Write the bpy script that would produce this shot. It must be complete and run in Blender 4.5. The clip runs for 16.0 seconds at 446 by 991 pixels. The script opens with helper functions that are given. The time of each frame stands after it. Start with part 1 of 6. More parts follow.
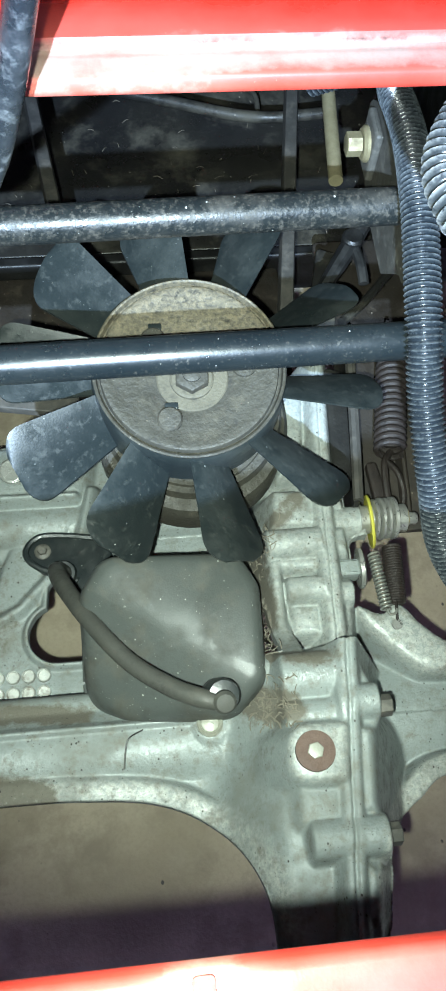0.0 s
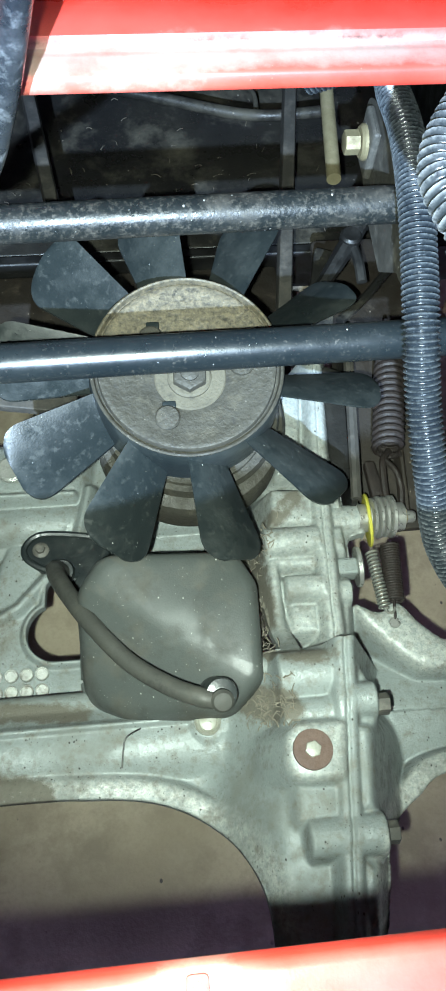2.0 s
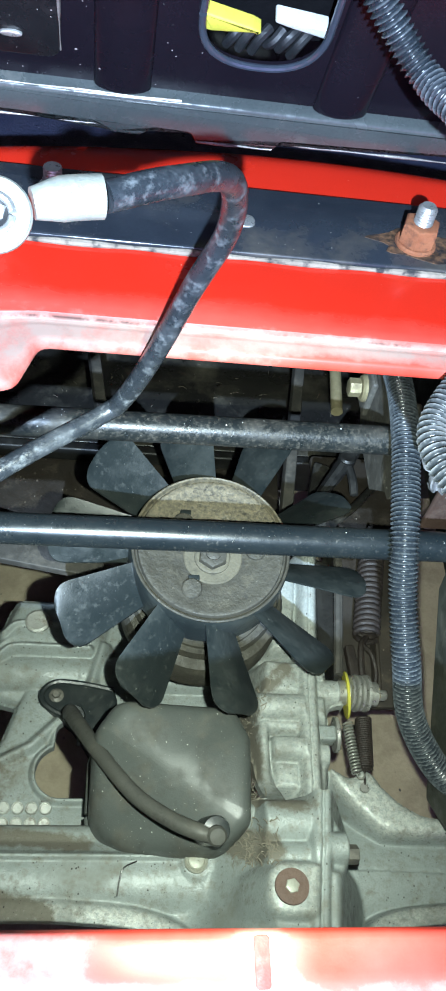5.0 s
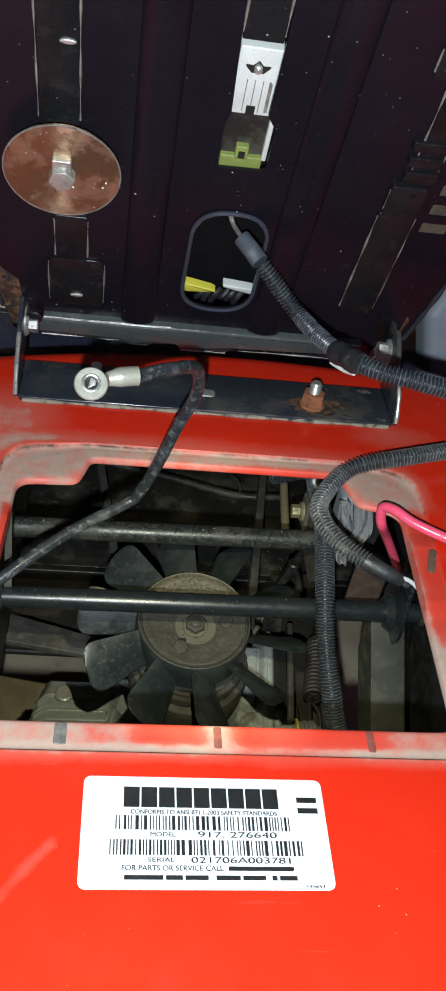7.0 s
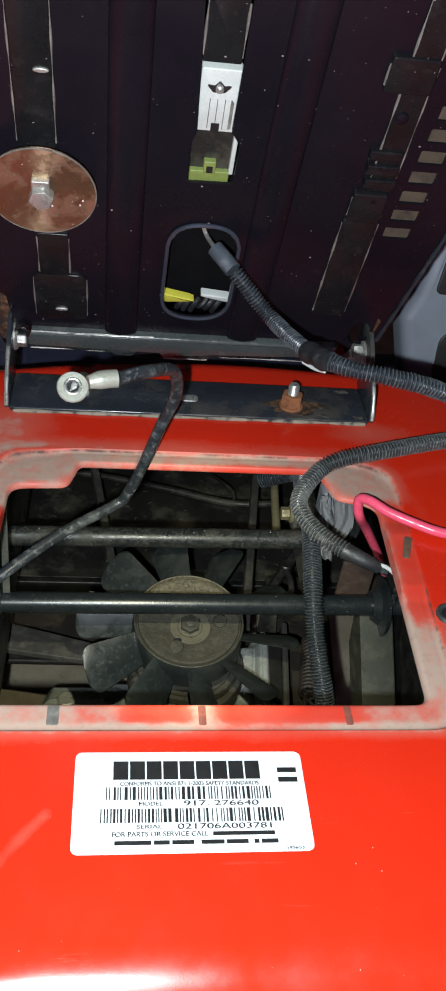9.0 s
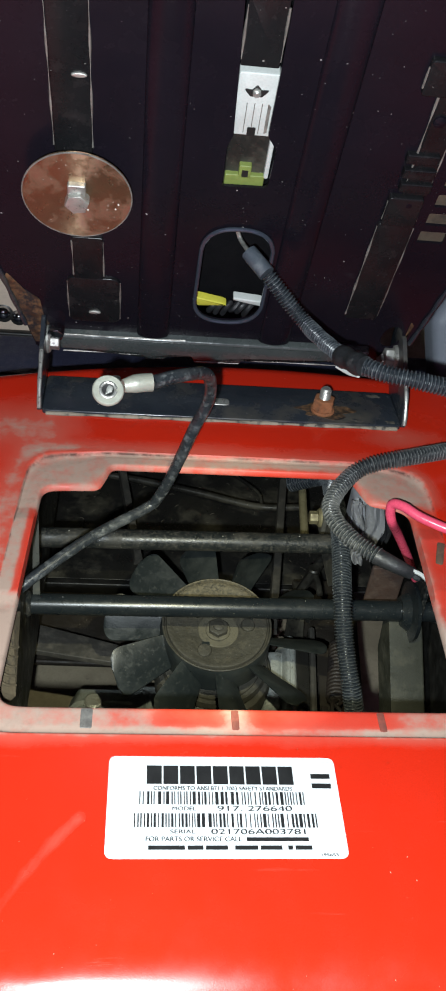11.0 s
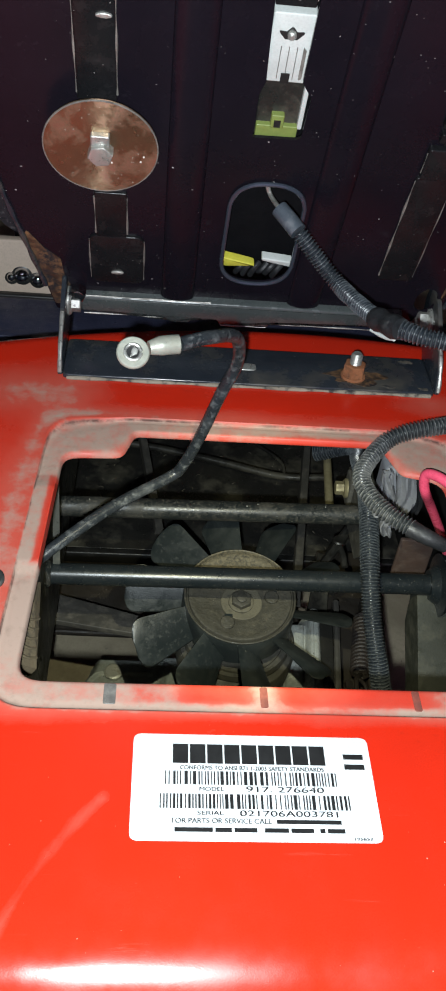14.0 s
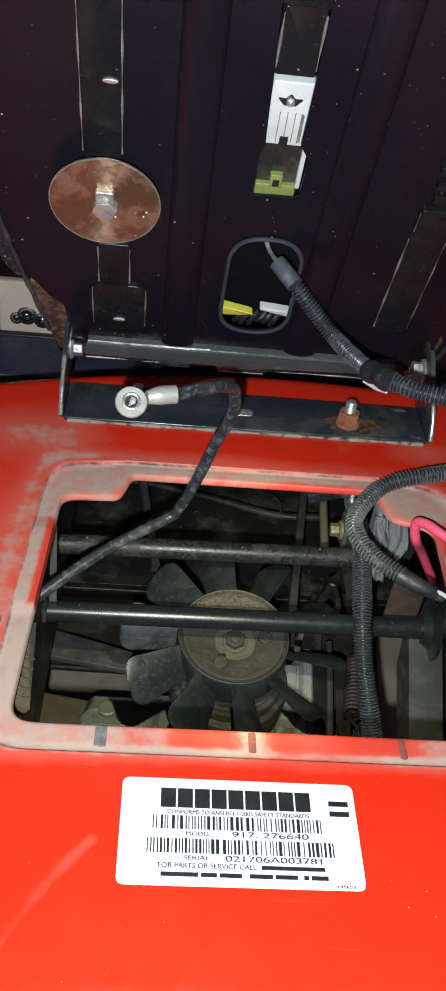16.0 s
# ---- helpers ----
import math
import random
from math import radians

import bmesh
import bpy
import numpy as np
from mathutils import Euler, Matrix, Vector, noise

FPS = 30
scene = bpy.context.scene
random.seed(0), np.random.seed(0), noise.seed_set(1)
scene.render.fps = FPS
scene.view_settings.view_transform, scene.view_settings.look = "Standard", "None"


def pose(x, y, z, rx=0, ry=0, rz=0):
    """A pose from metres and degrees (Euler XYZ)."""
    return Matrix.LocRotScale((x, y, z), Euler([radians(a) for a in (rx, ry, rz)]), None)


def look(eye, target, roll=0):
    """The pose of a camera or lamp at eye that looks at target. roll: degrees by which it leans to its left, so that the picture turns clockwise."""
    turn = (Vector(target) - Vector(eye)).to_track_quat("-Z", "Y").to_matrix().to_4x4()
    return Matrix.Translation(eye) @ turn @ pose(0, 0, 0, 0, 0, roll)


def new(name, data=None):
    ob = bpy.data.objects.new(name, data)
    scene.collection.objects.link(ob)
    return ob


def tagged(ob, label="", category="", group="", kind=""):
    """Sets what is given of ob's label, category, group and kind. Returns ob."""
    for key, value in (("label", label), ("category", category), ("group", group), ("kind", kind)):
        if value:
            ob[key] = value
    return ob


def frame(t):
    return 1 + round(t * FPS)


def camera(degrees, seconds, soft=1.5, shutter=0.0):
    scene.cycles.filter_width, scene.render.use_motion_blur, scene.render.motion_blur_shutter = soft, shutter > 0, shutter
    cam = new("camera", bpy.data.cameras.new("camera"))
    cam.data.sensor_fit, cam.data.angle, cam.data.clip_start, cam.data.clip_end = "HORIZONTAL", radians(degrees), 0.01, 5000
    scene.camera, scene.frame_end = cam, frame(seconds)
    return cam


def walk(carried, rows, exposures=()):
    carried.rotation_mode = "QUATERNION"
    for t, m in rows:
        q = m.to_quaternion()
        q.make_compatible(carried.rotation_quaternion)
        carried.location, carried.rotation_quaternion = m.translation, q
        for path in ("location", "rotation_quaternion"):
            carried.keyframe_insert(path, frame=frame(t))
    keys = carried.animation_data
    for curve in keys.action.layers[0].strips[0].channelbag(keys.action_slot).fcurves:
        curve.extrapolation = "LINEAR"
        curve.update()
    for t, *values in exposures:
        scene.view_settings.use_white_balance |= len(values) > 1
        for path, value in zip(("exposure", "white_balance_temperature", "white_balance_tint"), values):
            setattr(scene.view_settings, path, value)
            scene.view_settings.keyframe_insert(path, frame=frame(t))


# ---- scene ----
cam = camera(28.6, 16.0, soft=2.2)
PATH = [
    (0, (-0.0241, -0.2150, 0.7292), (0.1528, 0.6110, -1.0839), 7.09),
    (0.5, (-0.0231, -0.2140, 0.7302), (0.1492, 0.6000, -1.0892), 7.04),
    (1, (-0.0231, -0.2150, 0.7292), (0.1431, 0.6040, -1.0876), 6.60),
    (1.5, (-0.0240, -0.2160, 0.7282), (0.1479, 0.6090, -1.0853), 6.81),
    (2, (-0.0231, -0.2150, 0.7292), (0.1540, 0.6080, -1.0858), 7.13),
    (2.5, (-0.0240, -0.2150, 0.7282), (0.1511, 0.6060, -1.0870), 7.15),
    (3, (-0.0261, -0.2140, 0.7300), (0.1508, 0.6110, -1.0831), 7.80),
    (3.5, (-0.0345, -0.2160, 0.7344), (0.1723, 0.6690, -1.0475), 11.69),
    (3.7, (-0.0377, -0.2150, 0.7382), (0.1887, 0.7040, -1.0233), 13.02),
    (5.8, (-0.0682, -0.3290, 0.8444), (0.1936, 0.9920, -0.6350), 12.11),
    (6, (-0.0630, -0.3490, 0.8558), (0.2139, 0.9980, -0.5955), 11.47),
    (6.2, (-0.0612, -0.3720, 0.8729), (0.2368, 1.0160, -0.5357), 11.48),
    (6.5, (-0.0615, -0.4070, 0.8919), (0.2481, 1.0260, -0.4678), 10.80),
    (7, (-0.0776, -0.4540, 0.9209), (0.1889, 1.0400, -0.3817), 10.34),
    (7.5, (-0.0790, -0.4770, 0.9268), (0.2005, 1.0400, -0.3468), 10.35),
    (8, (-0.0722, -0.4860, 0.9303), (0.1972, 1.0460, -0.3280), 9.31),
    (8.5, (-0.0680, -0.4860, 0.9276), (0.1787, 1.0450, -0.3353), 8.23),
    (9, (-0.0660, -0.4830, 0.9277), (0.1841, 1.0430, -0.3409), 7.75),
    (9.2, (-0.0690, -0.4770, 0.9275), (0.1808, 1.0280, -0.3652), 7.62),
    (11.5, (-0.0720, -0.4820, 0.9273), (0.1138, 1.0540, -0.3388), 6.76),
    (12, (-0.0716, -0.4760, 0.9213), (0.1042, 1.0380, -0.3746), 6.65),
    (12.5, (-0.0766, -0.4750, 0.9220), (0.0926, 1.0460, -0.3664), 6.92),
    (13, (-0.0764, -0.4700, 0.9190), (0.0913, 1.0320, -0.3905), 6.99),
    (13.5, (-0.0762, -0.4690, 0.9150), (0.0957, 1.0310, -0.3952), 6.99),
    (14, (-0.0761, -0.4670, 0.9140), (0.0887, 1.0220, -0.4107), 6.74),
    (14.5, (-0.0759, -0.4670, 0.9110), (0.0860, 1.0220, -0.4149), 6.74),
    (15, (-0.0779, -0.4660, 0.9118), (0.0875, 1.0270, -0.4078), 7.52),
    (15.5, (-0.0809, -0.4690, 0.9257), (0.0681, 1.0570, -0.3591), 8.02),
    (16, (-0.0740, -0.4700, 0.9272), (0.0860, 1.0660, -0.3438), 7.58),
]
EXPOSURES = [(0, 2.16, 5050, 10), (3.7, 2.16, 5050, 10), (5.8, 1.38, 5500, 10), (6.5, 0.66, 6100, 10), (7.2, 0.32, 6500, 10), (15, 0.32, 6500, 10), (16, 0.37, 6450, 10)]
walk(cam, [(t, look(eye, target, roll)) for t, eye, target, roll in PATH], EXPOSURES)

# ---- world and light ----
world = bpy.data.worlds.new("world")
scene.world = world
world.use_nodes = True
world.node_tree.nodes["Background"].inputs[0].default_value = (0.76, 0.54, 0.88, 1)
world.node_tree.nodes["Background"].inputs[1].default_value = 0.5


def torch(name, eye, target, watts, cone, blend, size, colour):
    """The phone's white LED, at one of the two places where it is held."""
    lamp = bpy.data.lights.new(name, "SPOT")
    lamp.energy, lamp.color, lamp.shadow_soft_size = watts, colour, size
    lamp.spot_size, lamp.spot_blend = radians(cone), blend
    ob = new(name, lamp)
    ob.matrix_world = look(eye, target)
    return ob


torch("torch_low", (-0.036, -0.226, 0.735), (0.008, -0.022, 0.30), 4.15, 64, 0.9, 0.0025, (1.02, 0.99, 0.66))
torch("torch_high", (-0.085, -0.487, 0.907), (-0.03, 0.03, 0.56), 13.9, 140, 0.4, 0.004, (0.89, 0.99, 1.03))


# ---- materials ----
def ramp(nt, fac, lo, hi):
    n = nt.nodes.new("ShaderNodeMapRange")
    n.inputs[1].default_value, n.inputs[2].default_value = lo, hi
    nt.links.new(fac, n.inputs[0])
    return n.outputs[0]


def noise_of(nt, co, scale, detail=4.0, rough=0.6):
    n = nt.nodes.new("ShaderNodeTexNoise")
    n.inputs["Scale"].default_value, n.inputs["Detail"].default_value, n.inputs["Roughness"].default_value = scale, detail, rough
    nt.links.new(co, n.inputs["Vector"])
    return n.outputs[0]


def blend(nt, fac, a, b):
    """Colour mix; a and b are sockets or colours."""
    n = nt.nodes.new("ShaderNodeMix")
    n.data_type = "RGBA"
    for value, i in ((a, 6), (b, 7)):
        if isinstance(value, tuple):
            n.inputs[i].default_value = (*value, 1)
        else:
            nt.links.new(value, n.inputs[i])
    if isinstance(fac, float):
        n.inputs[0].default_value = fac
    else:
        nt.links.new(fac, n.inputs[0])
    return n.outputs[2]


def times(nt, a, b):
    n = nt.nodes.new("ShaderNodeMath")
    n.operation = "MULTIPLY"
    for value, i in ((a, 0), (b, 1)):
        if isinstance(value, float):
            n.inputs[i].default_value = value
        else:
            nt.links.new(value, n.inputs[i])
    return n.outputs[0]


def surface(name, c1, c2, rough=0.5, metal=0.0, scale=40.0, bump=0.15, grain=900.0, dust=None, flecks=None, stain=None, attribute=None, vary=0.2, wear_light=None, soil=None):
    """A two-tone surface with grain, and dust, stains or flecks lying on it."""
    m = bpy.data.materials.new(name)
    m.use_nodes = True
    nt = m.node_tree
    b = nt.nodes["Principled BSDF"]
    tc = nt.nodes.new("ShaderNodeTexCoord").outputs["Object"]
    big, fine = noise_of(nt, tc, scale), noise_of(nt, tc, grain, 3.0)
    col = blend(nt, ramp(nt, big, 0.35, 0.65), c1, c2)
    col = blend(nt, times(nt, ramp(nt, fine, 0.45, 0.75), 0.35), col, tuple(0.55 * c for c in c1))
    # paler skin by attribute: wear and dust, on looms also painted rib highlights
    if wear_light:
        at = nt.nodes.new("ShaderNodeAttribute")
        at.attribute_name = "wear_light"
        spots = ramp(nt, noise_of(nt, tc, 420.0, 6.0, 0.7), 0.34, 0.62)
        col = blend(nt, times(nt, at.outputs["Fac"], spots), col, wear_light)
    rgh = nt.nodes.new("ShaderNodeMapRange")
    rgh.inputs[3].default_value, rgh.inputs[4].default_value = max(0.03, rough - vary), min(1.0, rough + vary)
    rgh.inputs[1].default_value, rgh.inputs[2].default_value = 0.3, 0.7
    nt.links.new(noise_of(nt, tc, scale * 3.3), rgh.inputs[0])
    rough_out, metal_out = rgh.outputs[0], None
    covers = []
    if stain:
        colour, lo, hi, sc = stain
        covers.append((colour, ramp(nt, noise_of(nt, tc, sc, 6.0, 0.65), lo, hi)))
    if dust:
        colour, lo, hi, sc = dust
        f = ramp(nt, noise_of(nt, tc, sc, 8.0, 0.7), lo, hi)
        covers.append((colour, f))
    if soil:
        at = nt.nodes.new("ShaderNodeAttribute")
        at.attribute_name = "soil"
        s = nt.nodes.new("ShaderNodeMath")
        s.operation = "ADD"
        nt.links.new(noise_of(nt, tc, 130.0, 8.0, 0.72), s.inputs[0])
        nt.links.new(at.outputs["Fac"], s.inputs[1])
        covers.append((soil, times(nt, ramp(nt, s.outputs[0], 0.83, 1.04), 0.88)))
    if attribute:
        cake, film, sc = attribute
        at = nt.nodes.new("ShaderNodeAttribute")
        at.attribute_name = "dust"
        for colour, gain, lo, hi, k, most in ((film, 0.5, 0.14, 0.92, 0.5, 0.70), (cake, 0.85, 0.60, 0.92, 1.0, 0.90)):
            n1 = noise_of(nt, tc, sc * k, 9.0, 0.72)
            s = nt.nodes.new("ShaderNodeMath")
            s.operation = "MULTIPLY_ADD"
            nt.links.new(n1, s.inputs[0])
            s.inputs[1].default_value = gain
            nt.links.new(at.outputs["Fac"], s.inputs[2])
            covers.append((colour, times(nt, ramp(nt, s.outputs[0], lo + gain * 0.5, hi + gain * 0.5), most)))
        # darker dirt and bare flakes inside the cake
        thick = ramp(nt, at.outputs["Fac"], 0.55, 0.95)
        covers.append(((0.235, 0.165, 0.125), times(nt, times(nt, ramp(nt, noise_of(nt, tc, sc * 2.2, 9.0, 0.75), 0.52, 0.72), thick), 0.6)))
        covers.append(((0.50, 0.045, 0.022), times(nt, times(nt, ramp(nt, noise_of(nt, tc, sc * 1.4, 10.0, 0.8), 0.62, 0.68), thick), 0.5)))
        mp = nt.nodes.new("ShaderNodeMapping")
        mp.inputs["Rotation"].default_value = (0.0, 0.0, 0.9)
        mp.inputs["Scale"].default_value = (2.0, 26.0, 1.0)
        nt.links.new(tc, mp.inputs[0])
        scuff = times(nt, ramp(nt, noise_of(nt, mp.outputs[0], 9.0, 6.0, 0.7), 0.62, 0.74), ramp(nt, noise_of(nt, tc, 14.0), 0.50, 0.66))
        covers.append((film, times(nt, scuff, 0.35)))
        # darker speckled line along the step at the rim's outer edge
        at = nt.nodes.new("ShaderNodeAttribute")
        at.attribute_name = "dark_step"
        covers.append(((0.07, 0.03, 0.022), times(nt, at.outputs["Fac"], ramp(nt, noise_of(nt, tc, 70.0, 7.0, 0.7), 0.44, 0.60))))
    if flecks:
        colour, size, sc = flecks
        for k, turn in ((1.0, 0.0), (0.43, 1.1)):
            v = nt.nodes.new("ShaderNodeTexVoronoi")
            mp = nt.nodes.new("ShaderNodeMapping")
            mp.inputs["Rotation"].default_value = (0.4, turn, turn)
            mp.inputs["Scale"].default_value = (1.0, 0.75, 1.25)
            nt.links.new(tc, mp.inputs[0])
            nt.links.new(mp.outputs[0], v.inputs["Vector"])
            v.inputs["Scale"].default_value = sc * k
            spots = ramp(nt, v.outputs["Distance"], size, size * 0.6)
            gate = ramp(nt, noise_of(nt, tc, sc * 0.3 * k), 0.52, 0.58)
            covers.append((colour, times(nt, spots, gate)))
    for colour, f in covers:
        col = blend(nt, f, col, colour)
        r = nt.nodes.new("ShaderNodeMix")
        nt.links.new(f, r.inputs[0])
        nt.links.new(rough_out, r.inputs[2])
        r.inputs[3].default_value = 0.85
        rough_out = r.outputs[0]
        if metal > 0:
            k = nt.nodes.new("ShaderNodeMix")
            nt.links.new(f, k.inputs[0])
            if metal_out is None:
                k.inputs[2].default_value = metal
            else:
                nt.links.new(metal_out, k.inputs[2])
            k.inputs[3].default_value = 0.0
            metal_out = k.outputs[0]
    nt.links.new(col, b.inputs["Base Color"])
    nt.links.new(rough_out, b.inputs["Roughness"])
    b.inputs["Metallic"].default_value = metal
    if metal_out is not None:
        nt.links.new(metal_out, b.inputs["Metallic"])
    if bump:
        bp = nt.nodes.new("ShaderNodeBump")
        bp.inputs["Strength"].default_value, bp.inputs["Distance"].default_value = bump, 0.0008
        nt.links.new(fine, bp.inputs["Height"])
        nt.links.new(bp.outputs[0], b.inputs["Normal"])
    return m


RED = surface("red_paint", (0.62, 0.023, 0.007), (0.57, 0.021, 0.007), 0.23, 0, 9, 0.03, 1500, attribute=((0.37, 0.285, 0.225), (0.48, 0.16, 0.115), 75), flecks=((0.6, 0.35, 0.25), 0.04, 320), vary=0.1)
BLACK = surface("black_gloss_paint", (0.006, 0.005, 0.008), (0.009, 0.007, 0.011), 0.26, 0, 12, 0.02, 700, flecks=((0.36, 0.34, 0.33), 0.075, 230), dust=((0.040, 0.034, 0.040), 0.62, 0.95, 22), vary=0.06)
BLACK.node_tree.nodes["Principled BSDF"].inputs["Specular IOR Level"].default_value = 0.28
HINGE = surface("dusty_black_steel", (0.017, 0.021, 0.028), (0.025, 0.030, 0.038), 0.20, 0.0, 25, 0.05, 700, dust=((0.105, 0.090, 0.066), 0.50, 0.84, 17), flecks=((0.4, 0.38, 0.33), 0.06, 300), vary=0.08)
TUBE = surface("dirty_black_tube_paint", (0.012, 0.015, 0.016), (0.019, 0.022, 0.022), 0.32, 0.1, 40, 0.2, 700, dust=((0.100, 0.092, 0.074), 0.50, 0.78, 420), stain=((0.042, 0.039, 0.032), 0.48, 0.74, 50), flecks=((0.55, 0.55, 0.52), 0.09, 420), vary=0.12, wear_light=(0.075, 0.070, 0.055))
CLEANTUBE = surface("scuffed_black_tube_paint", (0.010, 0.014, 0.017), (0.016, 0.020, 0.022), 0.30, 0.1, 40, 0.06, 900, dust=((0.09, 0.085, 0.07), 0.58, 0.80, 620), flecks=((0.5, 0.5, 0.48), 0.07, 420), vary=0.06, wear_light=(0.080, 0.076, 0.060))
PLASTIC = surface("dusty_black_plastic", (0.013, 0.017, 0.018), (0.020, 0.025, 0.025), 0.36, 0, 22, 0.12, 900, dust=((0.058, 0.064, 0.059), 0.48, 0.98, 26), flecks=((0.36, 0.37, 0.34), 0.075, 480), stain=((0.036, 0.041, 0.037), 0.55, 0.80, 240), vary=0.10)
HUB = surface("dust_caked_plastic", (0.040, 0.038, 0.030), (0.052, 0.049, 0.037), 0.62, 0, 30, 0.8, 420, stain=((0.022, 0.021, 0.018), 0.57, 0.72, 220), dust=((0.094, 0.085, 0.060), 0.52, 0.80, 80), flecks=((0.24, 0.22, 0.18), 0.10, 800), wear_light=(0.165, 0.141, 0.090))
FILMDUST = surface("pale_dust_film", (0.110, 0.101, 0.070), (0.084, 0.077, 0.054), 0.75, 0, 60, 0.5, 700, stain=((0.045, 0.042, 0.033), 0.54, 0.70, 200))
CAST = surface("cast_aluminium", (0.265, 0.292, 0.282), (0.228, 0.255, 0.249), 0.42, 0.1, 20, 0.45, 760, dust=((0.155, 0.146, 0.118), 0.50, 0.74, 170), stain=((0.180, 0.190, 0.172), 0.50, 0.66, 20), flecks=((0.036, 0.033, 0.027), 0.17, 720), vary=0.12, wear_light=(0.50, 0.505, 0.46), soil=(0.110, 0.098, 0.072))
EDGE = surface("scraped_aluminium_edge", (0.56, 0.57, 0.54), (0.42, 0.43, 0.40), 0.42, 0.5, 60, 0.5, 900, dust=((0.20, 0.18, 0.145), 0.52, 0.66, 95), flecks=((0.09, 0.08, 0.07), 0.13, 300), vary=0.15)
LOOMDUSTY = surface("dust_scuffed_loom", (0.013, 0.016, 0.018), (0.023, 0.027, 0.030), 0.30, 0, 60, 0.1, 1500, dust=((0.15, 0.15, 0.145), 0.55, 0.84, 60), vary=0.1, wear_light=(0.22, 0.225, 0.22))
BROWN = surface("olive_brown_dirt", (0.17, 0.13, 0.075), (0.12, 0.095, 0.055), 0.8, 0, 60, 0.4, 700, stain=((0.05, 0.04, 0.028), 0.55, 0.68, 160))
DARKRAIL = surface("dark_shaded_steel", (0.006, 0.006, 0.006), (0.010, 0.010, 0.009), 0.5, 0, 30, 0.2, 600, dust=((0.025, 0.023, 0.018), 0.55, 0.8, 40))
CLIPDIRT = surface("brown_dirt", (0.13, 0.075, 0.045), (0.09, 0.055, 0.035), 0.85, 0, 160, 0.3, 900)
CLIPRED = surface("rubbed_red_brown", (0.24, 0.060, 0.040), (0.16, 0.045, 0.032), 0.7, 0, 160, 0.2, 900)
SLEEVE = surface("blue_grey_sleeve", (0.045, 0.055, 0.070), (0.06, 0.072, 0.088), 0.4, 0, 40, 0.1, 900, dust=((0.16, 0.17, 0.18), 0.55, 0.85, 120))
LEGPAINT = surface("dusty_green_black_steel", (0.026, 0.028, 0.021), (0.036, 0.038, 0.029), 0.55, 0, 30, 0.2, 700, dust=((0.068, 0.066, 0.048), 0.50, 0.78, 60))
PLATE = surface("dusty_bracket_steel", (0.070, 0.068, 0.060), (0.10, 0.096, 0.082), 0.55, 0.1, 40, 0.25, 900, dust=((0.19, 0.18, 0.15), 0.5, 0.72, 90), flecks=((0.4, 0.4, 0.36), 0.08, 330))
STRIP = surface("scuffed_black_strip", (0.007, 0.007, 0.008), (0.011, 0.011, 0.012), 0.24, 0, 40, 0.05, 700, dust=((0.030, 0.027, 0.027), 0.55, 0.92, 70), flecks=((0.5, 0.47, 0.44), 0.07, 240), vary=0.08)
UPRIGHT = surface("pale_worn_strip", (0.20, 0.205, 0.18), (0.15, 0.155, 0.14), 0.4, 0.3, 60, 0.1, 900, dust=((0.30, 0.28, 0.22), 0.52, 0.75, 120))
FLANGE = surface("grey_green_flange_paint", (0.052, 0.061, 0.062), (0.075, 0.085, 0.083), 0.24, 0.1, 30, 0.06, 900, dust=((0.16, 0.155, 0.135), 0.60, 0.88, 60))
DUSTLINE = surface("caked_dust_line", (0.30, 0.26, 0.20), (0.20, 0.17, 0.13), 0.85, 0, 120, 0.5, 900, stain=((0.03, 0.03, 0.03), 0.5, 0.62, 140))
SILT = surface("soft_brown_silt", (0.115, 0.098, 0.075), (0.075, 0.064, 0.050), 0.8, 0, 120, 0.3, 900, stain=((0.025, 0.026, 0.028), 0.46, 0.62, 150))
TABRUST = surface("dark_rust_brown_steel", (0.062, 0.036, 0.027), (0.045, 0.028, 0.022), 0.7, 0, 60, 0.3, 900, dust=((0.09, 0.065, 0.05), 0.52, 0.75, 90))
FELT = surface("black_foam_backing", (0.004, 0.004, 0.005), (0.006, 0.006, 0.007), 0.95, 0, 60, 0.4, 500, vary=0.03)
# black paint lifted towards blue, the rim's bluish highlight put into its colour
GLOSS = surface("black_paint_blue_sheen", (0.060, 0.072, 0.098), (0.075, 0.090, 0.118), 0.14, 0.5, 40, 0.04, 700, vary=0.05)
TAPE = surface("black_vinyl_tape", (0.010, 0.011, 0.013), (0.018, 0.019, 0.021), 0.55, 0, 60, 0.3, 500, dust=((0.08, 0.08, 0.08), 0.58, 0.85, 160))
PACK = surface("grey_crinkled_pack", (0.245, 0.250, 0.265), (0.175, 0.180, 0.195), 0.42, 0, 60, 0.3, 500, dust=((0.31, 0.31, 0.31), 0.52, 0.80, 120), stain=((0.06, 0.06, 0.063), 0.58, 0.70, 120))
TANK = surface("smoked_plastic_tank", (0.078, 0.086, 0.081), (0.064, 0.070, 0.065), 0.44, 0, 14, 0.12, 1100, dust=((0.108, 0.102, 0.080), 0.50, 0.76, 34), stain=((0.046, 0.045, 0.038), 0.50, 0.72, 40), flecks=((0.50, 0.51, 0.46), 0.11, 620), vary=0.08)
RUBBER = surface("black_rubber_hose", (0.028, 0.030, 0.029), (0.05, 0.05, 0.047), 0.5, 0, 60, 0.15, 1200, dust=((0.16, 0.155, 0.135), 0.5, 0.85, 60))
HOSE = surface("grey_rubber_hose", (0.066, 0.067, 0.058), (0.054, 0.055, 0.048), 0.6, 0, 40, 0.15, 1200, dust=((0.098, 0.093, 0.075), 0.48, 0.8, 60), stain=((0.036, 0.036, 0.032), 0.53, 0.72, 90))
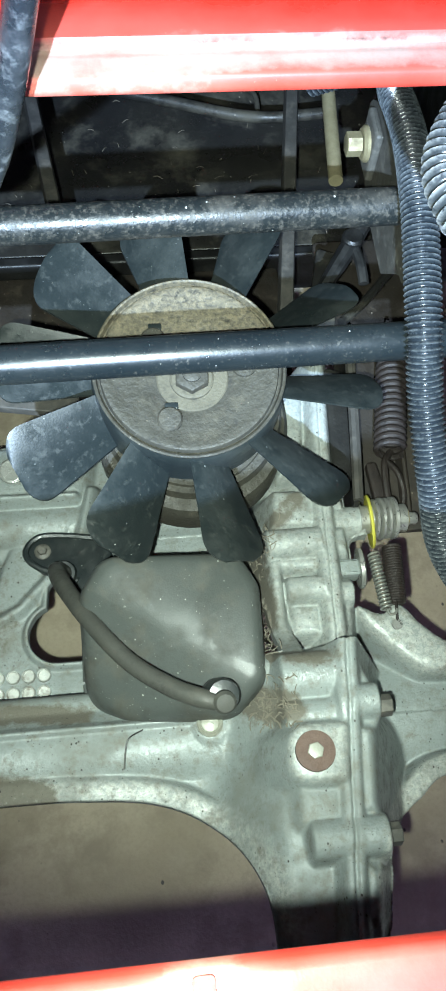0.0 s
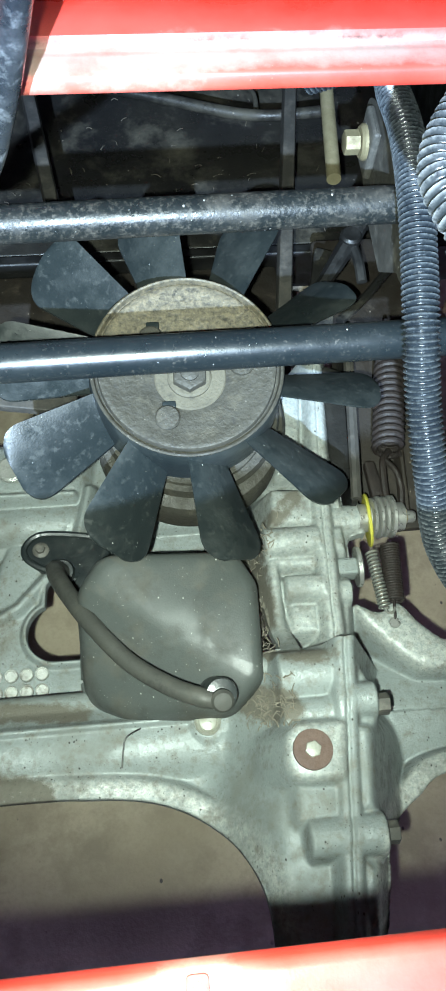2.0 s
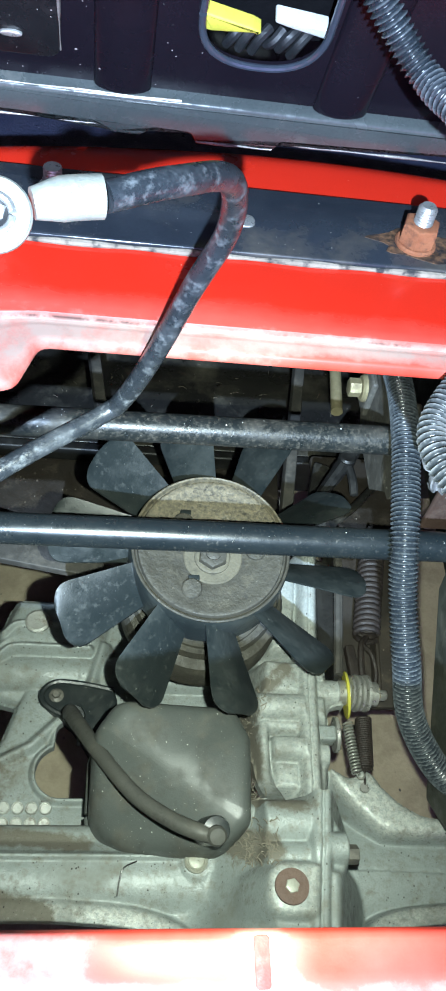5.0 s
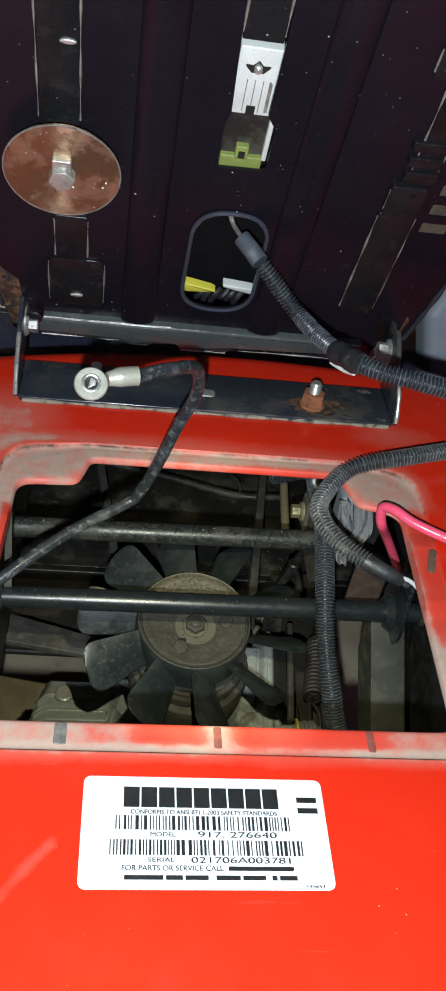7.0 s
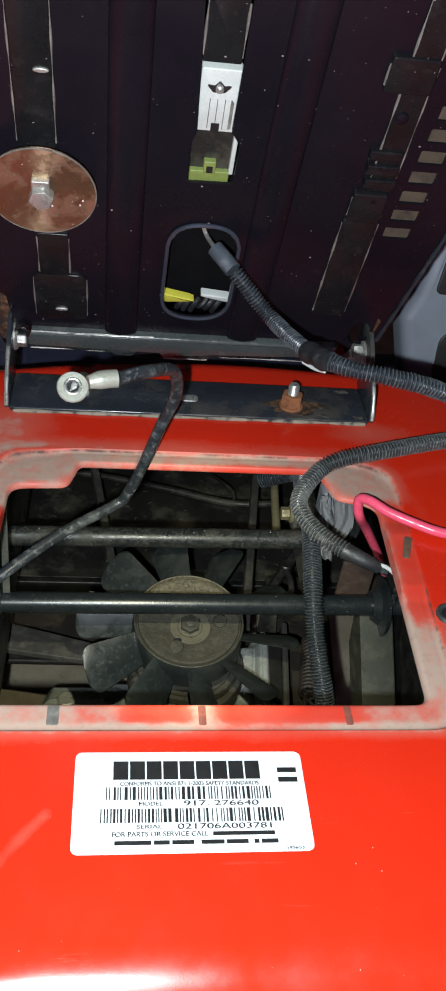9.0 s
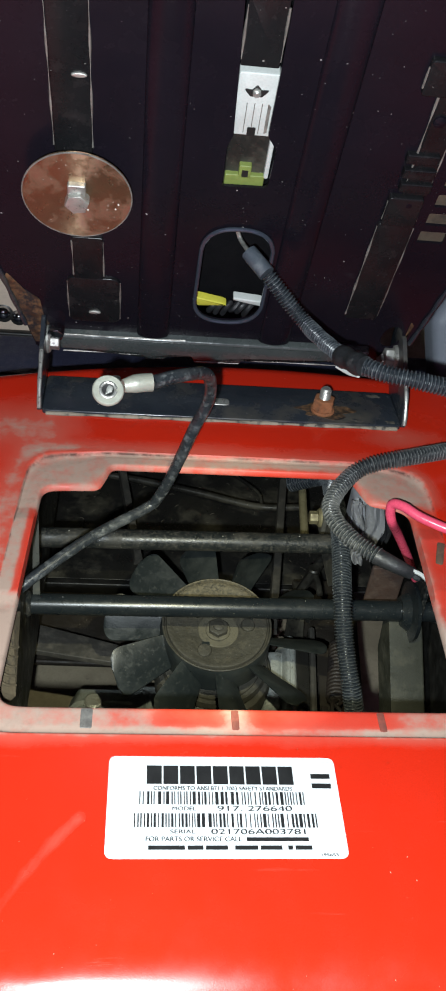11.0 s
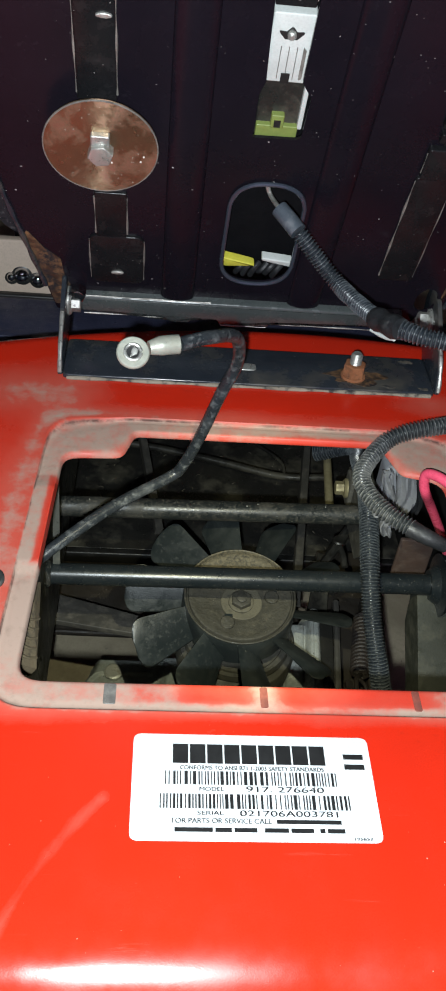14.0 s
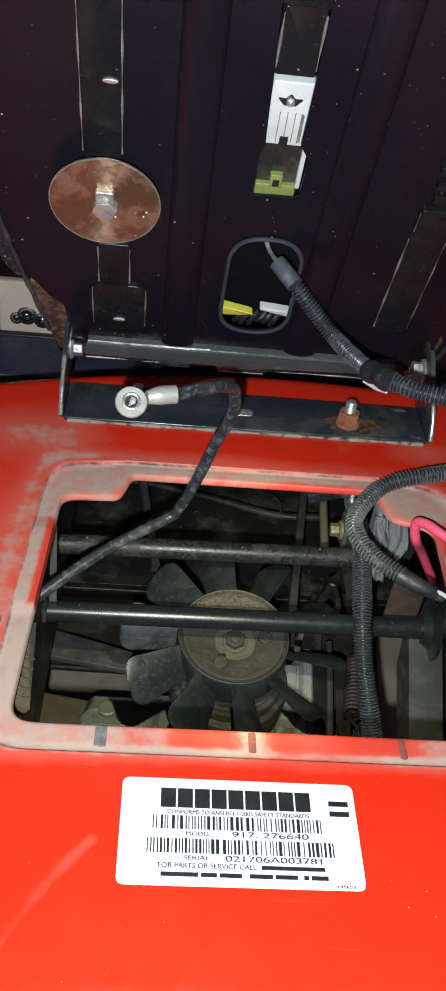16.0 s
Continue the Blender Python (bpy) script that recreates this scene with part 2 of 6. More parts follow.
LOOM = surface("black_split_loom", (0.011, 0.014, 0.019), (0.018, 0.023, 0.029), 0.27, 0, 60, 0.1, 1500, dust=((0.10, 0.115, 0.125), 0.57, 0.88, 300), vary=0.08, wear_light=(0.145, 0.16, 0.17))
CABLE = surface("dirty_black_cable", (0.016, 0.019, 0.022), (0.025, 0.029, 0.033), 0.3, 0, 90, 0.2, 900, dust=((0.15, 0.16, 0.16), 0.52, 0.74, 190), stain=((0.05, 0.055, 0.058), 0.52, 0.72, 70), vary=0.1)
RUSTSTAIN = surface("thin_rust_stain", (0.022, 0.017, 0.014), (0.050, 0.030, 0.018), 0.5, 0, 70, 0.2, 800, dust=((0.17, 0.085, 0.035), 0.47, 0.68, 150), stain=((0.008, 0.007, 0.009), 0.48, 0.62, 110))
RUST = surface("rusty_steel", (0.22, 0.075, 0.028), (0.30, 0.12, 0.05), 0.85, 0.0, 160, 0.6, 1800, stain=((0.10, 0.04, 0.02), 0.52, 0.7, 300))
PLUG = surface("rust_brown_washer", (0.105, 0.070, 0.055), (0.130, 0.088, 0.068), 0.75, 0.1, 140, 0.3, 1800)
SPRING = surface("rusty_brown_spring", (0.018, 0.014, 0.012), (0.027, 0.020, 0.016), 0.6, 0.1, 160, 0.4, 1500)
ZINC = surface("dull_zinc", (0.50, 0.50, 0.47), (0.38, 0.38, 0.35), 0.38, 0.7, 110, 0.2, 1500, dust=((0.26, 0.24, 0.19), 0.58, 0.78, 150))
YELLOWZINC = surface("yellow_zinc", (0.35, 0.31, 0.18), (0.27, 0.235, 0.13), 0.5, 0.35, 120, 0.2, 1500, dust=((0.20, 0.165, 0.10), 0.52, 0.75, 160))
WASHER = surface("tarnished_steel_disc", (0.36, 0.27, 0.17), (0.31, 0.19, 0.12), 0.34, 0.92, 45, 0.15, 1500, dust=((0.22, 0.09, 0.06), 0.56, 0.9, 50), flecks=((0.70, 0.68, 0.62), 0.14, 480), stain=((0.16, 0.045, 0.03), 0.50, 0.70, 45), vary=0.10)
turning = WASHER.node_tree.nodes.new("ShaderNodeTangent")
turning.direction_type, turning.axis = "RADIAL", "Z"
WASHER.node_tree.links.new(turning.outputs[0], WASHER.node_tree.nodes["Principled BSDF"].inputs["Tangent"])
WASHER.node_tree.nodes["Principled BSDF"].inputs["Anisotropic"].default_value = 0.85
WASHER.node_tree.nodes["Principled BSDF"].inputs["Anisotropic Rotation"].default_value = 0.25
LUG = surface("tinned_lug", (0.36, 0.365, 0.31), (0.27, 0.275, 0.23), 0.45, 0.3, 90, 0.2, 900, dust=((0.25, 0.24, 0.185), 0.50, 0.72, 160))
NAVY = surface("blue_black_plastic", (0.030, 0.034, 0.070), (0.042, 0.046, 0.085), 0.45, 0, 30, 0.9, 500, flecks=((0.25, 0.25, 0.30), 0.13, 360))
VINYL = surface("black_grained_vinyl", (0.018, 0.018, 0.022), (0.028, 0.028, 0.032), 0.35, 0, 30, 1.0, 420, flecks=((0.5, 0.5, 0.52), 0.16, 420), dust=((0.14, 0.14, 0.14), 0.55, 0.75, 260))
GREASE = surface("grimy_dark_steel", (0.014, 0.014, 0.014), (0.026, 0.025, 0.021), 0.38, 0.1, 12, 0.3, 500, dust=((0.095, 0.087, 0.062), 0.50, 0.76, 20), flecks=((0.30, 0.27, 0.21), 0.07, 160))
BELT = surface("worn_rubber_belt", (0.044, 0.042, 0.037), (0.056, 0.053, 0.046), 0.6, 0, 60, 0.2, 900, dust=((0.12, 0.108, 0.088), 0.5, 0.8, 90))
CONCRETE = surface("stained_concrete", (0.50, 0.435, 0.31), (0.36, 0.31, 0.215), 0.85, 0, 9, 0.4, 300, dust=((0.31, 0.268, 0.19), 0.48, 0.66, 26), stain=((0.12, 0.105, 0.085), 0.66, 0.74, 11), flecks=((0.08, 0.075, 0.07), 0.09, 60))
PLASTER = surface("dull_wall_paint", (0.30, 0.28, 0.25), (0.26, 0.245, 0.22), 0.85, 0, 3, 0.2, 80)
GREY = surface("grey_moulded_plastic", (0.185, 0.205, 0.245), (0.165, 0.185, 0.222), 0.6, 0, 20, 0.15, 1200, dust=((0.24, 0.25, 0.27), 0.55, 0.85, 30), vary=0.1)
BEIGE = surface("beige_board", (0.56, 0.45, 0.37), (0.50, 0.40, 0.32), 0.7, 0, 20, 0.2, 600)
CHROME = surface("bright_steel", (0.55, 0.56, 0.58), (0.35, 0.36, 0.38), 0.16, 1.0, 60, 0.1, 900, vary=0.08)
WHITE = surface("white_sticker", (0.66, 0.69, 0.70), (0.63, 0.66, 0.67), 0.35, 0, 25, 0.02, 900, vary=0.05)
INK = surface("black_ink", (0.012, 0.012, 0.012), (0.018, 0.018, 0.018), 0.4, 0, 90, 0, 900, vary=0.05)
WHITEPLASTIC = surface("white_plastic", (0.55, 0.58, 0.56), (0.48, 0.50, 0.48), 0.5, 0, 60, 0.05, 900)
GREEN = surface("olive_green_plastic", (0.19, 0.24, 0.06), (0.16, 0.20, 0.05), 0.5, 0, 90, 0.1, 900)
YELLOW = surface("yellow_plastic", (0.60, 0.56, 0.06), (0.50, 0.47, 0.06), 0.45, 0, 90, 0.05, 900)
PINK = surface("red_wire_sheath", (0.82, 0.090, 0.165), (0.74, 0.080, 0.145), 0.32, 0, 80, 0.05, 900, dust=((0.55, 0.26, 0.25), 0.60, 0.85, 120))
VENTPAD = surface("tan_dusty_backing", (0.074, 0.055, 0.036), (0.052, 0.039, 0.027), 0.85, 0, 60, 0.3, 700, stain=((0.024, 0.019, 0.014), 0.50, 0.70, 90))
BROWNSTEEL = surface("dirt_brown_steel", (0.016, 0.013, 0.009), (0.025, 0.019, 0.013), 0.65, 0, 26, 0.3, 500, dust=((0.064, 0.051, 0.035), 0.56, 0.78, 60), flecks=((0.20, 0.17, 0.13), 0.11, 200))
SLATE = surface("scuffed_grey_brown_metal", (0.26, 0.245, 0.22), (0.13, 0.12, 0.11), 0.4, 0.3, 150, 0.3, 900)


# ---- mesh helpers ----
ORIGIN = {}


# sheen of the thin dull paint and of the open foam
for m, level in ((BLACK, 0.17), (STRIP, 0.22), (FELT, 0.06)):
    m.node_tree.nodes["Principled BSDF"].inputs["Specular IOR Level"].default_value = level


def thing(name, at, label, category, group="", kind=""):
    """An empty at the base of a thing; its parts are given in world places."""
    ob = new(name)
    ob.location, ob.empty_display_size = at, 0.02
    ORIGIN[ob.name] = Vector(at)
    return tagged(ob, label, category, group, kind)


def finish(bm, material, name, sharp=35.0):
    bmesh.ops.recalc_face_normals(bm, faces=bm.faces)
    limit = radians(sharp)
    for f in bm.faces:
        f.smooth = True
    for e in bm.edges:
        e.smooth = len(e.link_faces) == 2 and e.calc_face_angle(0.0) < limit
    me = bpy.data.meshes.new(name)
    bm.to_mesh(me)
    bm.free()
    me.materials.append(material)
    return me


def part(name, bm, material, parent, label="", sharp=35.0):
    base = ORIGIN[parent.name]
    bmesh.ops.translate(bm, verts=bm.verts, vec=-base)
    ob = new(name, finish(bm, material, name, sharp))
    ob.parent = parent
    ORIGIN[ob.name] = base
    return tagged(ob, label)


def solo(name, bm, material, label, category, group="", kind="", sharp=35.0):
    """A thing that is one mesh."""
    base = sum((v.co for v in bm.verts), Vector()) / len(bm.verts)
    base.z = min(v.co.z for v in bm.verts)
    bmesh.ops.translate(bm, verts=bm.verts, vec=-base)
    ob = new(name, finish(bm, material, name, sharp))
    ob.location = base
    ORIGIN[ob.name] = base
    return tagged(ob, label, category, group, kind)


def rounded(corners, n=6):
    """A loop of (x, y) from corners (x, y, radius)."""
    out, k = [], len(corners)
    for i in range(k):
        p, a, c = (Vector(corners[j][:2]) for j in (i, i - 1, (i + 1) % k))
        r = corners[i][2]
        if r <= 0:
            out.append(p.copy())
            continue
        u, w = (a - p).normalized(), (c - p).normalized()
        half = math.acos(max(-1, min(1, u.dot(w)))) / 2
        d = min(r / math.tan(half), 0.49 * (a - p).length, 0.49 * (c - p).length)
        s, e = p + u * d, p + w * d
        for j in range(n + 1):
            t = j / n
            out.append((1 - t) ** 2 * s + 2 * t * (1 - t) * p + t * t * e)
    return out


def box_loop(x0, y0, x1, y1, r):
    return rounded([(x0, y0, r), (x1, y0, r), (x1, y1, r), (x0, y1, r)])


def prism(loop, z0, z1, edge=0.0, frame_of=None, draft=0.0, steps=3):
    """An outline raised from z0 to z1 with rounded upper edges; frame_of places it elsewhere."""
    bm = bmesh.new()
    n = len(loop)
    normals = []
    area = sum(loop[i - 1][0] * loop[i][1] - loop[i][0] * loop[i - 1][1] for i in range(n))
    side = 1 if area > 0 else -1
    for i in range(n):
        t = Vector(loop[(i + 1) % n][:2]) - Vector(loop[i - 1][:2])
        t = t.normalized() if t.length > 1e-9 else Vector((1, 0))
        normals.append(Vector((t.y, -t.x)) * side)
    up = 1 if z1 > z0 else -1
    rings = [(0.0, z0)]
    if edge > 0:
        for j in range(steps + 1):
            a = math.pi / 2 * j / steps
            rings.append((draft + edge * (1 - math.cos(a)), z1 - up * edge * (1 - math.sin(a))))
    else:
        rings.append((draft, z1))
    made = []
    for inset, z in rings:
        made.append([bm.verts.new((p[0] - nn.x * inset, p[1] - nn.y * inset, z)) for p, nn in zip(loop, normals)])
    for a, b in zip(made, made[1:]):
        for i in range(n):
            bm.faces.new((a[i - 1], a[i], b[i], b[i - 1]))
    bm.faces.new(made[0])
    bm.faces.new(made[-1])
    if frame_of is not None:
        bm.transform(frame_of)
    return bm


def box(x0, y0, z0, x1, y1, z1, edge=0.001, corner=None, m=None):
    return prism(box_loop(x0, y0, x1, y1, corner if corner is not None else edge), z0, z1, edge, m)


def curve_of(points, step):
    """Places along a smooth line through points, evenly spaced."""
    p = [Vector(q) for q in points]
    p = [2 * p[0] - p[1]] + p + [2 * p[-1] - p[-2]]
    dense = []
    for i in range(1, len(p) - 2):
        for j in range(40):
            t = j / 40
            a, b, c, d = p[i - 1 : i + 3]
            dense.append(0.5 * (2 * b + (c - a) * t + (2 * a - 5 * b + 4 * c - d) * t * t + (3 * b - a - 3 * c + d) * t ** 3))
    dense.append(p[-2])
    out, gone = [dense[0]], 0.0
    for a, b in zip(dense, dense[1:]):
        length = (b - a).length
        while gone + length >= step:
            a = a + (b - a) * ((step - gone) / length)
            length = (b - a).length
            gone = 0.0
            out.append(a)
        gone += length
    return out


def sweep(points, radius, step=0.003, seg=14, flat=1.0):
    """A round bar along points; radius is a number or a function of the length gone."""
    line = curve_of(points, step)
    bm = bmesh.new()
    crest_of = bm.verts.layers.float.new("wear_light")
    reach = [radius(i * step) for i in range(len(line))] if callable(radius) else [radius]
    low, high = min(reach), max(reach)
    rings, up = [], Vector((0, 0, 1))
    if abs((line[1] - line[0]).normalized().z) > 0.9:
        up = Vector((0, 1, 0))
    for i, q in enumerate(line):
        t = (line[min(i + 1, len(line) - 1)] - line[max(i - 1, 0)]).normalized()
        side = t.cross(up).normalized()
        up = side.cross(t).normalized()
        r = radius(i * step) if callable(radius) else radius
        rings.append([bm.verts.new(q + r * (math.cos(a) * side + flat * math.sin(a) * up)) for a in (2 * math.pi * k / seg for k in range(seg))])
        # ribbed crests are paler: rubbed dust, and rib highlights put into the colour
        for v in rings[-1]:
            v[crest_of] = ((r - low) / (high - low)) ** 2 if high > low else 0.0
    for a, b in zip(rings, rings[1:]):
        for k in range(seg):
            bm.faces.new((a[k - 1], a[k], b[k], b[k - 1]))
    bm.faces.new(rings[0])
    bm.faces.new(rings[-1])
    return bm


def turned(profile, m, seg=32):
    """A lathe shape about the local z axis from (radius, z) pairs, placed by m."""
    bm = bmesh.new()
    rings = [[bm.verts.new((r * math.cos(2 * math.pi * k / seg), r * math.sin(2 * math.pi * k / seg), z)) for k in range(seg)] for r, z in profile if r > 0]
    for a, b in zip(rings, rings[1:]):
        for k in range(seg):
            bm.faces.new((a[k - 1], a[k], b[k], b[k - 1]))
    bm.faces.new(rings[0])
    bm.faces.new(rings[-1])
    bm.transform(m)
    return bm


def aim(at, way):
    """A frame whose z axis points along way."""
    return Matrix.Translation(at) @ Vector(way).to_track_quat("Z", "Y").to_matrix().to_4x4()


def hexagon(r, h, m, bore=0.0):
    loop = [(r * math.cos(math.pi / 3 * k + 0.2), r * math.sin(math.pi / 3 * k + 0.2)) for k in range(6)]
    return prism([Vector(q) for q in loop], 0, h, r * 0.12, m)


def join(*many):
    bm = bmesh.new()
    for other in many:
        me = bpy.data.meshes.new("joined")
        other.to_mesh(me)
        other.free()
        bm.from_mesh(me)
        bpy.data.meshes.remove(me)
    return bm


def coil(a, b, radius, wire, turns, seg=8):
    """A helical spring from a to b."""
    m = aim(a, Vector(b) - Vector(a))
    length = (Vector(b) - Vector(a)).length
    pts = [m @ Vector((radius * math.cos(t), radius * math.sin(t), length * t / (2 * math.pi * turns))) for t in (2 * math.pi * turns * k / (turns * 12) for k in range(turns * 12 + 1))]
    return sweep(pts, wire, 2 * math.pi * radius / 12, seg)


# ---- the room ----
def slab(name, x0, y0, z0, x1, y1, z1, material, label):
    return solo(name, box(x0, y0, z0, x1, y1, z1, 0.0, 0.0), material, label, name.split("_")[0], kind="structure")


slab("floor", -2.6, -4.6, -0.2, 2.6, 2.6, 0.0, CONCRETE, "stained grey concrete garage floor under the mower")
slab("wall_north", -2.6, 2.6, -0.2, 2.6, 2.7, 2.5, PLASTER, "plain dull painted garage wall in the dark")
slab("wall_south_1", -2.6, -2.7, -0.2, -1.3, -2.6, 2.5, PLASTER, "plain dull painted garage wall beside the open doorway")
slab("wall_south_2", 1.3, -2.7, -0.2, 2.6, -2.6, 2.5, PLASTER, "plain dull painted garage wall beside the open doorway")
slab("wall_south_3", -1.3, -2.7, 2.1, 1.3, -2.6, 2.5, PLASTER, "plain dull painted garage wall over the open doorway")
slab("wall_east", 2.6, -2.7, -0.2, 2.7, 2.7, 2.5, PLASTER, "plain dull painted garage wall in the dark")
slab("wall_west", -2.7, -2.7, -0.2, -2.6, 2.7, 2.5, PLASTER, "plain dull painted garage wall in the dark")
slab("ceiling", -2.7, -2.7, 2.5, 2.7, 2.7, 2.6, PLASTER, "plain dull ceiling in the dark")


# ---- the red fender ----
TOP = 0.584
CENTRE = Vector((-0.017, -0.13))


def crest(x):
    return 0.084 - 0.8 * (x - 0.02) ** 2


def fender_z(x, y):
    z = TOP
    for d, r in ((-0.337 - y, 0.033), (y - crest(x) + 0.006, 0.024), (x - 0.33, 0.024), (-0.36 - x, 0.024)):
        if d > 0:
            d = min(d, 0.98 * r)
            z -= r - math.sqrt(r * r - d * d)
    return z


def radial(loop, angle):
    """Where a ray from CENTRE leaves a loop."""
    d = Vector((math.cos(angle), math.sin(angle)))
    best = 0.0
    for i in range(len(loop)):
        a, b = loop[i - 1] - CENTRE, loop[i] - CENTRE
        e = b - a
        den = d.x * e.y - d.y * e.x
        if abs(den) < 1e-12:
            continue
        r, u = (a.x * e.y - a.y * e.x) / den, (a.x * d.y - a.y * d.x) / den
        if r > 0 and -1e-9 <= u <= 1 + 1e-9:
            best = max(best, r)
    return CENTRE + d * best


def ease(v, a, b):
    t = max(0.0, min(1.0, (v - a) / (b - a)))
    return t * t * (3 - 2 * t)


def dust_and_light_at(x, y, f):
    """How thick the dust lies, with some brightness painted in as film: f runs from the opening's edge (0) over the
    recessed rim (1) to the fender's outside (2).
    """
    def mid(v, a, b, soft=0.01):
        return ease(v, a, a + soft) * ease(v, b, b - soft)
    if f <= 1.0:
        near, far, left = ease(y, -0.212, -0.226), ease(y, -0.078, -0.060), ease(x, 0.03, -0.03)
        # the even base on the near rim also paints in pale torch glare
        inner = 0.40 + 0.47 * mid(x, -0.20, -0.070, 0.014) + 0.30 * mid(x, -0.083, -0.050, 0.014) + 0.40 * mid(x, -0.034, -0.006, 0.012) + 0.30 * mid(x, 0.048, 0.20, 0.02)
        outer = 0.92 - 0.25 * mid(x, -0.03, 0.05, 0.03)
        front = (inner + (outer - inner) * ease(f, 0.50, 0.75)) * (0.82 + 0.18 * ease(f, 0.02, 0.14))
        back = 0.69 + 0.18 * ease(f, 0.05, 0.20) - 0.34 * mid(x, -0.015, 0.075, 0.03) * max(0.0, 1 - 2 * f)
        west = max(0.30 + 0.60 * ease(f, 0.12, 0.48), 0.95 * ease(y, -0.146, -0.156), 0.95 * ease(y, -0.098, -0.076))
        east = 0.34 + 0.34 * ease(f, 0.35, 0.0) + 0.60 * ease(y, -0.145, -0.195)
        side = left * west + (1 - left) * east
        d = near * front + (1 - near) * (far * back + (1 - far) * side)
        return d - 0.28 * ease(f, 0.88, 0.97)
    t = f - 1.0
    fade = ease(t, 0.16, 0.0)
    near, far, left = ease(y, -0.222, -0.246), ease(y, -0.050, -0.005), ease(x, 0.04, -0.04)
    # a long faint scuff beside the sticker
    u = max(0.0, min(1.0, ((x + 0.090) * -0.036 + (y + 0.283) * -0.057) / 0.004545))
    scuff = math.hypot(x + 0.090 + 0.036 * u + 0.004 * math.sin(3.1 * u), y + 0.283 + 0.057 * u)
    front = 0.42 * math.exp(-((scuff / 0.003) ** 2)) + 0.40 * ease(t, 0.075, 0.0) + 0.16 * mid(x, -0.16, -0.08, 0.03) * fade
    # broad side films are part dust, part brightness put into the colour
    back = 0.58 * math.exp(-(((x - 0.112) / 0.03) ** 2) - ((y - 0.004) / 0.014) ** 2) + 0.42 * math.exp(-(((x + 0.15) / 0.05) ** 2) - (y / 0.03) ** 2) + 0.52 * fade + 0.44 * mid(x, -0.30, -0.09, 0.05) * ease(t, 0.8, 0.0)
    west = 0.52 * ease(t, 0.13, 0.0) + 0.30 * ease(t, 0.7, 0.0)
    east = 0.46 * fade * (0.40 + 0.60 * ease(y, -0.145, -0.185))
    side = left * west + (1 - left) * east
    return near * front + (1 - near) * (far * back + (1 - far) * side)


def build_fender():
    hole = rounded([(-0.1335, -0.2235, 0.012), (0.094, -0.2235, 0.008), (0.1005, -0.070, 0.012), (0.076, -0.064, 0.008), (0.067, -0.0378, 0.010), (-0.087, -0.0378, 0.006), (-0.094, -0.0595, 0.008), (-0.1285, -0.0615, 0.010)])
    rim = rounded([(-0.147, -0.242, 0.022), (0.110, -0.242, 0.020), (0.119, -0.034, 0.022), (0.074, -0.026, 0.03), (-0.088, -0.026, 0.03), (-0.140, -0.030, 0.022)])
    outer = [Vector((-0.383, -0.365)), Vector((0.353, -0.365)), Vector((0.353, -0.12))] + [Vector((x, crest(x) + 0.017)) for x in (0.353 - 0.736 * k / 40 for k in range(41))] + [Vector((-0.383, -0.12))]
    count = 640
    angles = [2 * math.pi * k / count for k in range(count)]
    rings = []
    inner, border, edge = ([radial(loop, a) for a in angles] for loop in (hole, rim, outer))
    for f, z in ((0.06, -0.0075), (0.0, -0.0065), (0.0, -0.0055), (0.05, -0.0035), (0.10, -0.0028), (0.16, -0.0026), (0.24, -0.0026), (0.32, -0.0026), (0.42, -0.0026), (0.52, -0.0026), (0.60, -0.0026), (0.66, -0.0026), (0.72, -0.0028), (0.80, -0.0028), (0.87, -0.0026), (0.91, -0.0014), (0.95, -0.0003), (0.97, 0.0), (1.0, 0.0)):
        row = []
        for p, q in zip(inner, border):
            x, y = p.x + (q.x - p.x) * f, p.y + (q.y - p.y) * f
            # the recess runs out along the two sides
            flat = max(0.0, min(1.0, (y + 0.160) / 0.008, (-0.082 - y) / 0.012)) if x < -0.1 else max(0.0, min(1.0, (y + 0.155) / 0.012, (-0.088 - y) / 0.012)) if x > 0.08 else 0.0
            row.append((x, y, TOP + (z * (1 - 0.85 * flat) if f > 0.04 else z), f))
        rings.append(row)
    for k in range(1, 47):
        t = 1 - (1 - k / 46) ** 1.7
        rings.append([(p.x + (q.x - p.x) * t, p.y + (q.y - p.y) * t, None, 1 + t) for p, q in zip(border, edge)])
    for drop in (0.01, 0.04, 0.09):
        rings.append([(q.x, q.y, fender_z(q.x, q.y) - drop, 2.0) for q in edge])
    whole = thing("mower_fender", (-0.015, -0.13, TOP - 0.12), "glossy red mower fender with a dusty rim round its opening", "fender")
    for name, a, b, label in (("recessed_rim", 0, 19, "dust-caked recessed rim round the opening"), ("top_panel", 18, len(rings) - 3, ""), ("side_skirt", len(rings) - 4, len(rings), "")):
        bm = bmesh.new()
        layer = bm.verts.layers.float.new("dust")
        dark_step = bm.verts.layers.float.new("dark_step")
        made = []
        for ring in rings[a:b]:
            row = []
            for x, y, z, d in ring:
                v = bm.verts.new((x, y, fender_z(x, y) if z is None else z))
                v[layer] = dust_and_light_at(x, y, d)
                v[dark_step] = max(0.0, 1 - abs(d - 0.91) / 0.05) if d < 1.0 else 0.0
                row.append(v)
            made.append(row)
        for lower, upper in zip(made, made[1:]):
            for k in range(count):
                bm.faces.new((lower[k - 1], lower[k], upper[k], upper[k - 1]))
        part(name, bm, RED, whole, label, 50)
    return whole


fender = build_fender()

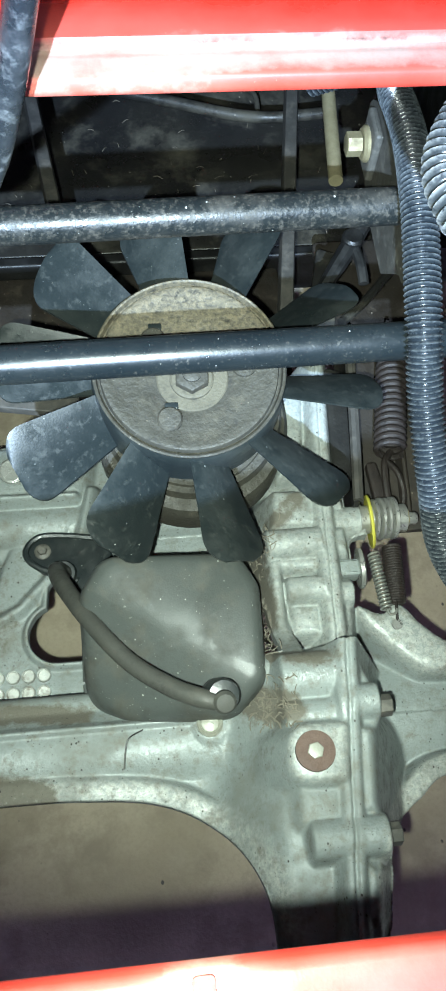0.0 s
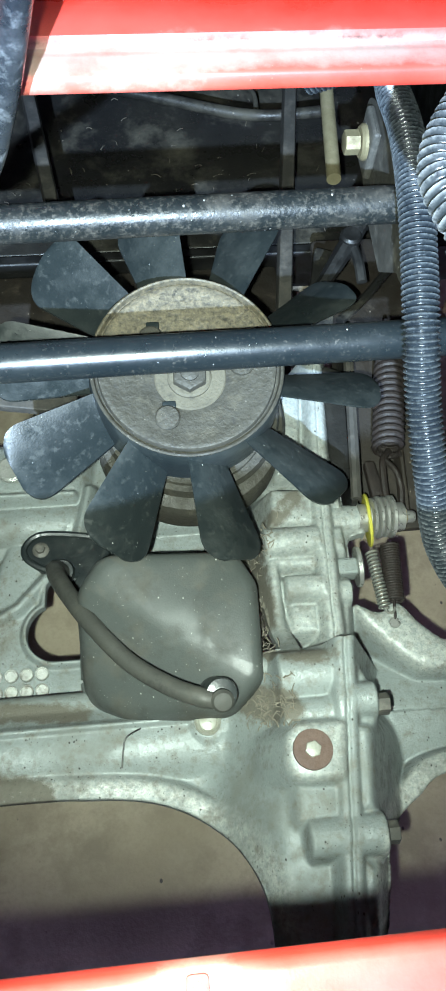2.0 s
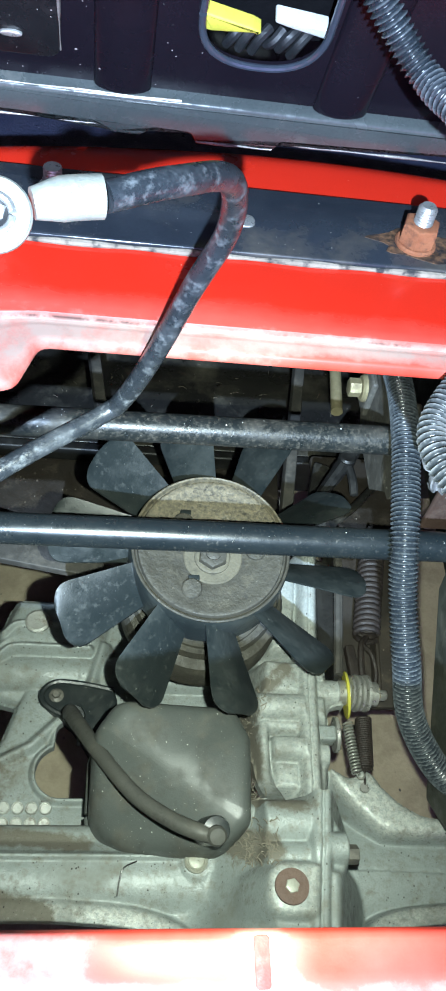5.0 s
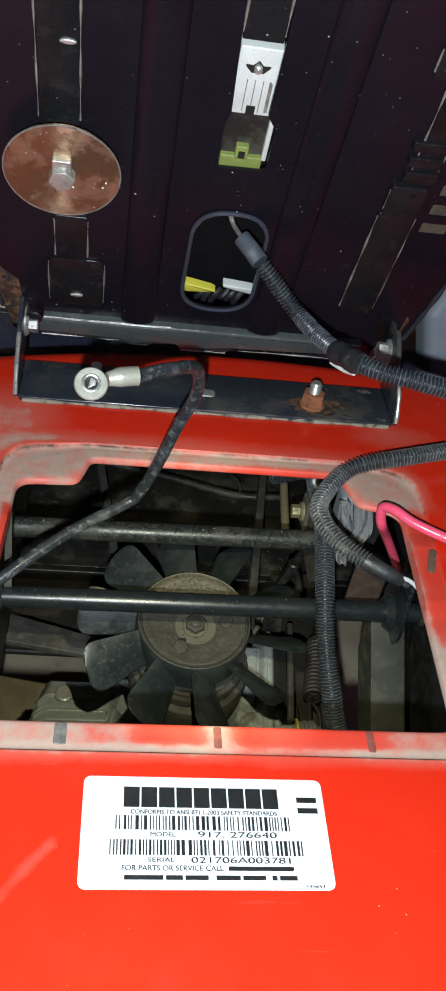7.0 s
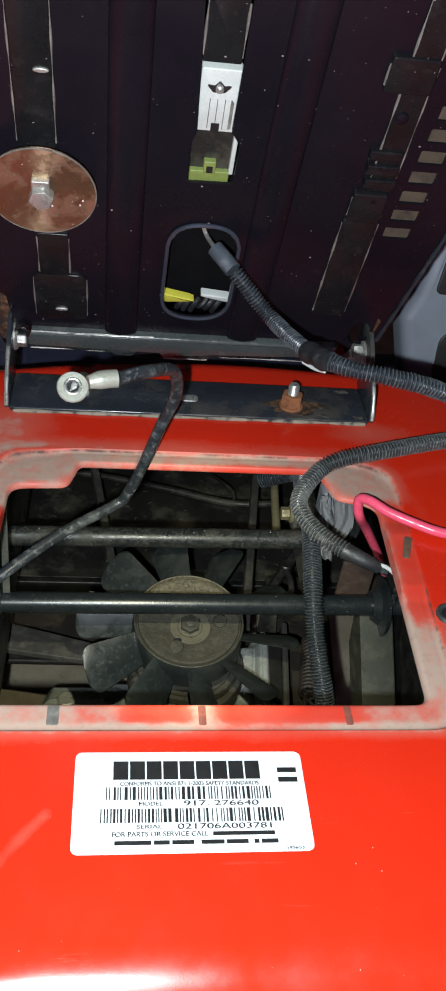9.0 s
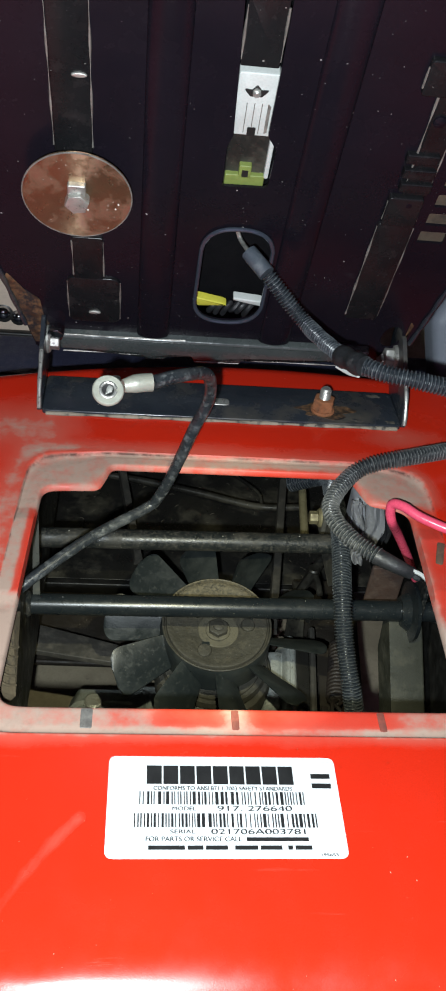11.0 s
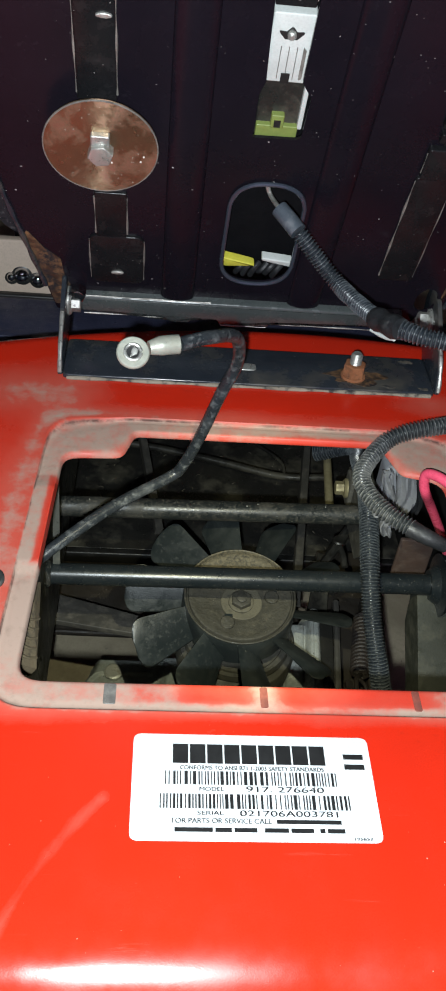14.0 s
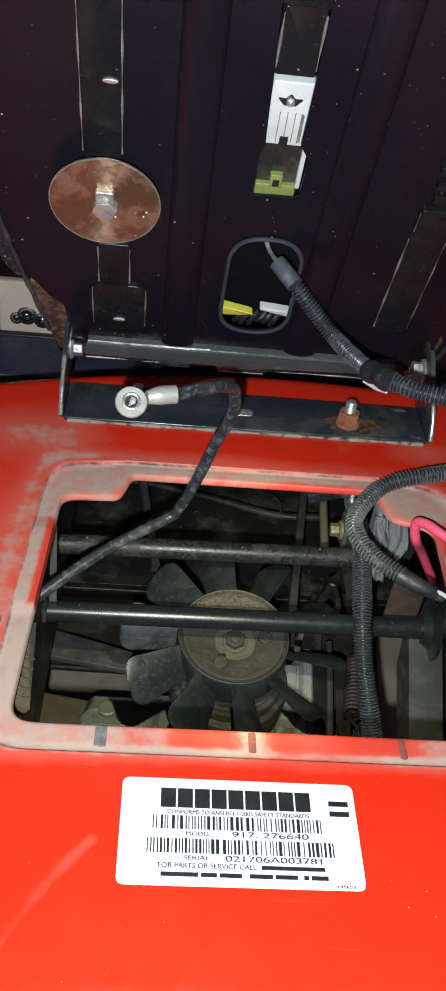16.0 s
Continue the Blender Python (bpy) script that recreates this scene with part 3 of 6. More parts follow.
# small grey clip marks in the rim and the bend scrape on its left side
for x in (-0.0905, -0.0203, 0.0513):
    solo("rim_clip", box(x - (0.0028 if x < -0.05 else 0.0018), -0.2365, TOP - 0.003, x + (0.0028 if x < -0.05 else 0.0018), -0.2255, TOP - 0.0023, 0.0002, 0.001), SLATE if x < -0.05 else CLIPRED, "small worn clip mark in the dusty rim", "clip", group="clips along the rim")


solo("fender_slot", box(-0.0022, -0.0095, -0.0004, 0.0022, 0.0095, 0.0003, 0.0001, 0.0015, pose(0.1090, -0.1131, fender_z(0.109, -0.1131) + 0.0006, 0, 0, -17)), CLIPDIRT, "narrow dirt-filled slot in the red fender", "slot")
for x, y in ((0.1205, -0.1665), (-0.1545, -0.1670)):
    z = fender_z(x, y)
    grommet = thing("rubber_grommet", (x, y, z), "black rubber grommet in the red fender", "grommet", group="grommets beside the opening")
    part("ring", turned([(0.0078, -0.001), (0.0078, 0.0012), (0.0066, 0.0020), (0.0048, 0.0014), (0.0042, -0.001)], pose(x, y, z), 28), RUBBER, grommet)
    part("plug", turned([(0.0046, 0), (0.0044, 0.0016), (0.002, 0.0018)], pose(x, y, z), 20), INK, grommet)


# ---- the sticker ----
def build_sticker():
    x0, x1, y1, y0 = -0.0787, 0.0233, -0.2530, -0.3012
    w, h = x1 - x0, y1 - y0
    sticker = thing("model_sticker", (x0 + w / 2, y0 + h / 2, TOP), "white printed model sticker on the red fender", "sticker")
    z = TOP + 0.0002
    part("backing", prism(box_loop(x0, y0, x1, y1, 0.0035), TOP - 0.0002, z, 0.0001), WHITE, sticker)

    def bar(name, u0, v0, u1, v1, label=""):
        part(name, prism([Vector((x0 + u * w, y1 - v * h)) for u, v in ((u0, v1), (u1, v1), (u1, v0), (u0, v0))], z - 0.0001, z + 0.00012), INK, sticker, label)

    def words(text, u0, v0, u1, v1):
        data = bpy.data.curves.new("words", "FONT")
        data.body, data.size = text, 0.01
        ob = new("words", data)
        bpy.context.view_layer.update()
        me = bpy.data.meshes.new_from_object(ob.evaluated_get(bpy.context.evaluated_depsgraph_get()))
        bpy.data.objects.remove(ob)
        bm = bmesh.new()
        bm.from_mesh(me)
        lo = [min(v.co[i] for v in bm.verts) for i in (0, 1)]
        hi = [max(v.co[i] for v in bm.verts) for i in (0, 1)]
        for v in bm.verts:
            v.co = Vector((x0 + w * (u0 + (u1 - u0) * (v.co.x - lo[0]) / (hi[0] - lo[0])), y1 - h * (v1 + (v0 - v1) * (v.co.y - lo[1]) / (hi[1] - lo[1])), z + 0.00012))
        strikes = [bm]
        for k, shift in ((1, -0.00007), (2, 0.00007)):
            again = bm.copy()
            bmesh.ops.translate(again, verts=again.verts, vec=(shift, 0.5 * shift, 0.00001 * k))
            strikes.append(again)
        part("printed_line", join(*strikes), INK, sticker)

    step = 0.648 / 9
    for k in range(9):
        bar("brand_block", 0.165 + k * step, 0.10, 0.165 + (k + 0.90) * step, 0.290, "black block of the maker's mark")
    bar("dash", 0.885, 0.175, 0.970, 0.225)
    bar("dash", 0.885, 0.275, 0.970, 0.325)
    words("CONFORMS TO ANSI B71.1-2003 SAFETY STANDARDS", 0.195, 0.312, 0.795, 0.352)
    dice = random.Random(4)
    for u0, u1, v0, v1 in ((0.135, 0.845, 0.365, 0.495), (0.115, 0.885, 0.580, 0.715)):
        u = u0
        bm = bmesh.new()
        while u < u1:
            t = dice.choice((0.005, 0.005, 0.006, 0.010, 0.014))
            a = [bm.verts.new((x0 + q * w, y1 - v * h, z + 0.0001)) for q, v in ((u, v1), (u + t, v1), (u + t, v0), (u, v0))]
            bm.faces.new(a)
            u += t + dice.choice((0.006, 0.006, 0.009, 0.014))
        tagged(part("barcode", bm, INK, sticker), kind="stuff")
    words("MODEL", 0.275, 0.515, 0.375, 0.553)
    words("917. 276640", 0.465, 0.505, 0.785, 0.557)
    words("SERIAL", 0.265, 0.735, 0.370, 0.772)
    words("021706A003781", 0.435, 0.727, 0.830, 0.779)
    words("FOR PARTS OR SERVICE CALL", 0.165, 0.800, 0.560, 0.845)
    bar("number_bar", 0.580, 0.806, 0.840, 0.842)
    for u0, u1 in ((0.175, 0.325), (0.335, 0.400), (0.410, 0.500), (0.530, 0.625), (0.635, 0.725), (0.750, 0.770), (0.780, 0.850)):
        bar("maker_bar", u0, 0.882, u1, 0.920)
    words("195653", 0.885, 0.955, 0.955, 0.982)


build_sticker()

# ---- hinge bracket ----
def build_bracket():
    b = thing("seat_hinge_bracket", (-0.012, 0.033, TOP), "black steel seat hinge bracket bolted on the red fender", "bracket")
    base = prism(rounded([(-0.137, 0.0125, 0.004), (0.112, 0.0135, 0.004), (0.112, 0.056, 0.004), (-0.137, 0.056, 0.004)]), TOP, TOP + 0.003, 0.001)
    part("base_plate", base, HINGE, b)
    for x, s in ((-0.1385, 1), (0.1135, -1)):
        # an ear standing up across the end, rounded at its top
        loop = rounded([(0.0135, TOP, 0.003), (0.057, TOP, 0.003), (0.082, 0.605, 0.006), (0.084, 0.632, 0.014), (0.058, 0.632, 0.014), (0.022, 0.604, 0.012)])
        m = Matrix(((0, 0, s, x - s * 0.0015), (1, 0, 0, 0), (0, 1, 0, 0), (0, 0, 0, 1)))
        part("ear", prism(loop, 0, 0.003, 0.0008, m), HINGE, b)
        part("worn_edge", sweep([(x, 0.0130, TOP + 0.004), (x, 0.0165, 0.596), (x, 0.0235, 0.6045), (x, 0.040, 0.618)], lambda u: 0.0014 + 0.0002 * math.sin(u * 400), 0.002, 8), ZINC, b, "worn bright edge of the ear")
        bolt = part("hinge_bolt", hexagon(0.0078, 0.0085, aim((x + s * 0.0015, 0.064, 0.612), (s, 0, 0))), ZINC, b, "zinc hex bolt head")
        part("flange", turned([(0.0102, 0), (0.0104, 0.0014), (0.0090, 0.003)], aim((x + s * 0.0010, 0.064, 0.612), (s, 0, 0)), 20), ZINC, bolt)
    part("dust_line", sweep([(-0.134 + 0.245 * k / 12, 0.0118 + 0.001 * k / 12, TOP + 0.0008) for k in range(13)], lambda u: 0.0012 + 0.0004 * math.sin(u * 140), 0.003, 8), DUSTLINE, b)
    for x0, x1, y, r in ((-0.132, -0.085, 0.0535, 0.0016), (-0.02, 0.050, 0.0540, 0.0012), (0.074, 0.1085, 0.0180, 0.0022), (0.0930, 0.1090, 0.0500, 0.0026)):
        part("dust_bank", sweep([(x0 + (x1 - x0) * k / 8, y + 0.0012 * math.sin(2.3 * k), TOP + 0.0026) for k in range(9)], lambda u, r=r: r * (0.65 + 0.40 * math.sin(u * 230)), 0.002, 8, 0.25), SILT, b)
    part("rust_bloom", prism([Vector((0.0600 + (0.0185 + 0.004 * math.sin(3 * a) + 0.003 * math.sin(7 * a + 1)) * math.cos(a), 0.0275 + (0.0095 + 0.002 * math.sin(4 * a)) * math.sin(a))) for a in (2 * math.pi * k / 40 for k in range(40))], TOP + 0.0028, TOP + 0.0033), RUSTSTAIN, b, "thin rust bloom round the stud")
    part("slot_rivet", prism(box_loop(-0.0215, 0.0285, -0.0085, 0.0365, 0.0038), TOP + 0.0029, TOP + 0.0037, 0.0005), ZINC, b, "dull oval rivet")
    return b


build_bracket()
stud = thing("rusty_stud", (0.0575, 0.0285, TOP + 0.003), "rusty nut on a zinc stud in the hinge bracket", "stud")
part("washer", turned([(0.0086, 0), (0.0086, 0.0012), (0.0080, 0.002)], pose(0.0575, 0.0285, TOP + 0.003), 24), RUST, stud)
part("nut", hexagon(0.0078, 0.0085, pose(0.0575, 0.0285, TOP + 0.005)), RUST, stud)
part("stud_end", turned([(0.0036 + 0.0004 * (k % 2), 0.0006 * k) for k in range(13)] + [(0.0028, 0.0082)], pose(0.0575, 0.0285, TOP + 0.0133), 16), ZINC, stud)
stud = thing("bracket_bolt", (-0.0885, 0.036, TOP + 0.003), "dull bolt end standing in the hinge bracket", "bolt")
part("nut", hexagon(0.006, 0.006, pose(-0.0885, 0.036, TOP + 0.003)), ZINC, stud)
part("thread", turned([(0.0034 + 0.0003 * (k % 2), 0.0006 * k) for k in range(13)], pose(-0.0885, 0.036, TOP + 0.009), 14), ZINC, stud)

# ---- the tilted seat ----
LEAN = math.atan2(0.39, 0.92)
SEAT = Matrix.Translation((0, 0.070, 0.610)) @ Matrix(((1, 0, 0, 0), (0, -math.sin(LEAN), -math.cos(LEAN), 0), (0, math.cos(LEAN), -math.sin(LEAN), 0), (0, 0, 0, 1)))


def build_seat():
    """Seat places are x, the height along the pan, and the distance out of it towards its underside."""
    seat = thing("driver_seat", (-0.016, 0.070, 0.600), "black mower seat tipped up, its glossy steel pan facing out", "seat")
    outline = rounded([(-0.146, -0.012, 0.003), (0.112, -0.012, 0.003), (0.119, 0.012, 0.004), (0.134, 0.125, 0.02), (0.166, 0.36, 0.03), (-0.215, 0.36, 0.03), (-0.168, 0.09, 0.02), (-0.151, 0.012, 0.004)])
    slot = rounded([(-0.0300, 0.1485, 0.002), (-0.004, 0.1490, 0.004), (-0.003, 0.176, 0.003), (-0.009, 0.185, 0.003), (-0.0085, 0.226, 0.003), (-0.0085, 0.262, 0.002), (-0.031, 0.262, 0.002), (-0.0275, 0.184, 0.003), (-0.0300, 0.176, 0.003)])
    opening = rounded([(-0.038, 0.029, 0.024), (0.008, 0.029, 0.024), (0.007, 0.117, 0.023), (-0.037, 0.117, 0.023)], 9)
    eye = [Vector((0.105 + 0.0075 * math.cos(a), 0.021 + 0.0125 * math.sin(a))) for a in (2 * math.pi * k / 20 for k in range(20))]
    holes = [slot, opening, eye] + [box_loop(0.0938 + 0.0008 * k, 0.1155 + 0.0146 * k, 0.1105 + 0.0004 * k, 0.1250 + 0.0146 * k, 0.0012) for k in range(8)]
    bm = bmesh.new()
    edges = []
    for loop in [outline] + holes:
        vs = [bm.verts.new((p[0], p[1], 0)) for p in loop]
        edges += [bm.edges.new((vs[i - 1], vs[i])) for i in range(len(vs))]
    bmesh.ops.triangle_fill(bm, use_beauty=True, use_dissolve=False, edges=edges)
    grown = bmesh.ops.extrude_face_region(bm, geom=list(bm.faces))
    bmesh.ops.translate(bm, verts=[v for v in grown["geom"] if isinstance(v, bmesh.types.BMVert)], vec=(0, 0, -0.002))
    bm.transform(SEAT)
    pan = part("seat_pan", bm, BLACK, seat)

    def on_pan(name, x0, s0, x1, s1, d, r=0.003, edge=0.001, material=STRIP, label="", back=0.0):
        made = part(name, prism(box_loop(x0, s0, x1, s1, r), back, d, edge, SEAT), material, pan, label)
        for x in (x0, x1) if s1 - s0 > 0.015 else ():
            a, b = s0 + 0.004, s1 - 0.003
            ends = [SEAT @ Vector((x, a + (b - a) * k / 4, d * 0.6)) for k in range(5)]
            part("worn_edge", sweep(ends, lambda s: 0.00052 + 0.00030 * math.sin(s * 190 + x * 900), 0.002, 6), SLATE, pan)
        return made

    # pressed channels and ribs
    on_pan("pressed_strip", -0.1225, 0.166, -0.1020, 0.345, 0.0022, 0.001, 0.001)
    on_pan("pressed_strip", -0.1165, 0.064, -0.0975, 0.102, 0.002, 0.001)
    on_pan("pressed_pad", -0.121, 0.022, -0.087, 0.066, 0.0022, 0.006)
    on_pan("pressed_strip", 0.0658, 0.042, 0.0880, 0.131, 0.0022, 0.002, 0.001)
    on_pan("pressed_pad", 0.0665, 0.1312, 0.0872, 0.153, 0.0042, 0.002)
    on_pan("pressed_strip", 0.0735, 0.1535, 0.0880, 0.345, 0.0022, 0.001, 0.001)
    for k in range(3):
        on_pan("pressed_bar", 0.070 - 0.001 * k, 0.157 + 0.0100 * k, 0.0885 - 0.001 * k, 0.1635 + 0.0100 * k, 0.004, 0.001)
    on_pan("pressed_strip", 0.0635, 0.2195, 0.0885, 0.240, 0.0035, 0.002)
    on_pan("pressed_pad", -0.1215, 0.262, -0.101, 0.285, 0.0042, 0.002)
    for x, s in ((0.079, 0.148), (0.0785, 0.205), (-0.0155, 0.274), (-0.1075, 0.2145), (-0.104, 0.033)):
        if x < -0.1:
            part("oval_rivet", prism([Vector((x + 0.0040 * math.cos(a), s + 0.0014 * math.sin(a))) for a in (2 * math.pi * k / 20 for k in range(20))], 0.002, 0.0034, 0.0006, SEAT), ZINC, pan)
            continue
        part("rivet", turned([(0.0036, 0), (0.0034, 0.0012), (0.0018, 0.002), (0.0006, 0.0022)], SEAT @ pose(x, s, 0.0022), 14), BLACK, pan)
    on_pan("pressed_pad", -0.031, 0.262, -0.0085, 0.30, 0.003, 0.002)
    on_pan("switch_strap", -0.0290, 0.2248, -0.0095, 0.2615, -0.0008, 0.001, 0.0006, back=-0.0026)
    on_pan("pressed_strip", -0.0300, 0.3005, -0.0080, 0.350, 0.0022, 0.001)
    for x in (-0.064, 0.022):
        loop = [Vector((x + 0.011 * math.cos(a), 0.0042 * math.sin(a))) for a in (math.pi * k / 14 for k in range(15))]
        m = SEAT @ Matrix(((1, 0, 0, 0), (0, 0, 1, 0.001), (0, 1, 0, 0), (0, 0, 0, 1)))
        part("rib", prism(loop, 0, 0.34, 0.0, m), BLACK, pan)
    # the hole's rolled rim
    ring = [SEAT @ Vector((p[0], p[1], 0.0012)) for p in opening]
    part("rolled_rim", sweep(ring + [ring[0]], 0.0014, 0.003, 10), GLOSS, pan, "shiny rolled rim of the hole")
    # bottom flange, bent out and stepped
    flange = rounded([(-0.129, -0.006, 0.002), (-0.075, -0.008, 0.002), (-0.068, -0.013, 0.002), (-0.056, -0.013, 0.002), (-0.050, -0.008, 0.002), (-0.036, -0.0085, 0.002), (-0.034, -0.013, 0.001), (0.0, -0.0125, 0.001), (0.003, -0.008, 0.002), (0.092, -0.004, 0.002), (0.092, 0.010, 0.002), (-0.129, 0.010, 0.003)])
    part("bottom_flange", prism(flange, 0, 0.006, 0.0025, SEAT), FLANGE, pan, "grey-green bent lower flange")
    # thin pale bars draw in the highlight along the flange's edges
    for s0, d0, x0, x1 in ((0.0098, 0.0045, -0.127, -0.040), (-0.0075, 0.0055, -0.127, -0.072), (-0.0080, 0.0055, 0.006, 0.090), (-0.0125, 0.0055, -0.033, 0.0)):
        part("edge_highlight", sweep([SEAT @ Vector((x0 + (x1 - x0) * k / 5, s0 + 0.0003 * math.sin(3 * k), d0)) for k in range(6)], lambda u: 0.0005 + 0.0002 * math.sin(u * 170), 0.002, 6), SLATE, pan)
    part("rust_patch", prism(rounded([(-0.1465, -0.006, 0.002), (-0.1300, -0.004, 0.003), (-0.1330, 0.010, 0.004), (-0.1385, 0.022, 0.003), (-0.1400, 0.040, 0.003), (-0.1500, 0.050, 0.002), (-0.1600, 0.066, 0.002), (-0.1605, 0.056, 0.001), (-0.1500, 0.010, 0.004)]), 0, 0.0005, 0.0, SEAT), RUSTSTAIN, pan, "rusty stain on the pan's corner")
    part("rust_patch", prism(rounded([(0.0965, -0.004, 0.002), (0.1100, -0.006, 0.002), (0.1150, 0.012, 0.003), (0.1170, 0.036, 0.002), (0.1140, 0.040, 0.002), (0.1145, 0.006, 0.003)]), 0, 0.0005, 0.0, SEAT), RUSTSTAIN, pan, "rusty stain on the pan's corner")
    for side in (-1, 1):
        run = [(-0.1515, 0.014), (-0.1600, 0.053), (-0.1690, 0.094), (-0.1830, 0.175), (-0.1975, 0.26)] if side < 0 else [(0.1195, 0.016), (0.1255, 0.06), (0.1325, 0.115), (0.143, 0.19), (0.154, 0.27)]
        part("folded_edge", sweep([SEAT @ Vector((x, q, 0.001)) for x, q in run], lambda u: 0.0016 + 0.0003 * math.sin(u * 300), 0.003, 8), HINGE, pan)
    for x in (-0.131, 0.106):
        part("pan_bolt", hexagon(0.0062, 0.007, SEAT @ pose(x, 0.013 if x < 0 else 0.0, 0.002)), CHROME if x < 0 else ZINC, pan)
    for k in range(8):
        part("vent_slat", prism(box_loop(0.0934 + 0.0008 * k, 0.1145 + 0.0146 * k, 0.1110 + 0.0004 * k, 0.1250 + 0.0146 * k, 0.001), -0.0022, -0.0040, 0.0, SEAT), VENTPAD, pan)
    # cushion behind the pan
    cushion = prism(rounded([(-0.184, 0.004, 0.03), (0.112, 0.050, 0.03), (0.155, 0.36, 0.04), (-0.25, 0.36, 0.04)]), -0.045, -0.12, 0.02, SEAT)
    part("cushion", cushion, VINYL, seat, "black grained vinyl cushion")
    part("cushion_board", prism(rounded([(-0.14, 0.02, 0.01), (0.105, 0.02, 0.01), (0.14, 0.34, 0.02), (-0.175, 0.34, 0.02)]), -0.022, -0.0275, 0.001, SEAT), FELT, seat)
    return seat


build_seat()
def turned_plate(parent, bm):
    """The washer's plate, in its own axes so that the turning grain runs round it."""
    ob = new("plate", finish(bm, WASHER, "plate"))
    ob.parent = parent
    ob.matrix_basis = Matrix.Translation(-ORIGIN[parent.name]) @ DISC
    ORIGIN[ob.name] = ORIGIN[parent.name]
    return ob


disc = thing("clamp_disc", SEAT @ Vector((-0.111, 0.137, 0.002)), "tarnished steel washer disc bolted on the seat pan", "washer")
DISC = SEAT @ pose(-0.1105, 0.1450, 0.011, 0, 0, 0)
part("spacer", turned([(0.010, -0.009), (0.010, 0.0)], DISC, 24), BLACK, disc)
turned_plate(disc, turned([(0.028, 0), (0.0303, 0.0002), (0.0305, 0.0008), (0.0299, 0.0019), (0.012, 0.0010), (0.010, 0.0010)], Matrix(), 64))
ring = [DISC @ Vector((0.0302 * math.cos(a), 0.0302 * math.sin(a), 0.0016)) for a in (2 * math.pi * k / 48 for k in range(49))]
part("rim_edge", sweep(ring, 0.0005, 0.003, 6), SLATE, disc, "pale worn edge of the disc")
part("square_shank", prism(box_loop(-0.0050, -0.002, 0.0050, 0.0100, 0.001), 0.001, 0.0045, 0.0008, DISC), ZINC, disc, "bright square bolt neck")
part("bolt_head", hexagon(0.0070, 0.0065, DISC @ pose(0, -0.001, 0.001)), ZINC, disc, "dull zinc hex bolt head")

SWITCH = SEAT @ pose(-0.0008, -0.0048, 0)
switch = thing("seat_switch", SEAT @ Vector((-0.017, 0.150, -0.012)), "white and green plastic seat switch in the pan's slot", "switch")
part("body", prism(box_loop(-0.0275, 0.186, -0.0065, 0.224, 0.0015), -0.014, -0.004, 0.0008, SWITCH), WHITEPLASTIC, switch)
part("housing", prism(box_loop(-0.0285, 0.150, -0.0045, 0.187, 0.002), -0.016, -0.006, 0.001, SWITCH), GREASE, switch, "dark lower housing")
part("side_wall", prism(box_loop(-0.0060, 0.158, -0.0035, 0.190, 0.001), -0.012, -0.003, 0.0005, SWITCH), WHITEPLASTIC, switch)
part("green_base", prism(box_loop(-0.0280, 0.1505, -0.0055, 0.1595, 0.001), -0.012, -0.003, 0.0006, SWITCH), GREEN, switch, "olive green base")
part("green_tab", prism(box_loop(-0.0205, 0.158, -0.0135, 0.1665, 0.0008), -0.012, -0.0025, 0.0006, SWITCH), GREEN, switch)
part("tab_hole", prism(box_loop(-0.0188, 0.1590, -0.0152, 0.1635, 0.0004), -0.004, -0.0022, 0.0, SWITCH), INK, switch)
part("contact", prism(box_loop(-0.0195, 0.186, -0.0150, 0.1915, 0.0004), -0.006, -0.0034, 0.0, SWITCH), INK, switch)
for x in (-0.0215, -0.0175, -0.0135):
    part("groove", prism(box_loop(x - 0.0002, 0.188, x + 0.0002, 0.2065, 0.0001), -0.005, -0.0037, 0.0, SWITCH), SLATE, switch)
part("groove_plate", prism(rounded([(-0.0105, 0.188, 0.0005), (-0.0088, 0.189, 0.0005), (-0.0088, 0.205, 0.0005), (-0.0105, 0.207, 0.0005)]), -0.005, -0.0036, 0.0, SWITCH), SLATE, switch)
part("black_mark", prism(rounded([(-0.0245, 0.2150, 0.001), (-0.0205, 0.2105, 0.001), (-0.0145, 0.2105, 0.001), (-0.0105, 0.2150, 0.001), (-0.0150, 0.2145, 0.001), (-0.0175, 0.2175, 0.001), (-0.0200, 0.2145, 0.001)]), -0.005, -0.0036, 0.0, SWITCH), INK, switch, "small black winged mark")
part("pin", turned([(0.0022, 0), (0.0022, 0.002), (0.0012, 0.003)], SWITCH @ pose(-0.0175, 0.2135, -0.0037), 12), ZINC, switch)

wires = thing("seat_connector", SEAT @ Vector((-0.014, 0.045, -0.016)), "yellow and white connectors behind the hole in the pan", "connector")
part("yellow_lead", prism(rounded([(-0.0375, 0.0365, 0.001), (-0.0330, 0.0358, 0.001), (-0.0140, 0.0375, 0.001), (-0.0180, 0.0395, 0.001), (-0.0375, 0.0445, 0.001)]), -0.012, -0.006, 0.001, SEAT), YELLOW, wires, "bright yellow plastic lead")
part("white_lead", prism(rounded([(-0.0110, 0.0460, 0.001), (0.0090, 0.0435, 0.001), (0.0090, 0.0385, 0.001), (-0.0040, 0.0415, 0.001), (-0.0110, 0.0435, 0.001)]), -0.012, -0.006, 0.001, SEAT), WHITEPLASTIC, wires, "off-white plastic lead")
dice = random.Random(9)
for k in range(6):
    part("black_lead", sweep([SEAT @ Vector((-0.026 + 0.005 * k, 0.022 + dice.uniform(0, 0.005), -0.012)), SEAT @ Vector((-0.024 + 0.005 * k, 0.030 + dice.uniform(0, 0.003), -0.010)), SEAT @ Vector((-0.020 + 0.005 * k, 0.034, -0.014))], 0.0020, 0.0015, 8), TAPE, wires)


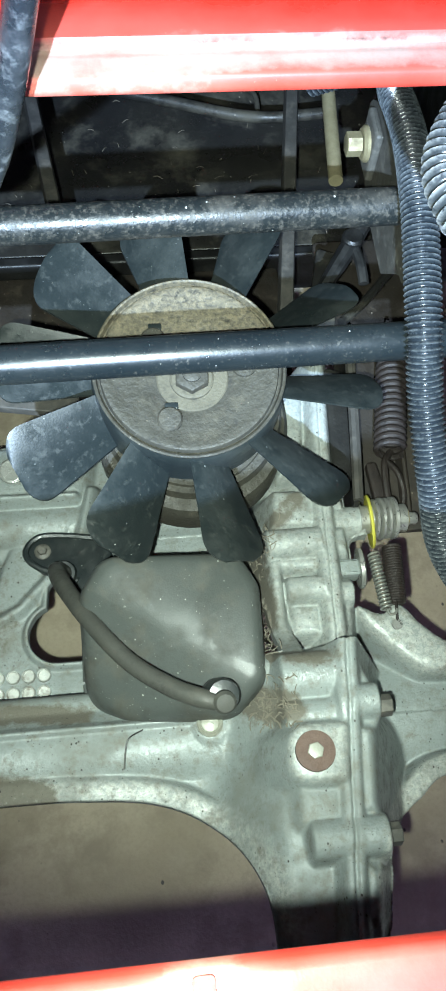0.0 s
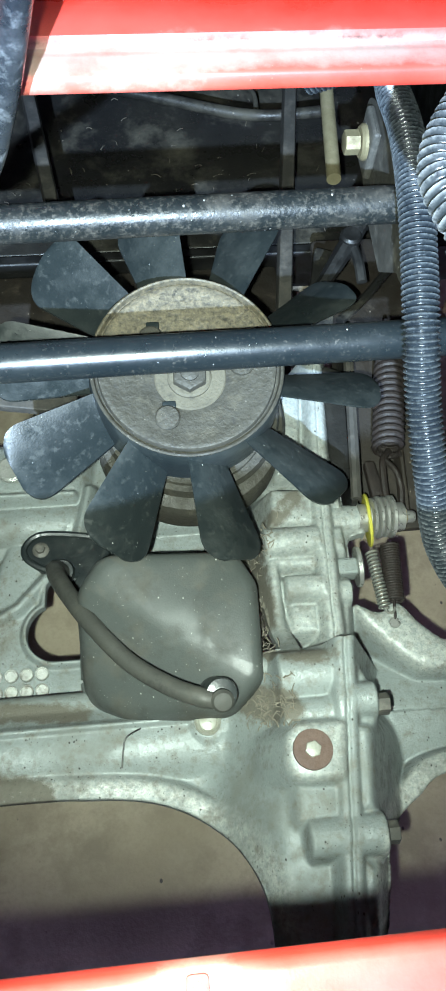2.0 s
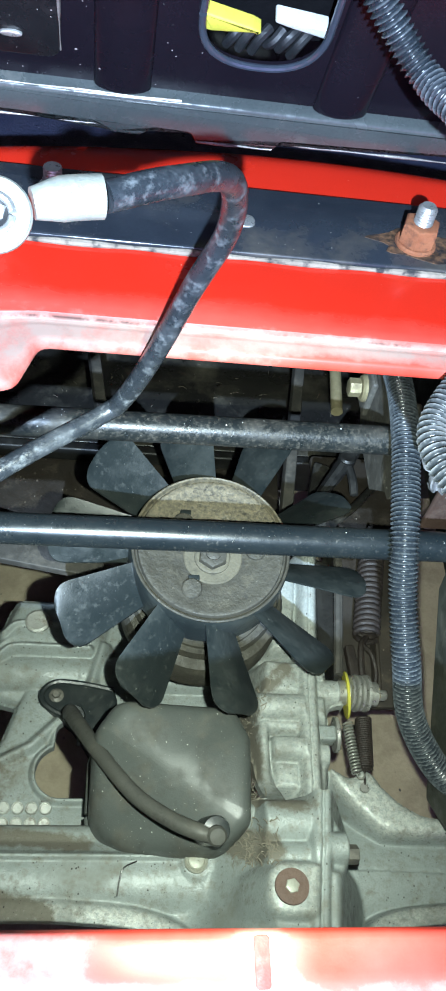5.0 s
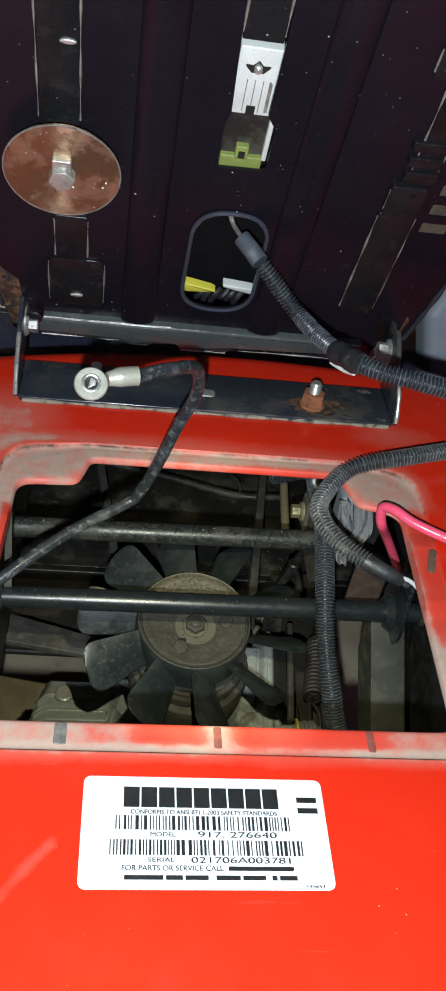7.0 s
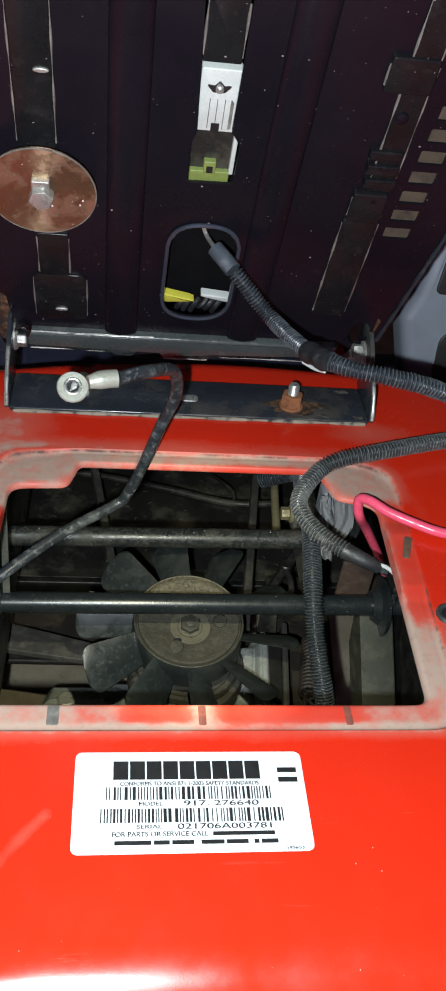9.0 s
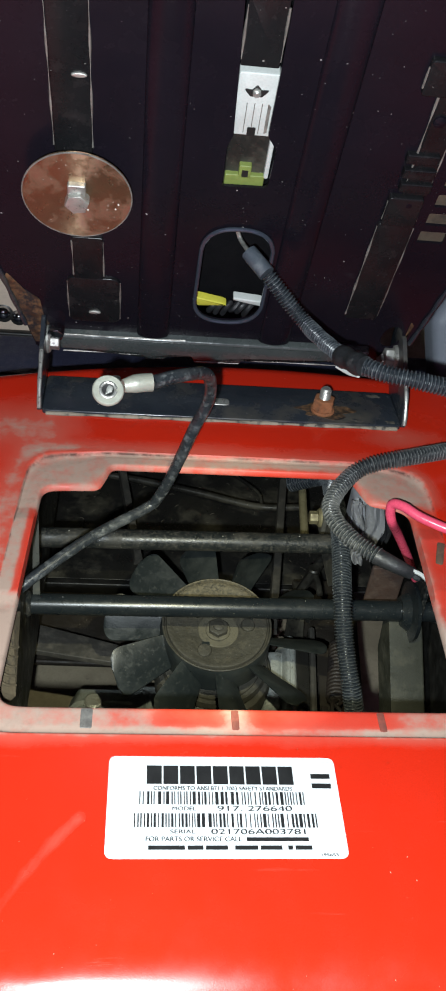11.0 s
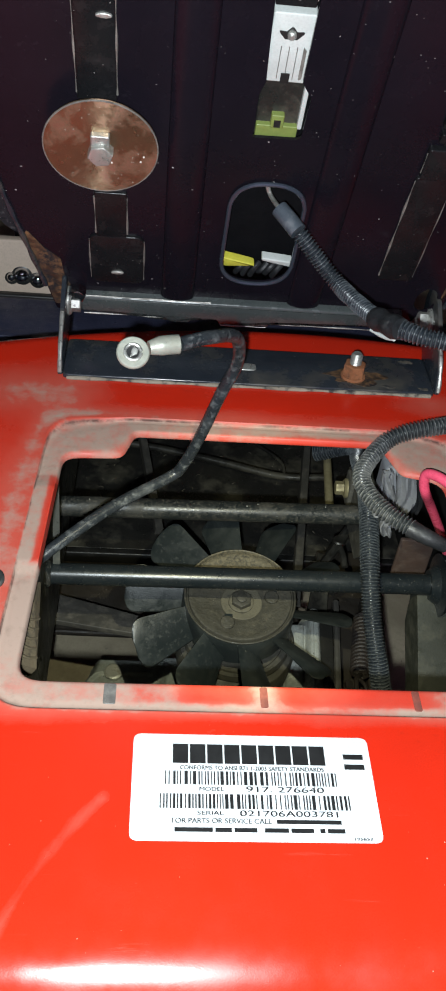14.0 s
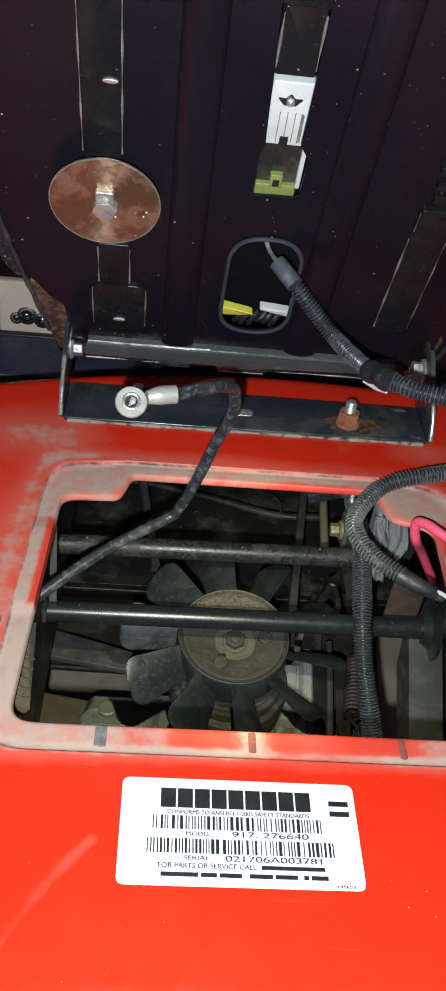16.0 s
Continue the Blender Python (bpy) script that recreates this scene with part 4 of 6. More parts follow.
# ---- wiring ----
def ribbed(radius, pitch=0.0027, depth=0.0015):
    return lambda s: radius - depth * (0.5 - 0.5 * math.cos(2 * math.pi * s / pitch)) ** 0.6


def loom(parent, points, radius, pitch=0.0027, skin=None):
    return part("loom", sweep(points, ribbed(radius, pitch), pitch / 8, 18), skin or LOOM, parent, sharp=80)


harness = thing("seat_harness", (0.0, 0.0, 0.69), "black split loom from the seat pan past the hinge", "cable conduit")
part("wire", sweep([SEAT @ Vector((-0.018, 0.112, -0.012)), (-0.0133, 0.0400, 0.7050), (-0.0085, 0.0260, 0.7024)], 0.0014, 0.002, 8), ZINC, harness)
part("sleeve", sweep([(-0.0085, 0.0260, 0.7024), (-0.0026, 0.0200, 0.6982), (0.0032, 0.0140, 0.6939)], lambda s: 0.0053 - 0.02 * max(0, 0.006 - s), 0.002, 16), SLEEVE, harness, "smooth grey sleeve end")
part("loom", sweep([(0.0032, 0.0140, 0.6939), (0.0265, 0.0040, 0.6710), (0.0375, -0.0140, 0.6672), (0.0465, -0.0340, 0.6681)], ribbed(0.0053, 0.0022), 0.00028, 16), LOOM, harness, sharp=80)
part("taped_joint", sweep([(0.0465, -0.0340, 0.6681), (0.0506, -0.0470, 0.6722), (0.0552, -0.0580, 0.6758)], lambda s: 0.0064 + 0.0005 * math.sin(s * 400), 0.001, 16), TAPE, harness, "black taped joint")
part("tape_edge", sweep([(0.0446, -0.0360, 0.6618), (0.0501, -0.0470, 0.6640), (0.0536, -0.0560, 0.6681)], 0.0011, 0.002, 8), WHITEPLASTIC, harness, "pale loose tape edge")
part("loom", sweep([(0.0552, -0.0580, 0.6758), (0.0668, -0.0660, 0.6764), (0.0877, -0.0720, 0.6759), (0.1194, -0.0720, 0.6684), (0.19, -0.06, 0.635), (0.24, -0.03, 0.592)], ribbed(0.0055, 0.0022), 0.00028, 16), LOOM, harness, sharp=80)

solo("lower_conduit", sweep([(0.070, 0.140, 0.430), (0.0978, 0.1261, 0.4500), (0.0974, 0.0953, 0.4580), (0.0974, 0.0676, 0.4610), (0.0945, 0.0330, 0.4610), (0.0926, 0.0067, 0.4540), (0.0910, -0.0196, 0.4440), (0.0928, -0.0412, 0.4240), (0.0975, -0.0667, 0.4020), (0.1060, -0.0864, 0.3740), (0.1257, -0.1054, 0.3500), (0.1544, -0.1157, 0.3250), (0.165, -0.13, 0.29)], ribbed(0.0077, 0.0024), 0.0003, 18), LOOM, "dusty black corrugated conduit hanging past the fan", "cable conduit", sharp=80)
tail = thing("looped_conduit", (0.0762, -0.1059, 0.5730), "black corrugated conduit with a taped end looping over the opening", "cable conduit")
loom(tail, [(0.26, 0.02, 0.5905), (0.21, 0.0, 0.5915), (0.1552, -0.0164, 0.5940), (0.1076, -0.0315, 0.5940), (0.0818, -0.0360, 0.5900), (0.0672, -0.0413, 0.5840), (0.0527, -0.0605, 0.5780), (0.0527, -0.0766, 0.5760), (0.0625, -0.0934, 0.5740), (0.0762, -0.1059, 0.5730)], 0.0057, 0.0023, LOOMDUSTY)
part("tape", sweep([(0.0745, -0.1048, 0.5730), (0.0851, -0.1117, 0.5720), (0.0954, -0.1138, 0.5680)], lambda s: 0.0054 - 0.06 * s, 0.0015, 14), TAPE, tail)
part("lead", sweep([(0.0954, -0.1138, 0.5680), (0.1034, -0.1098, 0.5600), (0.1200, -0.0800, 0.5400), (0.1250, -0.0600, 0.5100)], 0.0020, 0.002, 10), CABLE, tail)
part("bare_lead", sweep([(0.0924, -0.1138, 0.5710), (0.0994, -0.1158, 0.5700), (0.1074, -0.1178, 0.5640)], 0.0013, 0.002, 8), WHITEPLASTIC, tail)
solo("red_wire", sweep([(0.24, -0.112, 0.5885), (0.1685, -0.112, 0.5890), (0.1340, -0.1055, 0.5895), (0.1173, -0.098, 0.5900), (0.1013, -0.0885, 0.5910), (0.0925, -0.0805, 0.5920), (0.0870, -0.0750, 0.5895), (0.0868, -0.0750, 0.5830), (0.0905, -0.0735, 0.5730), (0.1025, -0.058, 0.550), (0.123, -0.041, 0.511), (0.138, -0.03, 0.48)], 0.0031, 0.0015, 14), PINK, "pinkish red wire bent over the opening's edge", "wire")

battery = thing("battery_cable", (-0.06, -0.05, 0.6), "dirty black battery cable with a loose ring lug", "cable")
LUGM = aim((-0.0876, -0.1074, 0.6826), (0.06, -0.62, 0.78)) @ Matrix.Scale(0.87, 4)
part("sheath", sweep([(-0.0650, -0.0997, 0.6846), (-0.0500, -0.0900, 0.6835), (-0.0350, -0.0700, 0.6720), (-0.0315, -0.0570, 0.6480), (-0.0388, -0.0545, 0.6240), (-0.0482, -0.0490, 0.5880), (-0.0570, -0.0440, 0.5610), (-0.0650, -0.0450, 0.5520), (-0.0990, -0.0705, 0.5480), (-0.1355, -0.1020, 0.5380), (-0.165, -0.125, 0.520), (-0.19, -0.14, 0.50)], 0.0036, 0.002, 16), CABLE, battery)
part("lug_ring", turned([(0.0040, 0), (0.0086, 0), (0.0092, 0.0007), (0.0092, 0.0021), (0.0086, 0.0029), (0.0054, 0.0029), (0.0040, 0.0026), (0.0040, 0.0)], LUGM, 40), LUG, battery, "tinned ring lug")
ring = [LUGM @ Vector((0.0045 * math.cos(a), 0.0045 * math.sin(a), 0.0028)) for a in (2 * math.pi * k / 32 for k in range(33))]
part("bore_edge", sweep(ring, 0.0009, 0.001, 8), ZINC, battery, "bright edge of the lug's bore")
# black disc closes the bore; the zinc chip stands in for its glint
part("bore_bottom", turned([(0.0044, 0.0024), (0.0042, 0.0029), (0.0020, 0.0026)], LUGM, 24), INK, battery)
part("bore_glint", prism([Vector((-0.0018, -0.0030)), Vector((0.0022, -0.0012)), Vector((0.0030, 0.0016)), Vector((0.0002, 0.0030)), Vector((-0.0010, 0.0006))], 0.0026, 0.0032, 0.0003, LUGM), ZINC, battery)
part("lug_barrel", sweep([(-0.0800, -0.1045, 0.6845), (-0.0725, -0.1018, 0.6848), (-0.0650, -0.0997, 0.6846)], lambda s: 0.0034 + 0.0014 * min(1, s / 0.006), 0.001, 16), LUG, battery, "crimped lug barrel")


# ---- frame under the fender ----
rail = thing("frame_rail", (-0.152, 0.0, 0.25), "dirty black steel side rail of the mower frame", "frame rail", group="frame rails")
part("web", box(-0.156, -0.346, 0.33, -0.152, 0.06, 0.5835, 0.001, 0.001), GREASE, rail)
part("front_web", box(-0.156, 0.0602, 0.33, -0.152, 0.80, 0.475, 0.001, 0.001), GREASE, rail)
part("top_flange", box(-0.182, -0.34, 0.515, -0.1562, 0.06, 0.519, 0.001, 0.001), GREASE, rail)
# right rail is near black: the shade on that side put into its colour
rail = thing("frame_rail", (0.178, 0.0, 0.25), "dirty black steel side rail of the mower frame", "frame rail", group="frame rails")
part("web", box(0.178, -0.346, 0.30, 0.182, 0.06, 0.5835, 0.001, 0.001), DARKRAIL, rail)
part("front_web", box(0.178, 0.0602, 0.30, 0.182, 0.80, 0.475, 0.001, 0.001), DARKRAIL, rail)
part("top_flange", box(0.1822, -0.34, 0.515, 0.21, 0.06, 0.519, 0.001, 0.001), DARKRAIL, rail)


def cross_tube(y, z, x0, x1, tilt, paint, clean):
    t = thing("cross_tube", (x0, y, z), "scratched black painted cross tube over the fan", "tube", group="cross tubes")
    for x in (x0 + 0.0012, x1 - 0.0012):
        part("weld_bead", turned([(0.0100, -0.0012), (0.0106, 0.0), (0.0096, 0.0022), (0.0084, 0.003)], aim((x, y + tilt * (x - x0) / (x1 - x0), z), (1 if x < 0 else -1, 0, 0)), 24), TUBE, t)
    tube = part("tube", sweep([(x0, y, z), ((x0 + x1) / 2, y + tilt / 2, z), (x1, y + tilt, z)], 0.0083, 0.01, 28), paint, t)
    layer = tube.data.attributes.new("wear_light", "FLOAT", "POINT")
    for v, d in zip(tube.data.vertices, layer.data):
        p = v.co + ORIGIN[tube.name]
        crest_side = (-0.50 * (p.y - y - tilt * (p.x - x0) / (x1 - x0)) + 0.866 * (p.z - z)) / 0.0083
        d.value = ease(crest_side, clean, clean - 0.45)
    return t


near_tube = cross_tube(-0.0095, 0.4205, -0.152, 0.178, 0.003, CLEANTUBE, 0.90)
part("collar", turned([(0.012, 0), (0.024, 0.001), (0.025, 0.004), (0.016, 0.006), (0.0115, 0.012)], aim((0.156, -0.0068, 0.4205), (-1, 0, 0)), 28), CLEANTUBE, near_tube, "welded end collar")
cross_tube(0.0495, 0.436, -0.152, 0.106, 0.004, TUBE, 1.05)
upright = thing("frame_upright", (-0.137, 0.0, 0.42), "thin worn steel strip inside the opening", "strip")
part("strip", prism(rounded([(-0.0028, 0.41, 0.0008), (0.0028, 0.41, 0.0008), (0.0018, 0.570, 0.0008), (-0.0018, 0.570, 0.0008)]), 0, 0.003, 0.0008, Matrix(((1, 0.06, 0, -0.1700), (0, -0.25, 1, 0.100), (0, 1, 0.25, 0), (0, 0, 0, 1)))), UPRIGHT, upright)

# bolted bracket plates at the far tube's end
lift = thing("lift_bracket", (0.11, 0.10, 0.30), "dark bolted steel bracket plates beside the conduit", "bracket")
for k, (x, c) in enumerate(((0.1065, 0.0), (0.1135, 0.006))):
    loop = rounded([(0.048, 0.395 - c, 0.008), (0.060, 0.432, 0.01), (0.115, 0.432 - c, 0.012), (0.152, 0.408 - c, 0.012), (0.150, 0.385, 0.008), (0.120, 0.366, 0.004), (0.072, 0.366, 0.004)])
    part("plate", prism(loop, 0, 0.004, 0.0008, Matrix(((0, 0, 1, x), (1, 0, 0, 0), (0, 1, 0, 0), (0, 0, 0, 1)))), PLATE, lift)
bolt = part("bolt_head", hexagon(0.0062, 0.0075, aim((0.0985, 0.129, 0.3995), (-1, 0, 0))), YELLOWZINC, lift, "yellow zinc hex bolt")
part("flange_washer", turned([(0.0092, 0), (0.0092, 0.0015), (0.0078, 0.003)], aim((0.1020, 0.129, 0.3995), (-1, 0, 0)), 24), YELLOWZINC, bolt)
part("second_nut", hexagon(0.0085, 0.005, aim((0.1065, 0.131, 0.4010), (-1, 0, 0))), PLATE, lift)
part("tube_plate", prism(rounded([(0.040, 0.395, 0.006), (0.066, 0.395, 0.006), (0.070, 0.440, 0.008), (0.062, 0.462, 0.008), (0.040, 0.455, 0.008)]), 0, 0.004, 0.0008, Matrix(((0, 0, 1, 0.1050), (1, 0, 0, 0), (0, 1, 0, 0), (0, 0, 0, 1)))), PLATE, lift)
part("nut_block", box(0.102, 0.118, 0.385, 0.1065, 0.140, 0.414, 0.002, 0.002), PLATE, lift)
solo("clutch_rod", sweep([(0.108, 0.27, 0.352), (0.101, 0.205, 0.356), (0.0945, 0.141, 0.360)], 0.0042, 0.004, 14), YELLOWZINC, "dull yellowish steel rod beside the bracket", "rod")
lever = thing("clutch_lever", (0.098, 0.10, 0.34), "dark steel lever angled down beside the far tube", "lever")
part("arm", sweep([(0.1150, 0.1300, 0.352), (0.1013, 0.1105, 0.346), (0.0803, 0.0829, 0.338)], lambda u: 0.0042 + 0.0012 * math.sin(u * 60), 0.003, 10), DARKRAIL, lever)
part("fork", sweep([(0.1013, 0.1105, 0.347), (0.1040, 0.0960, 0.345), (0.1045, 0.0830, 0.342)], 0.0030, 0.003, 10), DARKRAIL, lever)
part("pivot", turned([(0.0062, 0), (0.0062, 0.004), (0.0050, 0.0055)], pose(0.1010, 0.1100, 0.347), 20), DARKRAIL, lever)
plate_black = thing("relay_block", (0.09, -0.05, 0.52), "crinkled dark grey relay pack below the opening's corner", "relay")
dice = random.Random(3)


def crumpled(x0, x1, z0, z1, y0, y1, skew):
    """An upright crumpled sheet with thickness, leaning from y0 at its top to y1 at its foot."""
    nx, nz = 9, 14
    bm = bmesh.new()
    sides = []
    ph = [dice.uniform(0, 6) for k in range(4)]
    for depth in (0.0, 0.004):
        rows = []
        for i in range(nz + 1):
            v = i / nz
            row = []
            for j in range(nx + 1):
                u = j / nx
                ridge = 0.0016 * math.sin(11 * u + 1.5 * math.sin(5 * v + ph[0]) + ph[1]) + 0.0009 * math.sin(9 * v + 7 * u + ph[2])
                x = x0 + (x1 - x0) * u + skew * v + 0.0012 * math.sin(7 * v + ph[3])
                row.append(bm.verts.new((x, y0 + (y1 - y0) * v + ridge + depth, z1 - (z1 - z0) * v + 0.0012 * math.sin(9 * u + ph[2]) * (1 - v))))
            rows.append(row)
        sides.append(rows)
    for k, rows in enumerate(sides):
        for i in range(nz):
            for j in range(nx):
                q = (rows[i][j], rows[i + 1][j], rows[i + 1][j + 1], rows[i][j + 1])
                bm.faces.new(q if k == 0 else q[::-1])
    a, b = sides
    rim = lambda r: [r[i][0] for i in range(nz + 1)] + [r[nz][j] for j in range(1, nx + 1)] + [r[i][nx] for i in range(nz - 1, -1, -1)] + [r[0][j] for j in range(nx - 1, 0, -1)]
    ra, rb = rim(a), rim(b)
    for k in range(len(ra)):
        bm.faces.new((ra[k], ra[k - 1], rb[k - 1], rb[k]))
    return bm


part("block", box(0.080, -0.024, 0.505, 0.104, -0.006, 0.550, 0.004, 0.004), PACK, plate_black)
part("fold", crumpled(0.0745, 0.0825, 0.518, 0.556, -0.036, -0.030, 0.008), PACK, plate_black)
part("fold", crumpled(0.0835, 0.0965, 0.500, 0.558, -0.040, -0.026, 0.009), PACK, plate_black)
part("fold", crumpled(0.0965, 0.1035, 0.508, 0.553, -0.033, -0.022, 0.009), TAPE, plate_black)
part("fold", crumpled(0.0880, 0.0960, 0.478, 0.506, -0.022, -0.014, 0.004), PACK, plate_black)
solo("rusty_tab", box(0.1270, 0.030, 0.385, 0.1560, 0.034, 0.432, 0.001, 0.002), TABRUST, "rust-brown steel tab standing behind the cross tube", "bracket")

# dark steel deck ahead of the fan, belts and cables
deck = thing("deck_plate", (0, 0.5, 0.215), "grimy black steel plate with a folded edge ahead of the fan", "plate")
part("sheet", box(-0.30, 0.215, 0.215, 0.30, 0.80, 0.222, 0.002, 0.004), GREASE, deck)
part("folded_edge", box(-0.30, 0.205, 0.185, 0.30, 0.2145, 0.224, 0.002, 0.002), DARKRAIL, deck, "dark folded edge")
wing = thing("deck_wing", (-0.09, 0.15, 0.205), "dirt-brown steel wing plate below the fan", "plate")
part("sheet", prism(rounded([(-0.30, 0.108, 0.006), (-0.050, 0.104, 0.012), (0.085, 0.110, 0.004), (0.085, 0.2045, 0.004), (-0.30, 0.2045, 0.004)]), 0.205, 0.211, 0.001), BROWNSTEEL, wing)
part("turned_lip", sweep([(-0.30, 0.108, 0.210), (-0.18, 0.1065, 0.2105), (-0.060, 0.1045, 0.210)], 0.0028, 0.006, 10), BROWNSTEEL, wing)
for x, y in ((-0.115, 0.128), (-0.082, 0.160)):
    part("rivet", turned([(0.0048, 0), (0.0044, 0.0018), (0.0020, 0.0028)], pose(x, y, 0.211), 18), BROWNSTEEL, wing)
tray = thing("spring_tray", (0.118, 0.03, 0.262), "dirt-brown steel tray behind the torsion spring", "plate")
part("sheet", prism(rounded([(0.1020, -0.034, 0.004), (0.1440, -0.034, 0.004), (0.1680, 0.180, 0.004), (0.1000, 0.180, 0.004)]), 0.262, 0.266, 0.001), BROWNSTEEL, tray)
part("flange", prism(rounded([(0.1235, -0.030, 0.001), (0.1262, -0.030, 0.001), (0.1372, 0.104, 0.001), (0.1345, 0.104, 0.001)]), 0.2655, 0.280, 0.0008), BROWNSTEEL, tray)
solo("rear_plate", box(-0.17, -0.352, 0.08, 0.18, -0.346, 0.535, 0.001, 0.002), GREASE, "dark steel rear plate closing the mower frame", "plate")
solo("front_bulkhead", box(-0.30, 0.80, 0.0, 0.30, 0.81, 0.50, 0.001, 0.002), GREASE, "grimy black steel bulkhead ahead of the deck", "plate")


def belt(a, b, w, label):
    m = aim(a, Vector(b) - Vector(a))
    length = (Vector(b) - Vector(a)).length
    loop = rounded([(-w / 2, -0.004, 0.001), (w / 2, -0.004, 0.001), (w * 0.36, 0.004, 0.001), (-w * 0.36, 0.004, 0.001)])
    return solo("drive_belt", prism(loop, 0, length, 0.0, m), BELT, label, "belt", group="drive belts")


belt((-0.100, 0.40, 0.300), (-0.0655, 0.165, 0.300), 0.0105, "worn dark rubber drive belt running ahead of the fan")
belt((0.104, 0.34, 0.300), (0.0640, 0.075, 0.300), 0.0105, "worn dark rubber drive belt running under the fan")
solo("control_cable", sweep([(-0.14, 0.345, 0.27), (-0.08, 0.335, 0.272), (0.0, 0.310, 0.275), (0.07, 0.285, 0.278), (0.13, 0.285, 0.28)], 0.0042, 0.005, 12), GREASE, "black control cable lying over the dark plate", "cable")
solo("control_cable", sweep([(0.02, 0.40, 0.25), (0.05, 0.36, 0.262), (0.075, 0.325, 0.266), (0.078, 0.30, 0.262)], 0.0020, 0.004, 10), GREASE, "thin black cable lying over the dark plate", "cable")
dice = random.Random(17)
bm = bmesh.new()
for k in range(60):
    x, y = dice.uniform(-0.14, 0.15), dice.uniform(0.22, 0.42)
    a, l = dice.uniform(0, 3.14), dice.uniform(0.002, 0.008)
    other = sweep([(x, y, 0.2235), (x + 0.5 * l * math.cos(a), y + 0.5 * l * math.sin(a), 0.2245), (x + l * math.cos(a + 0.08), y + l * math.sin(a + 0.08), 0.2232)], 0.0003, 0.001, 5)
    me = bpy.data.meshes.new("stalk")
    other.to_mesh(me)
    other.free()
    bm.from_mesh(me)
    bpy.data.meshes.remove(me)
solo("dry_grass", bm, surface("dry_grass_blades", (0.15, 0.13, 0.095), (0.08, 0.072, 0.056), 0.8), "scattered dry grass bits on the dark plate", "grass", kind="stuff")
solo("rail_bolt", hexagon(0.006, 0.005, pose(0.0, 0.2095, 0.224)), ZINC, "dull bolt head on the plate's edge", "bolt")


# ---- cooling fan ----
FAN = Matrix.Translation((0.001, 0.014, 0.3775)) @ pose(0, 0, 0, 8, 0, 0)


def build_fan():
    fan = thing("cooling_fan", FAN @ Vector((0, 0, -0.03)), "dusty black plastic ten-bladed cooling fan on the transaxle", "fan")
    hub = part("hub", turned([(0.0432, -0.004), (0.0429, -0.0010), (0.0424, -0.0001), (0.0412, 0.0002), (0.0385, -0.0008), (0.0330, -0.0016), (0.0215, -0.0026), (0.0205, -0.0030), (0.012, -0.0032)], FAN, 72), HUB, fan, "dust-caked hub")
    def age(ob, amount):
        """Beige dust thicker towards the far side."""
        layer = ob.data.attributes.new("wear_light", "FLOAT", "POINT")
        local = FAN.inverted()
        for v, d in zip(ob.data.vertices, layer.data):
            p = local @ (v.co + Vector(ORIGIN[ob.name]))
            d.value = amount + (1 - amount) * max(0.0, min(1.0, (p.y + 0.004) / 0.026))

    age(hub, 0.0)
    age(part("hub_lip", turned([(0.0445, -0.004), (0.0462, -0.0015), (0.0464, 0.0), (0.0457, 0.0006), (0.0449, 0.0002), (0.0442, -0.0026), (0.0434, -0.0032)], FAN, 72), HUB, hub), 0.0)
    part("hub_skirt", turned([(0.0455, -0.030), (0.0475, -0.0285), (0.0474, -0.012), (0.0470, -0.0030), (0.0463, -0.0012), (0.0440, -0.0035)], FAN, 72), PLASTIC, hub)
    age(part("inner_washer", turned([(0.0172, -0.0034), (0.0172, -0.0018), (0.0166, -0.0012), (0.009, -0.0012)], FAN @ pose(0.0010, -0.0055, 0), 40), FILMDUST, hub, "pale dusty inner washer"), 0.55)
    nut = part("nut_flange", turned([(0.0105, -0.0012), (0.0105, 0.0004), (0.0095, 0.0012)], FAN @ pose(0.0005, -0.0065, 0), 28), FILMDUST, hub)
    part("hex_nut", hexagon(0.0088, 0.0045, FAN @ pose(0.0005, -0.0065, 0.0008, 0, 0, 15)), HUB, nut)
    part("shaft_end", turned([(0.0045, 0.005), (0.0045, 0.0066), (0.0035, 0.0072)], FAN @ pose(0.0005, -0.0065, 0), 18), HUB, nut)
    for a in (-115, 8, 128):
        x, y = 0.0265 * math.cos(radians(a)), -0.004 + 0.0245 * math.sin(radians(a))
        part("hub_peg", turned([(0.0060, -0.0030), (0.0060, -0.0004), (0.0052, 0.0006), (0.002, 0.0008)], FAN @ pose(x, y, 0), 24), HUB, hub)
        part("peg_slot", box(x - 0.002, y + 0.0050, -0.003, x + 0.0045, y + 0.0085, -0.0008, 0.0005, 0.001, FAN), PLASTIC, hub)

    def blade():
        """One twisted paddle, along local x."""
        nr, nc = 24, 9
        bm = bmesh.new()
        sheets = []
        for lift in (0.0009, -0.0009):
            rows = []
            for i in range(nr + 1):
                u = 1 - (1 - i / nr) ** 1.7
                r = 0.0425 + 0.0525 * u
                half = 0.0138 + 0.0078 * u
                pitch = radians(46 - 6 * u)
                if u > 0.72:
                    k = (u - 0.72) / 0.28
                    half *= math.sqrt(max(0.16, 1 - 0.84 * k ** 3.0))
                row = []
                for j in range(nc + 1):
                    c = (2 * j / nc - 1) * half
                    bow = 0.0022 * (1 - (2 * j / nc - 1) ** 2)
                    row.append(bm.verts.new((r, c * math.cos(pitch) + 0.003 * u, -0.0135 - c * math.sin(pitch) + bow + lift)))
                rows.append(row)
            sheets.append(rows)
        for s, rows in enumerate(sheets):
            for i in range(nr):
                for j in range(nc):
                    q = (rows[i][j], rows[i + 1][j], rows[i + 1][j + 1], rows[i][j + 1])
